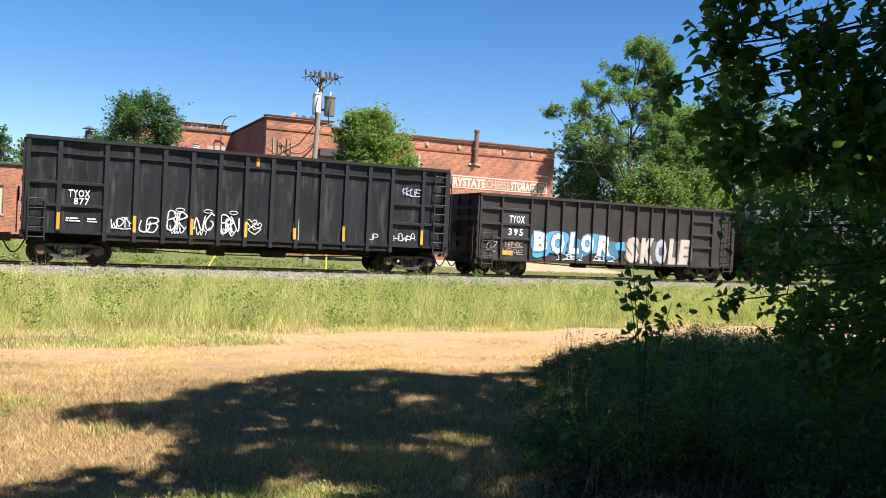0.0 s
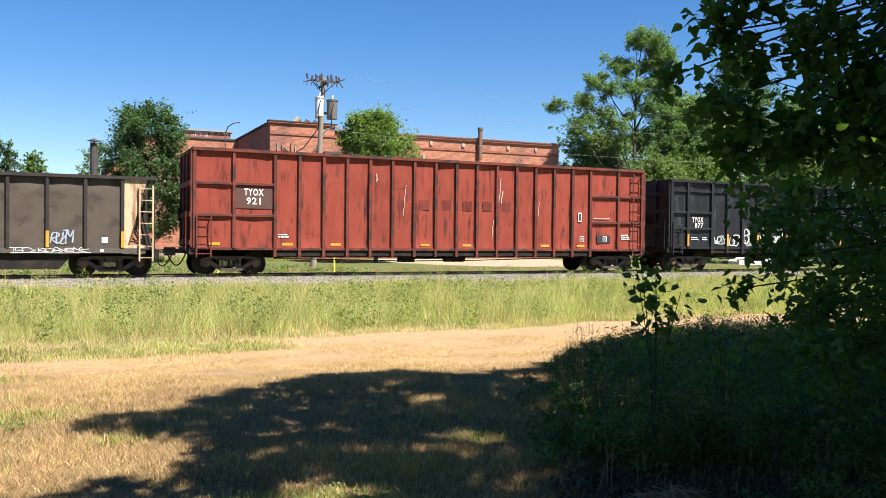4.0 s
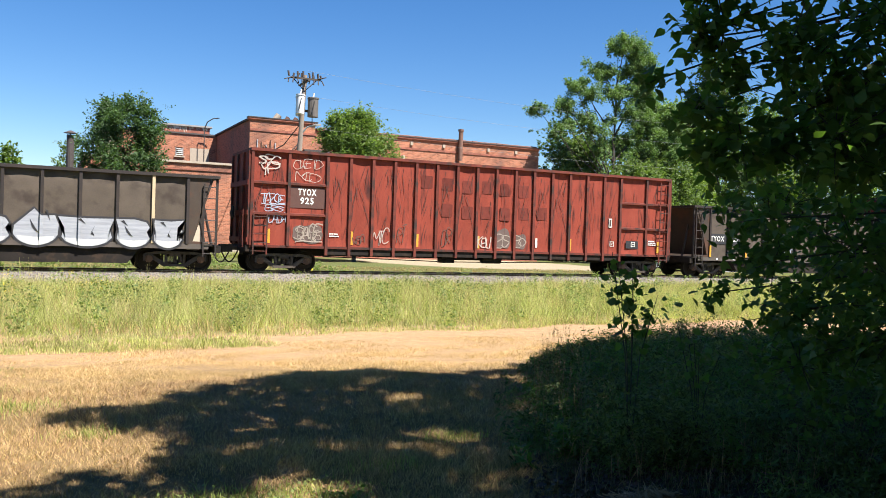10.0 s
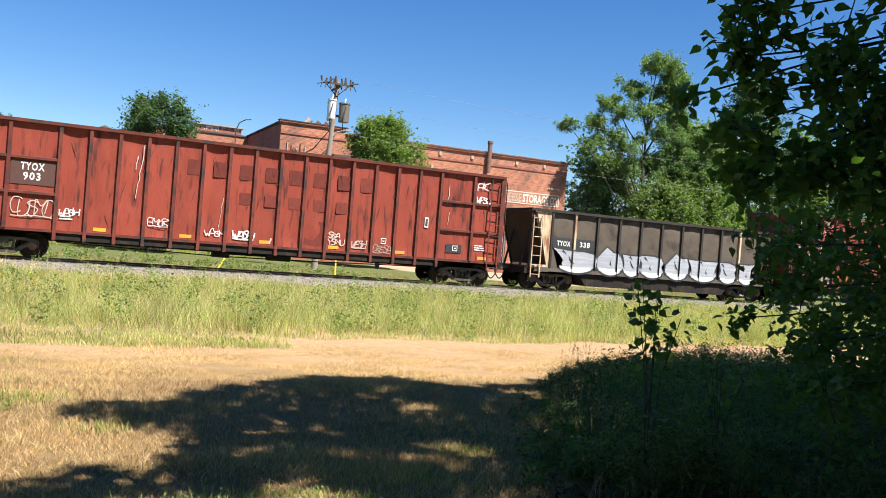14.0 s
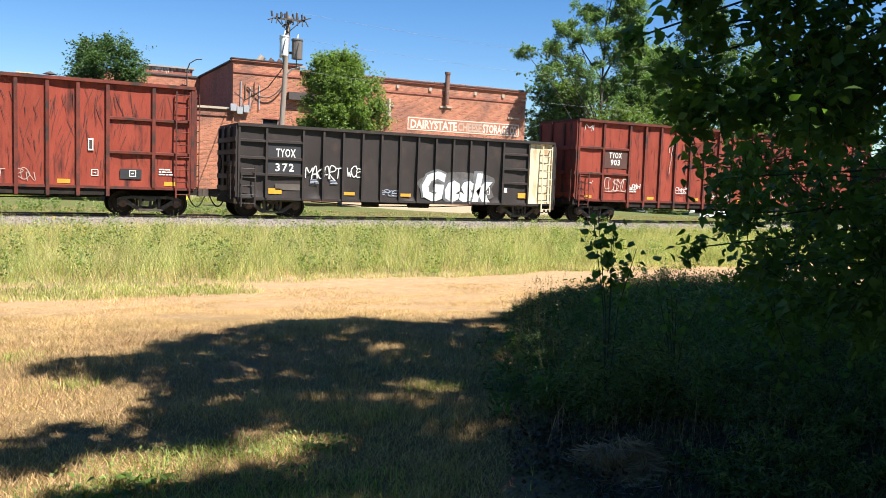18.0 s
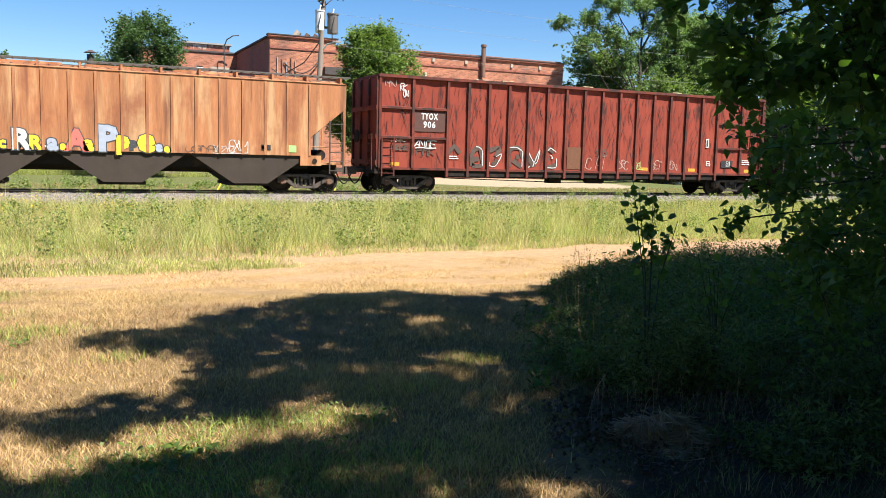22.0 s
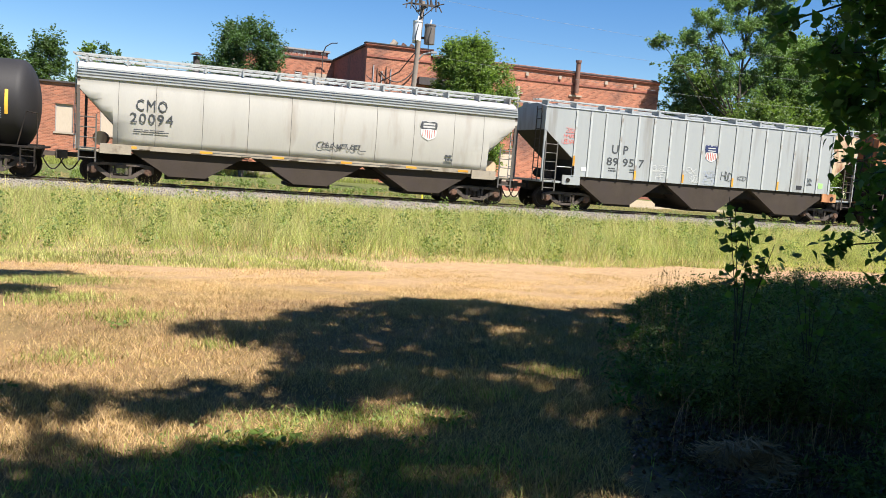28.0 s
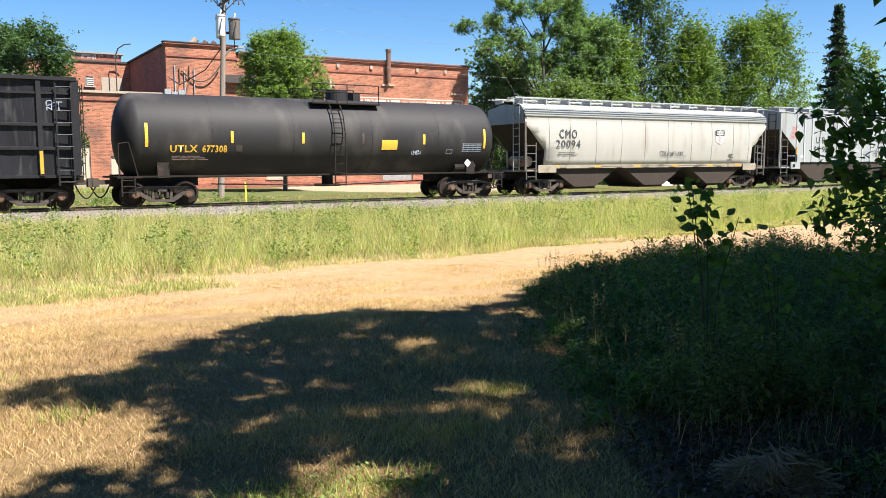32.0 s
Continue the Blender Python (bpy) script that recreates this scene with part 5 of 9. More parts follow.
def silver_row(e, h):
    """Fat silver letters with black rims and a white foot, painted across panels and posts."""
    px = [p - h for p in TUB_POSTS]
    def sheet(name, pts, y, mat):
        bm = bmesh.new()
        bm.faces.new([bm.verts.new((u, y, v)) for u, v in pts])
        bmesh.ops.triangulate(bm, faces=bm.faces[:])
        o = part(name, bm, mat, e)
        over_posts(o, px, 0.05, -0.085)
        # the feet run down over the side sill
        bm = bmesh.new()
        bm.from_mesh(o.data)
        bmesh.ops.bisect_plane(bm, geom=bm.verts[:] + bm.edges[:] + bm.faces[:], plane_co=(0, 0, 0.984), plane_no=(0, 0, 1), clear_outer=True)
        bmesh.ops.translate(bm, verts=bm.verts, vec=(0, -0.054, 0))
        if bm.faces:
            part("painted_sill", bm, mat, o)
        else:
            bm.free()
    for k, (x0, x1, top, shape) in enumerate(SILVER):
        x0, x1 = x0 + 0.04, x1 - 0.04
        y, w, tall = -HW + 0.040 - 0.0015 * (k % 2), x1 - x0, top - 0.84
        foot = [(1 - q / 10, 0.3 - 0.32 * math.sin(math.pi * q / 10) ** 0.6) for q in range(1, 10)]
        ring = [(x0 - h + w * u, 0.84 + tall * v) for u, v in SILVER_TOPS[shape] + tuple(foot)]
        rim = []
        for i, (u, v) in enumerate(ring):
            (au, av), (bu, bv) = ring[i - 1], ring[(i + 1) % len(ring)]
            nu, nv = av - bv, bu - au
            n = math.hypot(nu, nv)
            rim.append((u + 0.075 * nu / n, v + 0.075 * nv / n))
        sheet("graffiti_rim", rim, y, M_SLATE)
        sheet("graffiti_letter", ring, y - 0.005, M_SILVER)
        sheet("graffiti_foot", [(x0 - h + w * (0.03 + 0.94 * u), 0.85 + tall * (v * 0.94)) for u, v in [(0.05, 0.27), (0.5, 0.23), (0.95, 0.27)] + foot], y - 0.010, M_SPRAY)
        cx = x0 - h + w * (0.48 + 0.1 * (k % 3 - 1))
        lean = 0.16 * (1 if k % 2 else -1)
        for pts in ([(0.0, 0.36), (0.12, 0.30), (0.02, 0.44), (lean, 0.72), (lean * 0.4 - 0.02, 0.46)], [(0.26 * w - 0.05, 1.0), (0.26 * w + 0.04, 0.96), (0.30 * w + 0.05, 0.66)] if shape in "AV" else [(-0.26 * w, 0.86), (-0.26 * w + 0.10, 0.90), (-0.2 * w + 0.16, 0.70)]):
            sheet("graffiti_stroke", [(cx + u, 0.9 + tall * v) for u, v in pts], y - 0.015, M_SLATE)

tub_hopper(-37.12, "327", "rusty brown open hopper car with a beige corner", [patch(1.2, 2.2, 1.62, 2.12, M_SLATE), patch(2.3, 3.35, 1.62, 2.12, M_SLATE), mark("TYOX", 0.35, 1.16, 1.76, deep=0.04, w=0.87), mark("327", 0.35, 2.4, 1.76, deep=0.04, w=0.6),
    stripes([1.09, 3.41, 5.74, 8.06, 10.39, 12.71], 1.0, 1.55), tags((5.3, 1.1, 0.5, 0.35, 91, 3, M_SPRAY_BLUE), (5.85, 1.08, 0.95, 0.5, 92, 5, M_SPRAY_GREY), (10.5, 1.15, 0.6, 0.5, 93, 4, M_SPRAY_GREY)),
    lambda e, h: scribble(e, 9.3 - h, 0.83, 2.3, 0.14, -HW - 0.012, M_SPRAY, 94, 11, 0.011), lambda e, h: [part("stencil_bar", prim(box, x - h, x - h + 0.12, -HW - 0.016, -HW - 0.0115, 0.86, 0.94), M_WHITE, e) for x in (1.5, 2.6, 4.1, 5.2, 6.6, 8.1, 12.0)],
    patch(12.05, 12.25, 1.15, 1.35, M_WHITE)])
tub_hopper(-73.1, "338", "rusty brown open hopper car with silver bubble graffiti", [patch(1.2, 3.4, 1.80, 2.28, M_SLATE), mark("TYOX", 0.30, 1.39, 1.94, deep=0.04, w=0.68), mark("338", 0.30, 2.55, 1.95, deep=0.04, w=0.52),
    silver_row],
    stripe_posts=(1, 9))

# ---- covered hoppers
def covered_hopper(left, label, mat, posts, extra, trim=None, end_mat=None):
    e, length = start_car("covered_hopper_car", left, left + 15.8, label, "covered hopper car")
    h, top, low = length / 2, 4.08, 1.38
    trim = trim or mat
    out = [(0, top), (length, top), (length, 3.18), (length - 1.36, 2.06), (length - 1.36, low), (1.36, low), (1.36, 2.06), (0, 3.18)]
    part("near_side", prim(prism, [(x - h, z) for x, z in out[::-1]], -HW + 0.03, -HW + 0.06), mat, e)
    part("far_side", prim(prism, [(x - h, z) for x, z in out[::-1]], HW - 0.06, HW - 0.03), mat, e)
    full = mesh_of("post", prim(prism_x, [(-HW - 0.006, low), (-HW + 0.03, low - 0.0), (-HW + 0.03, top - 0.10), (-HW - 0.006, top - 0.06)], -0.045, 0.045), M_POSTGREY if mat is M_GREY else trim)
    for x in posts:
        part("post", full, None, e, at=(x - h, 0, 0))
    # roof, hatches and running boards
    part("roof", prim(prism_x, [(-HW, top - 0.02), (HW, top - 0.02), (0.55, top + 0.16), (-0.55, top + 0.16)], -h, h), mat, e)
    for k in range(5):
        part("roof_hatch", prim(box, -h + 1.0 + k * 2.9, -h + 3.2 + k * 2.9, -0.4, 0.4, top + 0.15, top + 0.24), trim, e)
    for y in (-0.95, 0.95):
        bm = bmesh.new()
        for d in (-0.26, 0.0, 0.26):
            box(bm, -h - 0.25, h + 0.25, y + d - 0.03, y + d + 0.03, top + 0.25, top + 0.29)
        for k in range(44):
            box(bm, -h - 0.2 + k * 0.37, -h - 0.17 + k * 0.37, y - 0.26, y + 0.26, top + 0.24, top + 0.28)
        part("running_board", bm, M_WALK if mat is M_RUST else M_POSTGREY, e, "weathered steel roof walkway")
        for k in range(13):
            part("walkway_bracket", prim(box, -h + 0.15 + k * 1.29, -h + 0.22 + k * 1.29, y - 0.28, y + 0.28, top + 0.02, top + 0.25), trim, e)
    # sloping ends
    for s in (-1, 1):
        m = (end_mat if (end_mat and s > 0) else mat)
        part("end_wall", prim(box, *sorted((s * h, s * (h - 0.05))), -HW + 0.06, HW - 0.06, 3.15, top - 0.02), m, e)
        part("end_slope", prim(prism, [(s * h, 3.18), (s * (h - 0.06), 3.22), (s * (h - 1.42), 2.1), (s * (h - 1.36), 2.03)][::-s], -HW + 0.06, HW - 0.06), M_HOPPER, e)
        part("slope_wall", prim(box, *sorted((s * (h - 1.36), s * (h - 1.40))), -HW + 0.06, HW - 0.06, low - 0.3, 2.06), M_UNDER, e)
        part("end_deck", prim(box, *sorted((s * h, s * (h - 1.36))), -HW + 0.1, HW - 0.1, 1.06, 1.14), trim, e)
        part("end_sill_web", prim(box, *sorted((s * (h - 0.95), s * (h - 1.75))), -HW + 0.02, -HW + 0.07, 1.02, 1.40), m, e)
        part("jacking_pad", prim(tube, (s * (h - 1.2), -HW + 0.02, 1.2), (s * (h - 1.2), -HW - 0.01, 1.2), 0.09, n=12), M_UNDER, e)
        part("side_ladder", prim(ladder, *sorted((s * (h - 0.10), s * (h - 0.62))), -HW + 0.05, 0.72, 2.7, 6, stand=0.03), M_FRAME if mat is M_RUST or s > 0 else M_WALK, e)
        part("corner_post", prim(box, s * (h - 0.06) - 0.05, s * (h - 0.06) + 0.05, -HW + 0.04, -HW + 0.12, 1.1, 3.3), trim, e)
        part("corner_post", prim(box, s * (h - 0.06) - 0.05, s * (h - 0.06) + 0.05, HW - 0.12, HW - 0.04, 1.1, 3.3), trim, e)
        part("end_ladder", prim(end_ladder, s * (h + 0.06), -HW + 0.3, -HW + 0.75, 1.1, top, 8), M_FRAME, e)
        part("handrail", prim(path_tube, [(s * (h - 0.66), -HW + 0.05, 1.72), (s * (h - 1.36), -HW + 0.05, 1.72)], 0.02), trim, e)
        part("air_tank", prim(tube, (s * (h - 0.75), -0.7, 1.42), (s * (h - 0.75), 0.5, 1.42), 0.2, n=12), M_UNDER, e)
    part("center_sill", prim(box, -h, h, -0.35, 0.35, 0.70, 1.06), M_UNDER, e)
    for k in range(3):
        c = -h + 3.55 + k * 4.35
        part("hopper_bay", prim(prism, [(c - 2.15, low), (c - 0.62, 0.34), (c + 0.62, 0.34), (c + 2.15, low)], -HW + 0.1, HW - 0.1), M_HOPPER, e, "dusty sloped discharge hopper")
        part("outlet_gate", prim(box, c - 0.75, c + 0.75, -HW + 0.25, HW - 0.25, 0.25, 0.37), M_UNDER, e)
    part("belly", prim(box, -h + 1.4, h - 1.4, -HW + 0.35, HW - 0.35, 0.9, low - 0.02), M_UNDER, e)
    running_gear(e, length)
    for f in extra:
        f(e, h)
    return e

M_EMBLEM_RED = material("faded_emblem_red", (0.42, 0.12, 0.10), 0.6, var=0.25, scale=5, bump=0)
M_EMBLEM_WHITE = material("faded_emblem_white", (0.44, 0.44, 0.42), 0.6, var=0.15, scale=5, bump=0)
def shield(x, z, w=0.62, hh=0.68, y=-HW + 0.024, faded=False):
    """A railway's shield drawn as plain shapes: pale ground, dark flared head, red stripes."""
    def put(e, h):
        x0 = x - h
        def outline(g):
            pts = [(0, 1.0), (-0.05, 0.80), (0.02, 0.66), (0.02, 0.36), (0.10, 0.18), (0.30, 0.08), (0.5, 0.0), (0.70, 0.08), (0.90, 0.18), (0.98, 0.36), (0.98, 0.66), (1.05, 0.80), (1.0, 1.0), (0.8, 1.05), (0.5, 1.0), (0.2, 1.05)]
            return [(x0 + w * (0.5 + (a - 0.5) * g), z + hh * (0.5 + (b - 0.5) * g)) for a, b in pts]
        part("emblem_rim", prim(prism, outline(1.05), y - 0.001, y + 0.003), M_EMBLEM_WHITE if faded else M_NAVY, e)
        part("shield_emblem", prim(prism, outline(1.0), y - 0.003, y - 0.0015), M_WHITE, e, "pale shield emblem")
        part("emblem_head", prim(prism, [(x0 + 0.02 * w, z + hh * 0.58), (x0 + w / 2, z + hh * 0.63), (x0 + 0.98 * w, z + hh * 0.58), (x0 + 1.04 * w, z + hh * 0.80), (x0 + w, z + hh), (x0 + w * 0.75, z + hh * 1.04), (x0 + w / 2, z + hh * 0.99), (x0 + w * 0.25, z + hh * 1.04), (x0, z + hh), (x0 - 0.04 * w, z + hh * 0.80)], y - 0.006, y - 0.0035), M_INK if faded else M_NAVY, e)
        for q in (0.68, 0.84):
            part("emblem_line", prim(box, x0 + w * (0.12 if faded else 0.2), x0 + w * (0.88 if faded else 0.8), y - 0.009, y - 0.007, z + hh * q, z + hh * (q + (0.10 if faded else 0.06))), M_EMBLEM_WHITE, e)
        for k in range(6):
            a = 0.10 + k * 0.145
            low = 0.20 - 0.14 * (1 - abs(k - 2.5) / 2.5)
            part("emblem_stripe", prim(box, x0 + w * a, x0 + w * (a + (0.05 if faded else 0.075)), y - 0.006, y - 0.0035, z + hh * low, z + hh * 0.57), M_EMBLEM_RED, e)
    return put

def onside(text, size, x, z, mat, spacing=1.15, sx=1.0, offset=0.006, w=None):
    return lambda e, h: words(text, size, x - h, z, -HW + 0.022, mat, e, spacing=spacing, sx=sx, offset=offset, w=w)

def dabs(rows):
    """Flat marks on a smooth side: x0, x1, z0, z1, material."""
    return lambda e, h: [part("painted_mark", prim(box, a - h, b - h, -HW + 0.018, -HW + 0.026, z0, z1), m, e) for a, b, z0, z1, m in rows]

def side_tags(rows):
    return lambda e, h: [scribble(e, x - h, z, w, hh, -HW + 0.02, m, seed, n, min(max(0.036 * hh, 0.008), 0.016)) for x, z, w, hh, seed, n, m in rows]

def side_stripes(xs, z0=1.4, z1=1.75):
    return lambda e, h: [part("reflector", prim(box, x - h - 0.045, x - h + 0.045, -HW - 0.014, -HW - 0.007, z0, z1), M_YELLOW, e) for x in xs]

LETTERS = [("S", 1.72, 1.36, 1.0, M_SPRAY_RED), ("S", 2.42, 1.42, 0.82, M_SPRAY_YELLOW), ("S", 3.05, 1.40, 0.66, M_SPRAY), ("S", 3.5, 1.36, 0.32, M_SPRAY), ("S", 3.72, 1.36, 0.30, M_SPRAY_GREY), ("C", 3.98, 1.40, 0.92, M_SPRAY_RED),
           ("c", 4.74, 1.42, 0.5, M_SPRAY_YELLOW), ("R", 5.2, 1.40, 0.9, M_SPRAY), ("R", 5.82, 1.40, 0.62, M_SPRAY_YELLOW), ("r", 6.3, 1.38, 0.3, M_SPRAY), ("a", 6.5, 1.40, 0.72, M_SPRAY_GREY), ("a", 6.98, 1.40, 0.4, M_SPRAY_YELLOW),
           ("A", 7.2, 1.40, 0.95, M_SPRAY_RED), ("a", 7.85, 1.40, 0.7, M_SPRAY_YELLOW), ("P", 8.4, 1.42, 1.15, M_SPRAY_GREY), ("p", 9.1, 1.50, 0.85, M_SPRAY_YELLOW), ("p", 9.65, 1.55, 0.4, M_INK), ("e", 9.95, 1.42, 1.15, M_SPRAY_YELLOW),
           ("e", 10.65, 1.42, 0.5, M_SPRAY_GREY), ("e", 11.0, 1.40, 0.4, M_SPRAY_YELLOW)]
def letter_row(e, h):
    for ch, x, z, s, m in LETTERS:
        x = 1.72 + (x - 1.72) * 0.81
        words(ch, s, x - h, z, -HW + 0.025, M_INK, e, "graffiti_letter", offset=0.05 * s + 0.035)
        words(ch, s, x - h, z, -HW + 0.019, m, e, "graffiti_letter", offset=0.05 * s)

covered_hopper(-147.3, "rust-orange covered hopper car with a row of coloured graffiti letters", M_RUST, [1.42] + [1.42 + 0.81 * k for k in range(1, 16)] + [14.4],
    [onside("CT RN", 0.36, 2.3, 2.33, M_INK, 1.2, w=1.08), onside("36 69", 0.36, 3.0, 1.92, M_INK, 1.2), letter_row, side_tags([(10.0, 1.45, 1.1, 0.22, 101, 6, M_INK), (11.5, 1.45, 0.6, 0.4, 102, 4, M_SPRAY), (10.9, 1.42, 0.7, 0.25, 103, 5, M_SPRAY)]),
     dabs([(12.6, 12.95, 1.55, 1.75, M_SLATE), (12.62, 12.75, 1.58, 1.72, M_WHITE), (13.6, 13.9, 1.5, 1.75, M_GREEN_MARK)])])
UP_POSTS = [1.38, 2.04, 2.73, 3.46, 4.25, 5.0, 5.82, 6.58, 7.42, 8.25, 9.1, 9.92, 10.68, 11.5, 12.26, 13.03, 13.66, 14.35]
covered_hopper(-164.25, "pale grey ribbed covered hopper car with one rusty corner", M_GREY, UP_POSTS,
    [onside("U P", 0.5, 3.09, 2.42, M_INK, 1.1, w=0.76), onside("89 95 7", 0.46, 2.89, 1.93, M_INK, 1.05, w=1.76), shield(7.6, 2.39), side_stripes([1.38, 4.25, 6.58, 9.1, 11.5], 1.42, 1.78), side_stripes([1.38], 1.42, 2.2),
     dabs([(1.75, 2.0, 1.62, 1.76, M_WHITE), (12.55, 12.85, 1.5, 1.68, M_SLATE), (13.75, 14.0, 1.62, 1.85, M_GREEN_MARK)]),
     lambda e, h: part("corner_patch", prim(prism, [(14.44 - h, 2.10), (15.78 - h, 3.21), (15.78 - h, 4.06), (14.44 - h, 4.06)], -HW + 0.020, -HW + 0.027), M_BEIGE, e, "peeling beige and rust corner sheet"),
     side_tags([(5.05, 1.85, 0.75, 0.24, 111, 4, M_SPRAY), (5.3, 1.5, 0.36, 0.28, 117, 2, M_SPRAY), (6.75, 1.82, 0.42, 0.3, 112, 2, M_SPRAY), (6.9, 1.5, 0.5, 0.26, 118, 4, M_SPRAY), (7.6, 1.8, 0.62, 0.22, 113, 6, M_SPRAY_GREY), (7.62, 1.45, 0.6, 0.26, 119, 5, M_SPRAY_GREY), (8.55, 1.66, 0.5, 0.34, 114, 3, M_INK), (9.4, 1.7, 0.5, 0.18, 115, 4, M_INK), (0.95, 3.12, 0.36, 0.16, 116, 4, M_SPRAY_RED), (0.88, 2.9, 0.52, 0.16, 125, 5, M_SPRAY_RED), (0.8, 2.66, 0.6, 0.18, 126, 6, M_SPRAY_RED)]),
     lambda e, h: bars(e, 3.0 - h, 1.78, -HW + 0.024, 2, 0.4, 0.05, M_INK), lambda e, h: bars(e, 4.0 - h, 1.78, -HW + 0.024, 2, 0.3, 0.05, M_INK), lambda e, h: bars(e, 13.1 - h, 2.0, -HW + 0.024, 6, 0.3, 0.03, M_INK)], end_mat=M_RUST)

def round_hopper(left, label):
    """A covered hopper with plain, outward curving sides."""
    e, length = start_car("covered_hopper_car", left, left + 15.9, label, "covered hopper car")
    h = length / 2
    prof = [(-1.32, 1.30)] + [(-1.34 - 0.21 * math.sin(math.pi * min(k / 10 * 0.62 + 0.16, 1.0)), 1.36 + 2.09 * k / 10) for k in range(11)] + [(-1.50, 3.50), (-1.44, 3.62), (-1.45, 3.68), (-1.37, 3.74), (-1.22, 3.92), (-0.85, 4.06), (0, 4.10)]
    prof = prof + [(-y, z) for y, z in prof[-2::-1]]
    def floor_z(x):
        d = min(x + h, h - x)
        return 1.30 if d > 1.14 else 3.17 - (3.17 - 2.0) * d / 1.14
    st = [-h, -h + 0.4, -h + 0.8, -h + 1.139, -h + 1.141] + [-h + 1.14 + (length - 2.28) * k / 16 for k in range(1, 16)] + [h - 1.141, h - 1.139, h - 0.8, h - 0.4, h]
    bm = bmesh.new()
    rows = []
    for x in st:
        z0 = floor_z(x)
        rows.append([bm.verts.new((x, y if z >= z0 else math.copysign(np.interp(z0, [1.3, 3.5], [1.36, 1.5]), y), max(z, z0))) for y, z in prof])
    for a, c in zip(rows, rows[1:]):
        for k in range(len(prof) - 1):
            bm.faces.new((a[k], c[k], c[k + 1], a[k + 1]))
    bmesh.ops.remove_doubles(bm, verts=bm.verts, dist=0.0005)
    smooth(part("shell", bm, M_CREAM, e, "smooth dusty white curved shell"))
    for s in (-1, 1):
        part("side_sill", prim(box, -h + 1.1, h - 1.1, s * 1.37 - 0.06, s * 1.37 + 0.06, 1.18, 1.34), M_SILLPALE, e)
        part("end_wall", prim(prism_x, [(-1.46, 3.15), (1.46, 3.15), (1.3, 3.85), (0, 4.05), (-1.3, 3.85)], *sorted((s * h, s * (h - 0.04)))), M_GREY, e)
        part("end_slope", prim(prism, [(s * h, 3.15), (s * (h - 0.06), 3.19), (s * (h - 1.2), 2.0), (s * (h - 1.14), 1.97)][::-s], -1.4, 1.4), M_HOPPER, e)
        part("slope_wall", prim(box, *sorted((s * (h - 1.14), s * (h - 1.2))), -1.34, 1.34, 1.1, 2.0), M_UNDER, e)
        part("end_deck", prim(box, *sorted((s * h, s * (h - 1.2))), -1.42, 1.42, 1.04, 1.12), M_SILLPALE, e)
        part("end_sill_web", prim(box, *sorted((s * (h - 0.75), s * (h - 1.75))), -1.49, -1.44, 1.0, 1.34), M_SILLPALE, e)
        part("side_ladder", prim(ladder, *sorted((s * (h - 0.10), s * (h - 0.62))), -1.45, 0.7, 2.3, 5, stand=0.03), M_WALK, e)
        for y in (-1.45, 1.45):
            part("corner_post", prim(box, s * (h - 0.05) - 0.045, s * (h - 0.05) + 0.045, y - 0.04, y + 0.04, 1.1, 3.5), M_SILL, e)
        part("end_ladder", prim(end_ladder, s * (h + 0.08), -1.2, -0.75, 1.1, 4.1, 9), M_GREY, e)
        part("air_tank", prim(tube, (s * (h - 0.7), -0.8, 1.5), (s * (h - 0.7), 0.4, 1.5), 0.24, n=12), M_BEIGE, e)
    me_seam = mesh_of("weld_seam", prim(path_tube, [(0, y - 0.004, z) for y, z in prof[1:12]], 0.006, 4), M_WALK)
    for x in (1.3, 2.5, 4.05, 5.6, 7.1, 8.65, 10.25, 11.7, 13.3, 14.5):
        part("weld_seam", me_seam, None, e, at=(x - h, 0, 0))
    for y in (-0.75, 0.75):
        bm = bmesh.new()
        for d in (-0.28, 0.0, 0.28):
            box(bm, -h - 0.2, h + 0.2, y + d - 0.03, y + d + 0.03, 4.26, 4.31)
        for k in range(44):
            box(bm, -h - 0.15 + k * 0.37, -h - 0.12 + k * 0.37, y - 0.28, y + 0.28, 4.25, 4.30)
        part("running_board", bm, M_POSTGREY, e, "weathered steel roof walkway")
        for k in range(13):
            part("walkway_bracket", prim(box, -h + 0.2 + k * 1.29, -h + 0.26 + k * 1.29, y - 0.3, y + 0.3, 4.02, 4.26), M_GREY, e)
    part("center_sill", prim(box, -h, h, -0.35, 0.35, 0.70, 1.04), M_UNDER, e)
    for k in range(3):
        c = -h + 3.6 + k * 4.35
        part("hopper_bay", prim(prism, [(c - 2.17, 1.3), (c - 0.62, 0.34), (c + 0.62, 0.34), (c + 2.17, 1.3)], -1.28, 1.28), M_HOPPER, e, "dusty sloped discharge hopper")
        part("outlet_gate", prim(box, c - 0.75, c + 0.75, -1.1, 1.1, 0.24, 0.37), M_UNDER, e)
    running_gear(e, length)
    y0 = HW - 1.56     # lettering stands on the bulge
    words("CMO", 0.56, 1.86 - h, 2.52, -1.572, M_INK, e, spacing=1.2, offset=0.0, w=1.01)
    words("20094", 0.48, 1.68 - h, 2.11, -1.572, M_INK, e, spacing=1.12, offset=0.0, w=1.39)
    bars(e, 1.8 - h, 1.86, -1.545, 2, 1.3, 0.03, M_INK)
    for s in (13.0,):
        bars(e, s - h, 1.75, -1.53, 2, 0.35, 0.08, M_INK)
    scribble(e, 8.1 - h, 1.74, 1.75, 0.2, -1.535, M_INK, 121, 10, 0.014)
    shield(11.96, 2.33, 0.62, 0.68, -1.564, True)(e, h)
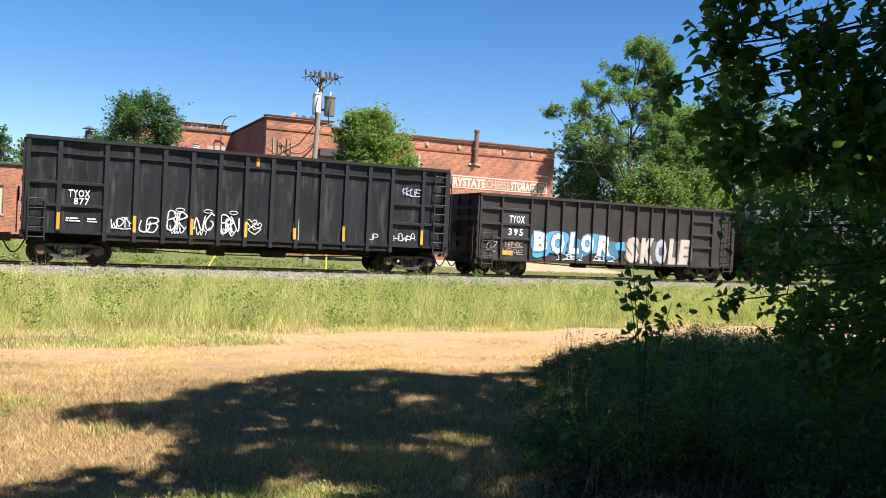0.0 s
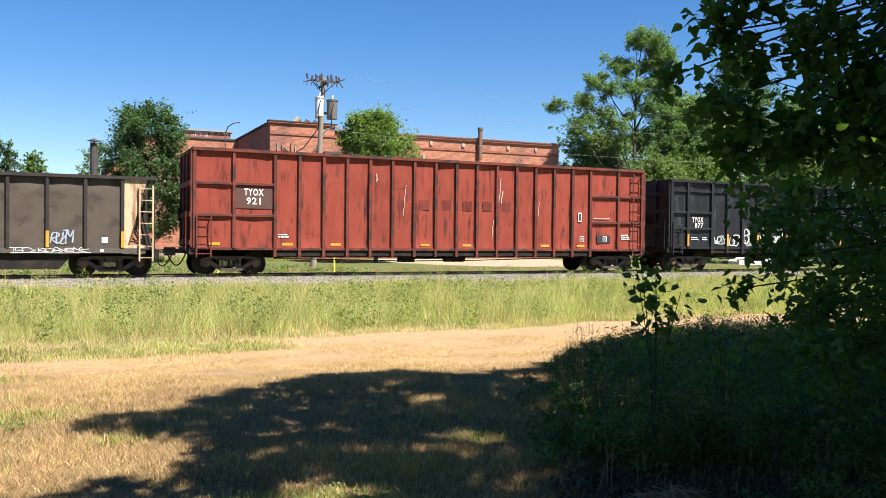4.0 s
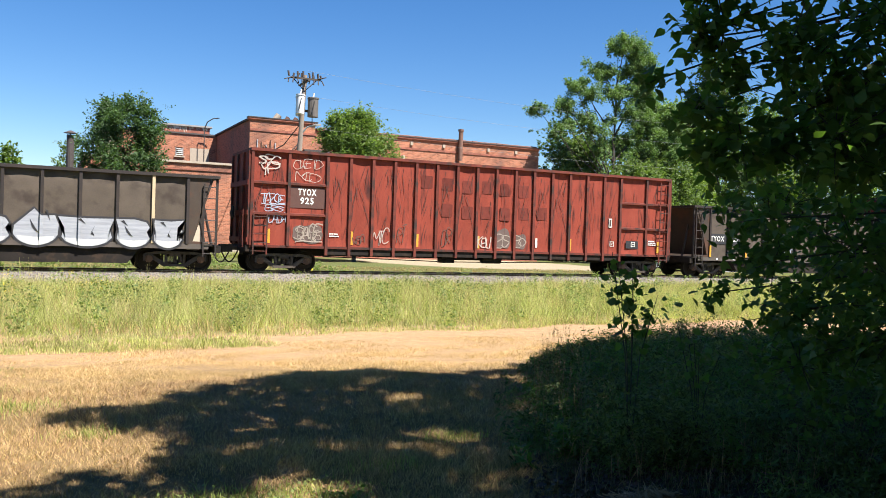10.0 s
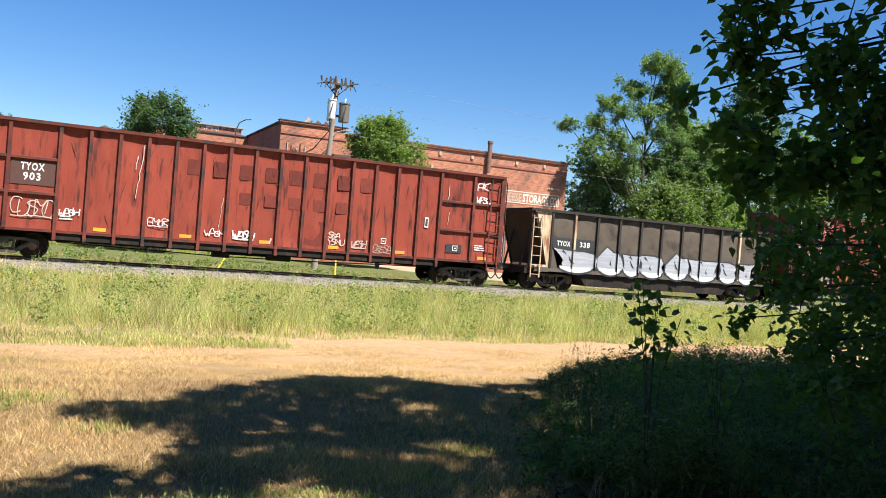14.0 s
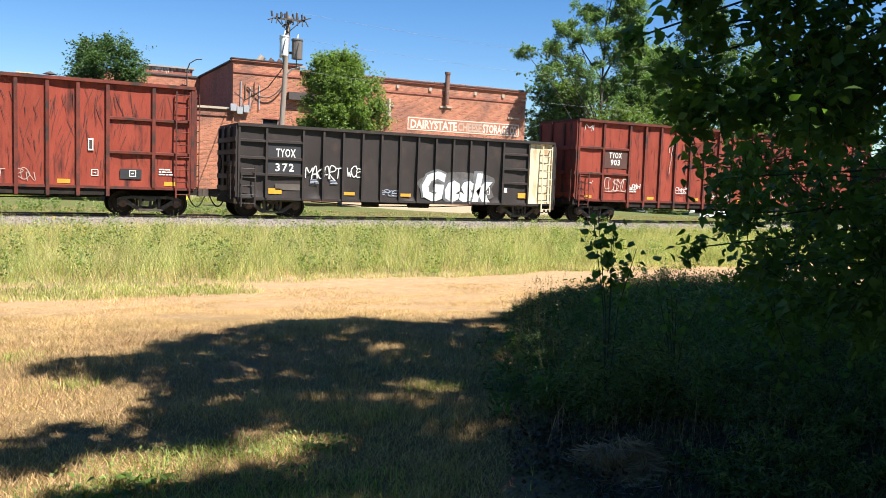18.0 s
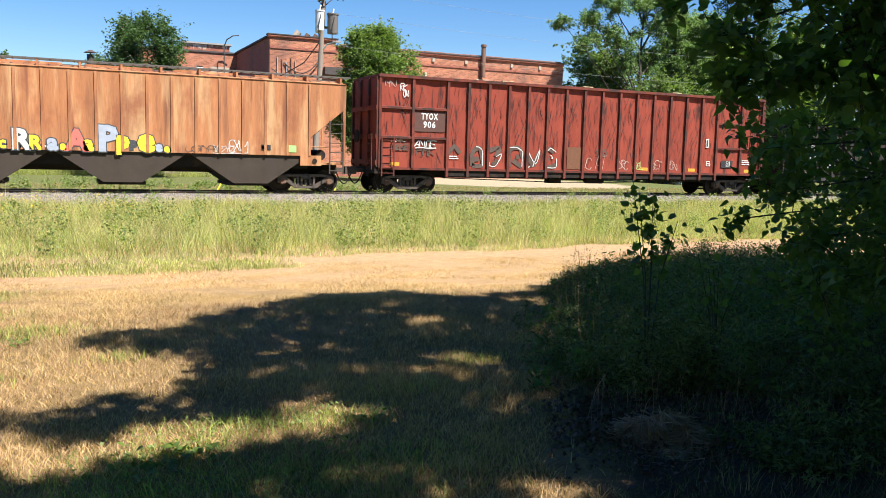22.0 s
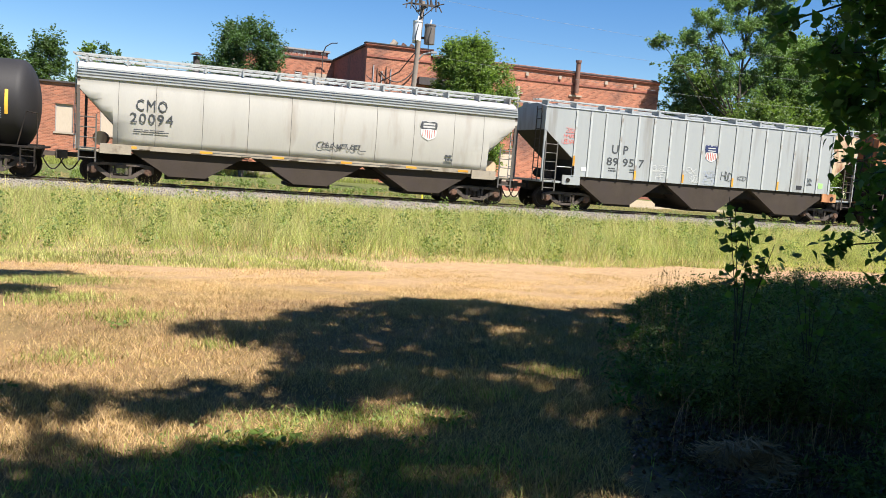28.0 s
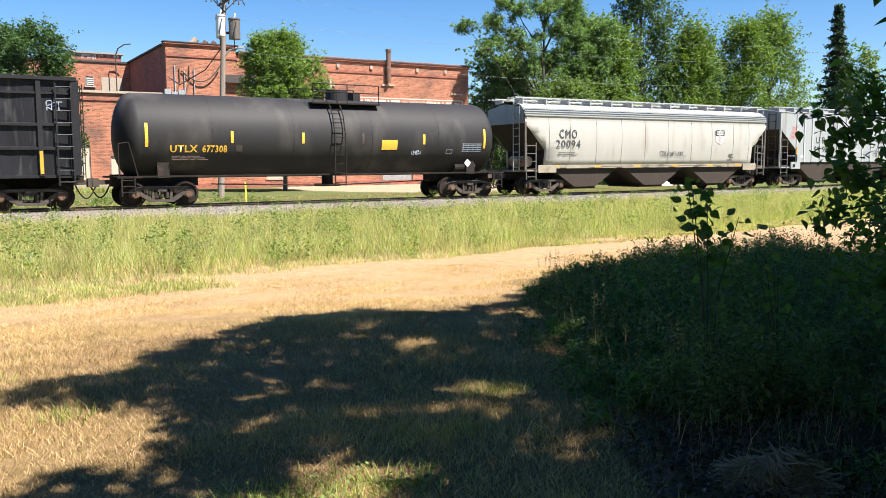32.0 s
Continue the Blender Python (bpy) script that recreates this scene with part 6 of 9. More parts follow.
    for y, z in ((-1.515, 3.50), (-1.50, 3.60), (-1.47, 3.70), (-1.40, 3.80)):
        part("roof_fascia", prim(box, -h, h, y - 0.012, y + 0.03, z - 0.022, z + 0.022), M_GREY, e)
    part("stencil_line", prim(box, 4.2 - h, 12.8 - h, -1.436, -1.431, 1.25, 1.265), M_INK, e)
    for k in range(7):
        part("dark_stain", prim(box, 2.0 + 1.7 * k - h, 2.35 + 1.7 * k - h, -1.437, -1.431, 1.19, 1.215), M_HOPPER, e)
    for x in (1.5, 4.0, 6.5, 9.0, 11.5, 13.6):
        part("reflector", prim(box, x - h, x - h + 0.42, -1.437, -1.432, 1.22, 1.30), M_YELLOW, e)
    return e
round_hopper(-181.35, "dusty white covered hopper car with curved sides and dark lettering")

def tank_car(left, right, label, letters=True):
    e, length = start_car("tank_car", left, right, label, "tank car")
    h, r, zc = length / 2, 1.49, 2.46
    n = 40
    bm = bmesh.new()
    rows = [[bm.verts.new((x, rr * math.cos(i * math.tau / n), zc + rr * math.sin(i * math.tau / n))) for i in range(n)] for x, rr in
            [(-h + 0.1 + 0.62 * (1 - math.cos(k * math.pi / 20)), max(r * math.sin(k * math.pi / 20), 0.01)) for k in range(11)] +
            [(-h + 0.72 + (length - 1.44) * k / 6, r) for k in range(1, 6)] +
            [(h - 0.1 - 0.62 * (1 - math.cos(k * math.pi / 20)), max(r * math.sin(k * math.pi / 20), 0.01)) for k in range(10, -1, -1)]]
    for a, c in zip(rows, rows[1:]):
        for i in range(n):
            bm.faces.new((a[i], a[(i + 1) % n], c[(i + 1) % n], c[i]))
    bm.faces.new(rows[0])
    bm.faces.new(rows[-1][::-1])
    smooth(part("tank_shell", bm, M_TANK, e, "satin black tank shell with domed ends"))
    me_band = bmesh.new()
    for i in range(n):
        a, b = i * math.tau / n, (i + 1) * math.tau / n
        vs = [me_band.verts.new((x, (r + 0.008) * math.cos(t), zc + (r + 0.008) * math.sin(t))) for x, t in ((-0.02, a), (0.02, a), (0.02, b), (-0.02, b))]
        me_band.faces.new(vs)
    me_band = mesh_of("weld_seam", me_band, M_TANK)
    for x in (-4.6, -1.6, 1.6, 4.6):
        part("weld_seam", me_band, None, e, at=(x, 0, 0))
    # manway housing, platform and railing at the top
    part("manway_housing", prim(tube, (0.75, 0, zc + r - 0.1), (0.75, 0, zc + r + 0.38), 0.42, n=20), M_TANK, e)
    part("valve_box", prim(box, 1.35, 1.65, -0.3, 0.3, zc + r - 0.05, zc + r + 0.3), M_TANK, e)
    for y in (-0.9, 0.9):
        part("top_platform", prim(box, -0.75, 2.1, y - 0.28, y + 0.28, zc + r - 0.24, zc + r - 0.19), M_UNDER, e)
        bm = bmesh.new()
        for x in (-0.7, 0.7, 2.05):
            tube(bm, (x, y * 1.28, zc + r - 0.2), (x, y * 1.28, zc + r + 0.5), 0.022, n=6)
        path_tube(bm, [(-0.7, y * 1.28, zc + r + 0.5), (2.05, y * 1.28, zc + r + 0.5)], 0.022)
        path_tube(bm, [(-0.7, y * 1.28, zc + r + 0.2), (2.05, y * 1.28, zc + r + 0.2)], 0.018)
        part("safety_railing", bm, M_UNDER, e)
    bm = bmesh.new()
    for x in (-0.05, 0.38):
        path_tube(bm, [(x, -1.62, 0.62), (x, -1.62, 2.6), (x, -1.45, 3.25), (x, -1.12, 3.72), (x, -0.9, 3.83)], 0.025)
    for k in range(9):
        z = 0.75 + k * 0.34
        y = -1.62 if z < 2.6 else -1.62 + 0.62 * ((z - 2.6) / 1.23) ** 1.7
        tube(bm, (-0.05, y, z), (0.38, y, z), 0.018, n=6)
    part("side_ladder", bm, M_UNDER, e, "black curved side ladder")
    # stub sills, end platforms, saddles
    for s in (-1, 1):
        part("stub_sill", prim(box, *sorted((s * h, s * (h - 2.9))), -0.33, 0.33, 0.70, 1.12), M_UNDER, e)
        part("end_platform", prim(box, *sorted((s * (h + 0.05), s * (h - 0.75))), -1.48, 1.48, 1.0, 1.06), M_UNDER, e)
        part("saddle", prim(prism_x, [(-1.25, 1.0), (1.25, 1.0), (1.15, 1.75), (0.6, 1.2), (-0.6, 1.2), (-1.15, 1.75)], s * (h - 1.5) - 0.2, s * (h - 1.5) + 0.2), M_UNDER, e)
        bm = bmesh.new()
        path_tube(bm, [(s * (h - 0.02), -1.42, 1.05), (s * (h - 0.02), -1.42, 2.15), (s * (h - 0.35), -1.42, 2.2), (s * (h - 0.62), -1.42, 1.05)], 0.02)
        part("end_handrail", bm, M_UNDER, e)
        part("end_step", prim(ladder, *sorted((s * (h - 0.08), s * (h - 0.5))), -1.48, 0.4, 1.05, 3, stand=0.02), M_UNDER, e)
    part("side_running_rail", prim(box, -h + 0.6, h - 0.6, -1.40, -1.34, 1.02, 1.08), M_UNDER, e)
    bm = bmesh.new()
    tube(bm, (0.3, 0, zc - r - 0.35), (0.3, 0, zc - r + 0.1), 0.22, n=12)
    box(bm, -0.1, 0.7, -0.35, 0.35, zc - r - 0.4, zc - r - 0.3)
    part("bottom_outlet", bm, M_UNDER, e)
    part("air_tank", prim(tube, (h - 2.2, -0.95, 1.28), (h - 1.2, -0.95, 1.28), 0.2, n=14), M_UNDER, e)
    part("brake_rod", prim(path_tube, [(-4.5, -0.7, 0.75), (0, -0.7, 0.62), (4.5, -0.7, 0.75)], 0.025), M_UNDER, e)
    running_gear(e, length, 1.45)
    def stand(x0, x1, z0, z1, m, name="reflector"):
        """A mark that follows the tank's curve."""
        bm = bmesh.new()
        k = 6
        cols = [[bm.verts.new((x, -math.sqrt((r + 0.006) ** 2 - (zc - (z0 + (z1 - z0) * i / k)) ** 2), z0 + (z1 - z0) * i / k)) for i in range(k + 1)] for x in (x0, x1)]
        for i in range(k):
            bm.faces.new((cols[0][i], cols[1][i], cols[1][i + 1], cols[0][i + 1]))
        part(name, bm, m, e)
    for x, hh in ((0.88, 0.82), (3.8, 0.42), (6.47, 0.40), (8.92, 0.4), (11.63, 0.4), (14.55, 0.8)):
        stand(x - h, x - h + 0.1, 2.05 if hh > 0.5 else 2.2, 2.85 if hh > 0.5 else 2.2 + hh, M_GOLD if x != 8.92 else M_FRAME)
    if letters:
        def curved(o):
            for v in o.data.vertices:
                v.co.y = -math.sqrt((r + 0.008) ** 2 - (zc - v.co.z) ** 2)
        words_on = []
        words_on.append(words("UTLX", 0.33, 1.70 - h, 1.88, -1.40, M_GOLD, e, spacing=1.1, offset=0.008, w=0.94, depth=0.0))
        words_on.append(words("677308", 0.33, 2.80 - h, 1.88, -1.40, M_GOLD, e, spacing=1.1, offset=0.008, w=0.87, depth=0.0))
        for o in words_on:
            curved(o)
        bars(e, 1.75 - h, 1.72, -1.37, 3, 1.3, 0.03, M_SMUDGE)
        stand(9.78 - h, 10.47 - h, 1.98, 2.36, M_GOLD, "warning_panel")
        for k in range(5):
            stand(13.5 - h + 0.02 * (k % 2), 14.45 - h, 1.92 + 0.075 * k, 1.945 + 0.075 * k, M_SPRAY_GREY, "stencil_bar")
        stand(12.75 - h, 13.05 - h, 1.82, 1.84, M_SPRAY_GREY, "stencil_bar")
        stand(12.75 - h, 13.05 - h, 1.98, 2.0, M_SPRAY_GREY, "stencil_bar")
        stand(12.75 - h, 12.77 - h, 1.84, 1.98, M_SPRAY_GREY, "stencil_bar")
        stand(13.03 - h, 13.05 - h, 1.84, 1.98, M_SPRAY_GREY, "stencil_bar")
        for k in range(4):
            stand(13.55 - h + 0.24 * k, 13.57 - h + 0.24 * k, 1.92, 2.22, M_SPRAY_GREY, "stencil_bar")
        stand(4.0 - h, 4.22 - h, 1.9, 2.12, M_FRAME, "stencil_bar")
        scribble(e, 11.15 - h, 1.80, 0.36, 0.14, -1.42, M_SPRAY_GREY, 131, 5, 0.007)
        bm = bmesh.new()
        c = (13.8 - h, -1.40, 1.45)
        vs = [bm.verts.new((c[0] + dx, c[1], c[2] + dz)) for dx, dz in ((-0.17, 0), (0, -0.17), (0.17, 0), (0, 0.17))]
        bm.faces.new(vs)
        part("hazard_placard", bm, M_WHITE, e, "white diamond placard")
    else:
        words("112", 0.34, 5.2 - h, 2.2, -1.495, M_GOLD, e, spacing=1.12, offset=0.008)
    return e
tank_car(-198.05, -182.5, "satin black tank car with yellow marks and lettering")
tank_car(31.0, 46.5, "grimy dark tank car half hidden by leaves", False)

def motions():
    for ob, c in THINGS:
        walk(ob, [(t, pose(c + travel(t), TRACK_Y, RAIL_Z)) for t in range(0, 33)])
    times = [k / 15 for k in range(481)]
    for ob, s in WHEELSETS:
        walk(ob, [(t, pose(s, 0, WR, 0, math.degrees(travel(t) / WR) % 360, 0)) for t in times])
# ---------------------------------------------------------------- the brick warehouse
def brick_material(name, c1, c2, mortar):
    m = material(name, c1, 0.9, var=0.22, scale=0.45, fine=7, bump=0.0, dirt=(0.15, 0.07, 0.05), dirt_scale=0.35, dirt_amount=0.34)
    nt = m.node_tree
    n, link = nt.nodes, nt.links.new
    b = n["Principled BSDF"]
    tc, sep, com, bt = n.new("ShaderNodeTexCoord"), n.new("ShaderNodeSeparateXYZ"), n.new("ShaderNodeCombineXYZ"), n.new("ShaderNodeTexBrick")
    add = n.new("ShaderNodeMath")
    link(tc.outputs["Object"], sep.inputs[0])
    link(sep.outputs["X"], add.inputs[0])
    link(sep.outputs["Y"], add.inputs[1])
    link(add.outputs[0], com.inputs["X"])
    link(sep.outputs["Z"], com.inputs["Y"])
    link(com.outputs[0], bt.inputs["Vector"])
    bt.inputs["Scale"].default_value = 1.0
    bt.inputs["Brick Width"].default_value, bt.inputs["Row Height"].default_value, bt.inputs["Mortar Size"].default_value = 0.30, 0.10, 0.016
    bt.inputs["Color1"].default_value, bt.inputs["Color2"].default_value, bt.inputs["Mortar"].default_value = (1.35, 1.25, 1.2, 1), (0.60, 0.60, 0.62, 1), (*mortar, 1)
    src = b.inputs["Base Color"].links[0].from_socket
    mul = n.new("ShaderNodeMix")
    mul.data_type, mul.blend_type = "RGBA", "MULTIPLY"
    mul.inputs["Factor"].default_value = 1.0
    link(src, mul.inputs["A"])
    link(bt.outputs["Color"], mul.inputs["B"])
    link(mul.outputs["Result"], b.inputs["Base Color"])
    bp = n.new("ShaderNodeBump")
    bp.inputs["Strength"].default_value, bp.inputs["Distance"].default_value = 0.5, 0.02
    link(bt.outputs["Fac"], bp.inputs["Height"])
    bp.invert = True
    link(bp.outputs[0], b.inputs["Normal"])
    return m

M_BRICK = brick_material("red_brick", (0.315, 0.125, 0.072), None, (1.25, 1.5, 1.6))
M_BRICK2 = brick_material("dark_red_brick", (0.25, 0.085, 0.055), None, (1.2, 1.4, 1.5))
M_COPING = material("dark_coping", (0.055, 0.045, 0.042), 0.8, var=0.3)
M_STONETRIM = material("pale_stone_trim", (0.36, 0.30, 0.235), 0.85, var=0.2)
M_BOARD = material("pale_boarding", (0.46, 0.385, 0.295), 0.8, var=0.12, stretch=(3, 1, 0.5))
M_GREYBOARD = material("grey_boarding", (0.26, 0.25, 0.24), 0.85, var=0.3)
M_PIPE = material("rusty_pipe", (0.16, 0.085, 0.06), 0.75, var=0.35, scale=4)
M_GALV = material("galvanised_metal", (0.42, 0.43, 0.44), 0.45, metal=0.5, var=0.15)
M_SIGN = material("faded_sign_paint", (0.33, 0.14, 0.085), 0.9, var=0.2, scale=1.0)
M_SIGNWHITE = material("faded_white_sign_paint", (0.54, 0.48, 0.40), 0.9, var=0.22, scale=1.4, fine=12)
M_SIGNGREY = material("worn_sign_paint", (0.36, 0.27, 0.21), 0.9, var=0.3, scale=2)
M_GLASSDARK = material("dark_window_glass", (0.02, 0.022, 0.025), 0.12, var=0.1, bump=0)
WOOD = material("weathered_pole_wood", (0.23, 0.19, 0.155), 0.9, var=0.3, scale=2, fine=25, stretch=(4, 4, 0.4), bump=0.5)

house = new("brick_warehouse")
tagged(house, "old red brick warehouse with a painted sign and boarded windows", "warehouse")
FY = 66.1

def wall(x0, x1, z0, z1, y, holes=(), mat=M_BRICK, name="wall", thick=0.4):
    """A brick wall facing the track, with openings right through it."""
    cx = sorted({x0, x1, *[h[0] for h in holes], *[h[1] for h in holes]})
    cz = sorted({z0, z1, *[h[2] for h in holes], *[h[3] for h in holes]})
    bm = bmesh.new()
    for a, b in zip(cx, cx[1:]):
        for c, d in zip(cz, cz[1:]):
            if not any(h[0] <= a and b <= h[1] and h[2] <= c and d <= h[3] for h in holes):
                box(bm, a, b, y, y + thick, c, d)
    bmesh.ops.remove_doubles(bm, verts=bm.verts, dist=0.0005)
    return part(name, bm, mat, house)

def opening(x0, x1, z0, z1, y, mat, name="boarded_window", sill=True):
    w = part(name, prim(box, x0, x1, y + 0.12, y + 0.2, z0, z1), mat, house)
    part("window_frame", prim(box, x0, x0 + 0.07, y + 0.08, y + 0.12, z0, z1), M_GREYBOARD, w)
    part("window_frame", prim(box, x1 - 0.07, x1, y + 0.08, y + 0.12, z0, z1), M_GREYBOARD, w)
    if sill:
        part("window_sill", prim(box, x0 - 0.1, x1 + 0.1, y - 0.06, y + 0.12, z0 - 0.12, z0), M_STONETRIM, house)

# the tall block
holes = [(17.27, 18.57, 4.9, 6.2)]
wall(14.9, 20.25, -0.6, 10.5, FY, holes, name="tower_wall")
opening(17.27, 18.57, 4.9, 6.2, FY, M_GLASSDARK, "window")
part("window_arch", prim(prism, [(17.2 + 1.44 * k / 8, 6.2 + 0.22 * math.sin(math.pi * k / 8)) for k in range(9)], FY - 0.05, FY + 0.1), M_BRICK2, house)
wall(20.25, 41.9, -0.6, 10.02, FY + 0.06, [(22.5, 24.0, 0.4, 3.2), (27.0, 28.4, 0.6, 3.0), (33.0, 36.0, -0.2, 3.3)], name="front_wall")
opening(22.5, 24.0, 0.4, 3.2, FY + 0.06, M_BOARD)
opening(27.0, 28.4, 0.6, 3.0, FY + 0.06, M_BOARD)
opening(33.0, 36.0, -0.2, 3.3, FY + 0.06, M_GREYBOARD, "loading_door", False)
part("side_wall", prim(box, 14.9, 15.3, FY + 0.4, 84, -0.6, 10.5), M_BRICK2, house)
part("end_wall", prim(box, 41.5, 41.9, FY + 0.46, 92, -0.6, 10.02), M_BRICK2, house)
part("rear_wall", prim(box, 14.9, 41.9, 91.6, 92.0, -0.6, 10.0), M_BRICK2, house)
part("flat_roof", prim(box, 15.3, 41.5, FY + 0.46, 91.6, 9.3, 9.5), M_COPING, house)
# corbelled bands and copings
for x0, x1, y, zz in ((14.75, 20.4, FY, 10.5), (20.4, 41.9, FY + 0.06, 10.02)):
    part("cornice", prim(prism_x, [(y + 0.42, zz), (y + 0.42, zz + 0.2), (y - 0.16, zz + 0.2), (y - 0.16, zz + 0.08), (y, zz - 0.06), (y, zz)], x0, x1), M_BRICK2, house)
    part("coping", prim(box, x0 - 0.03, x1 + 0.03, y - 0.2, y + 0.5, zz + 0.2, zz + 0.27), M_COPING, house)
    part("corbel_band", prim(box, x0 + 0.15, x1 - 0.02, y - 0.07, y - 0.003, zz - 0.85, zz - 0.68), M_BRICK2, house)
part("side_coping", prim(box, 14.7, 15.4, FY + 0.5, 84, 10.5, 10.62), M_COPING, house)
rnd = random.Random(9)
me_tile = mesh_of("coping_tile", prim(tube, (-0.28, FY + 0.1, 10.30), (0.28, FY + 0.1, 10.30), 0.1, n=8), M_BRICK2)
for k in range(34):
    o = part("coping_tile", me_tile, None, house, at=(20.9 + k * 0.62, 0, rnd.uniform(-0.02, 0.02)))
for x in (21.5, 25.2, 28.9, 32.0, 36.5, 39.4):
    part("corbel_block", prim(box, x - 0.12, x + 0.12, FY - 0.06, FY + 0.058, 9.55, 9.85), M_STONETRIM, house)
for x, z in ((33.6, 8.28), (40.6, 7.75), (28.0, 8.05)):
    part("stone_lintel", prim(box, x - 0.6, x + 0.6, FY - 0.05, FY + 0.058, z - 0.07, z + 0.07), M_STONETRIM, house)
part("smoke_pipe", prim(tube, (33.55, FY - 0.22, 8.5), (33.55, FY - 0.22, 11.25), 0.2, n=12), M_PIPE, house, "rusty vertical smoke pipe")
part("smoke_pipe", prim(tube, (33.55, FY - 0.22, 11.1), (33.55, FY - 0.22, 11.3), 0.25, n=12), M_PIPE, house)
part("downpipe", prim(path_tube, [(28.1, FY - 0.1, 8.6), (28.1, FY - 0.14, 7.6), (28.05, FY - 0.14, 6.9)], 0.17), M_STONETRIM, house)
part("pipe_stub", prim(tube, (28.1, FY - 0.3, 7.1), (28.1, FY - 0.3, 6.8), 0.2, n=10), M_PIPE, house)
part("awning_box", prim(box, 19.25, 21.9, FY - 0.5, FY - 0.003, 7.85, 8.45), M_COPING, house, "dark metal box on the wall")
rnd = random.Random(4)
for k in range(5):
    x = 15.5 + k * 0.36
    part("conduit", prim(path_tube, [(x, FY - 0.08, 9.0 - 0.2 * (k % 3)), (x, FY - 0.08, 7.6 + 0.1 * k), (x - 0.3 * (k % 2), FY - 0.1, 6.9)], 0.05), M_PIPE if k % 2 else M_GALV, house)
for x, z in ((14.9, 6.95), (15.4, 6.75), (15.9, 6.9)):
    part("junction_box", prim(box, x - 0.22, x + 0.22, FY - 0.35, FY - 0.08, z - 0.3, z + 0.25), M_GALV, house)
part("service_cable", prim(path_tube, [(16.0 + 3.0 * u, FY - 0.1 - 0.3 * u, 8.6 - 1.3 * math.sin(math.pi * (u * 0.72)) + 1.7 * u * u) for u in [k / 10 for k in range(11)]], 0.05), M_COPING, house)
for x, z, s in ((17.0, 10.75, 0.45), (17.9, 10.75, 0.32), (18.6, 10.78, 0.3)):
    part("roof_vent", prim(tube, (x, FY + 1.0, z - 0.2), (x + s, FY + 0.9, z + s), s * 0.6, n=10), M_STONETRIM if s > 0.4 else M_PIPE, house)
# painted sign
sign = part("sign_field", prim(box, 29.92, 41.3, FY + 0.045, FY + 0.058, 6.08, 7.25), M_SIGN, house, "faded painted wall sign")
for a in ((29.95, 41.25, 7.13, 7.21), (29.95, 41.25, 6.12, 6.20), (29.95, 30.03, 6.2, 7.13), (41.17, 41.25, 6.2, 7.13)):
    part("sign_border", prim(box, a[0], a[1], FY + 0.038, FY + 0.044, a[2], a[3]), M_SIGNWHITE, sign)
for text, x, w, m in (("DAIRYSTATE", 30.2, 4.55, M_SIGNWHITE), ("CHEESE", 34.85, 2.45, M_SIGNGREY), ("STORAGE", 37.4, 2.75, M_SIGNWHITE), ("CO.", 40.3, 0.8, M_SIGNWHITE)):
    o = words(text, 1.0, 0, 6.30, FY + 0.036, m, sign, "sign_lettering", offset=0.038)
    xs_ = [v.co.x for v in o.data.vertices]
    k = w / (max(xs_) - min(xs_))
    o.data.transform(Matrix.Translation((x, 0, 0)) @ Matrix.Diagonal((k, 1, 1, 1)))
# low wing to the west
holes = [(-1.6, -0.42, 1.85, 3.86), (0.0, 1.15, 1.85, 3.82), (-1.55, -0.35, 0.62, 1.5), (8.15, 9.35, 0.3, 2.97), (10.72, 11.4, 0.4, 2.2), (-4.6, -3.4, 1.85, 3.86), (-7.6, -6.4, 1.85, 3.86)]
wall(-14, 2.9, -0.6, 5.35, FY + 0.1, [h for h in holes if h[1] < 2.9], name="wing_wall")
wall(2.9, 14.9, -0.6, 6.75, FY + 0.1, [h for h in holes if h[0] > 2.9], name="wing_wall")
for k, hh in enumerate(holes):
    opening(*hh, FY + 0.1, M_GREYBOARD if k == 2 else M_BOARD)
part("wing_coping", prim(box, -14, 2.9, FY - 0.05, FY + 0.6, 5.35, 5.47), M_COPING, house)
part("wing_coping", prim(box, 2.9, 14.88, FY - 0.05, FY + 0.6, 6.75, 6.92), M_STONETRIM, house)
part("wing_band", prim(box, 2.9, 14.88, FY + 0.02, FY + 0.098, 6.2, 6.32), M_BRICK2, house)
part("wing_roof", prim(box, -14, 14.88, FY + 0.52, 79.6, 5.0, 5.2), M_COPING, house)
part("wing_side", prim(box, -14, -13.6, FY + 0.52, 86, -0.6, 5.3), M_BRICK2, house)
part("wing_step", prim(box, 2.9, 3.25, FY + 0.52, 79.6, 5.2, 6.74), M_BRICK2, house)
part("setback_block", prim(box, 6.0, 14.88, 79.7, 90, -0.6, 10.45), M_BRICK, house)
part("setback_coping", prim(box, 5.9, 14.88, 79.6, 90.1, 10.45, 10.6), M_COPING, house)
part("penthouse", prim(box, 10.4, 14.5, 81.2, 86, 10.6, 11.35), M_BRICK2, house)
part("penthouse_roof", prim(box, 10.2, 14.7, 81.0, 86.2, 11.35, 11.5), M_GREYBOARD, house)
rnd = random.Random(12)
for k in range(13):
    x, w = 10.55 + k * 0.29 + rnd.uniform(-0.08, 0.08), rnd.uniform(0.12, 0.36)
    hang = [(x + w * (1 - u / 5), 11.3 - rnd.uniform(0.05, 0.55) * (1.0 if k < 8 else 0.5)) for u in range(6)]
    part("peeling_paint", prim(prism, [(x, 11.34), (x + w, 11.34)] + hang, 81.18, 81.196), M_SIGNWHITE if rnd.random() < 0.55 else M_STONETRIM, house)
part("white_stack", prim(tube, (4.45, 68.0, 5.0), (4.45, 68.0, 11.2), 0.9, 0.3, n=4), M_STONETRIM, house, "tapering whitewashed stack behind the tree")
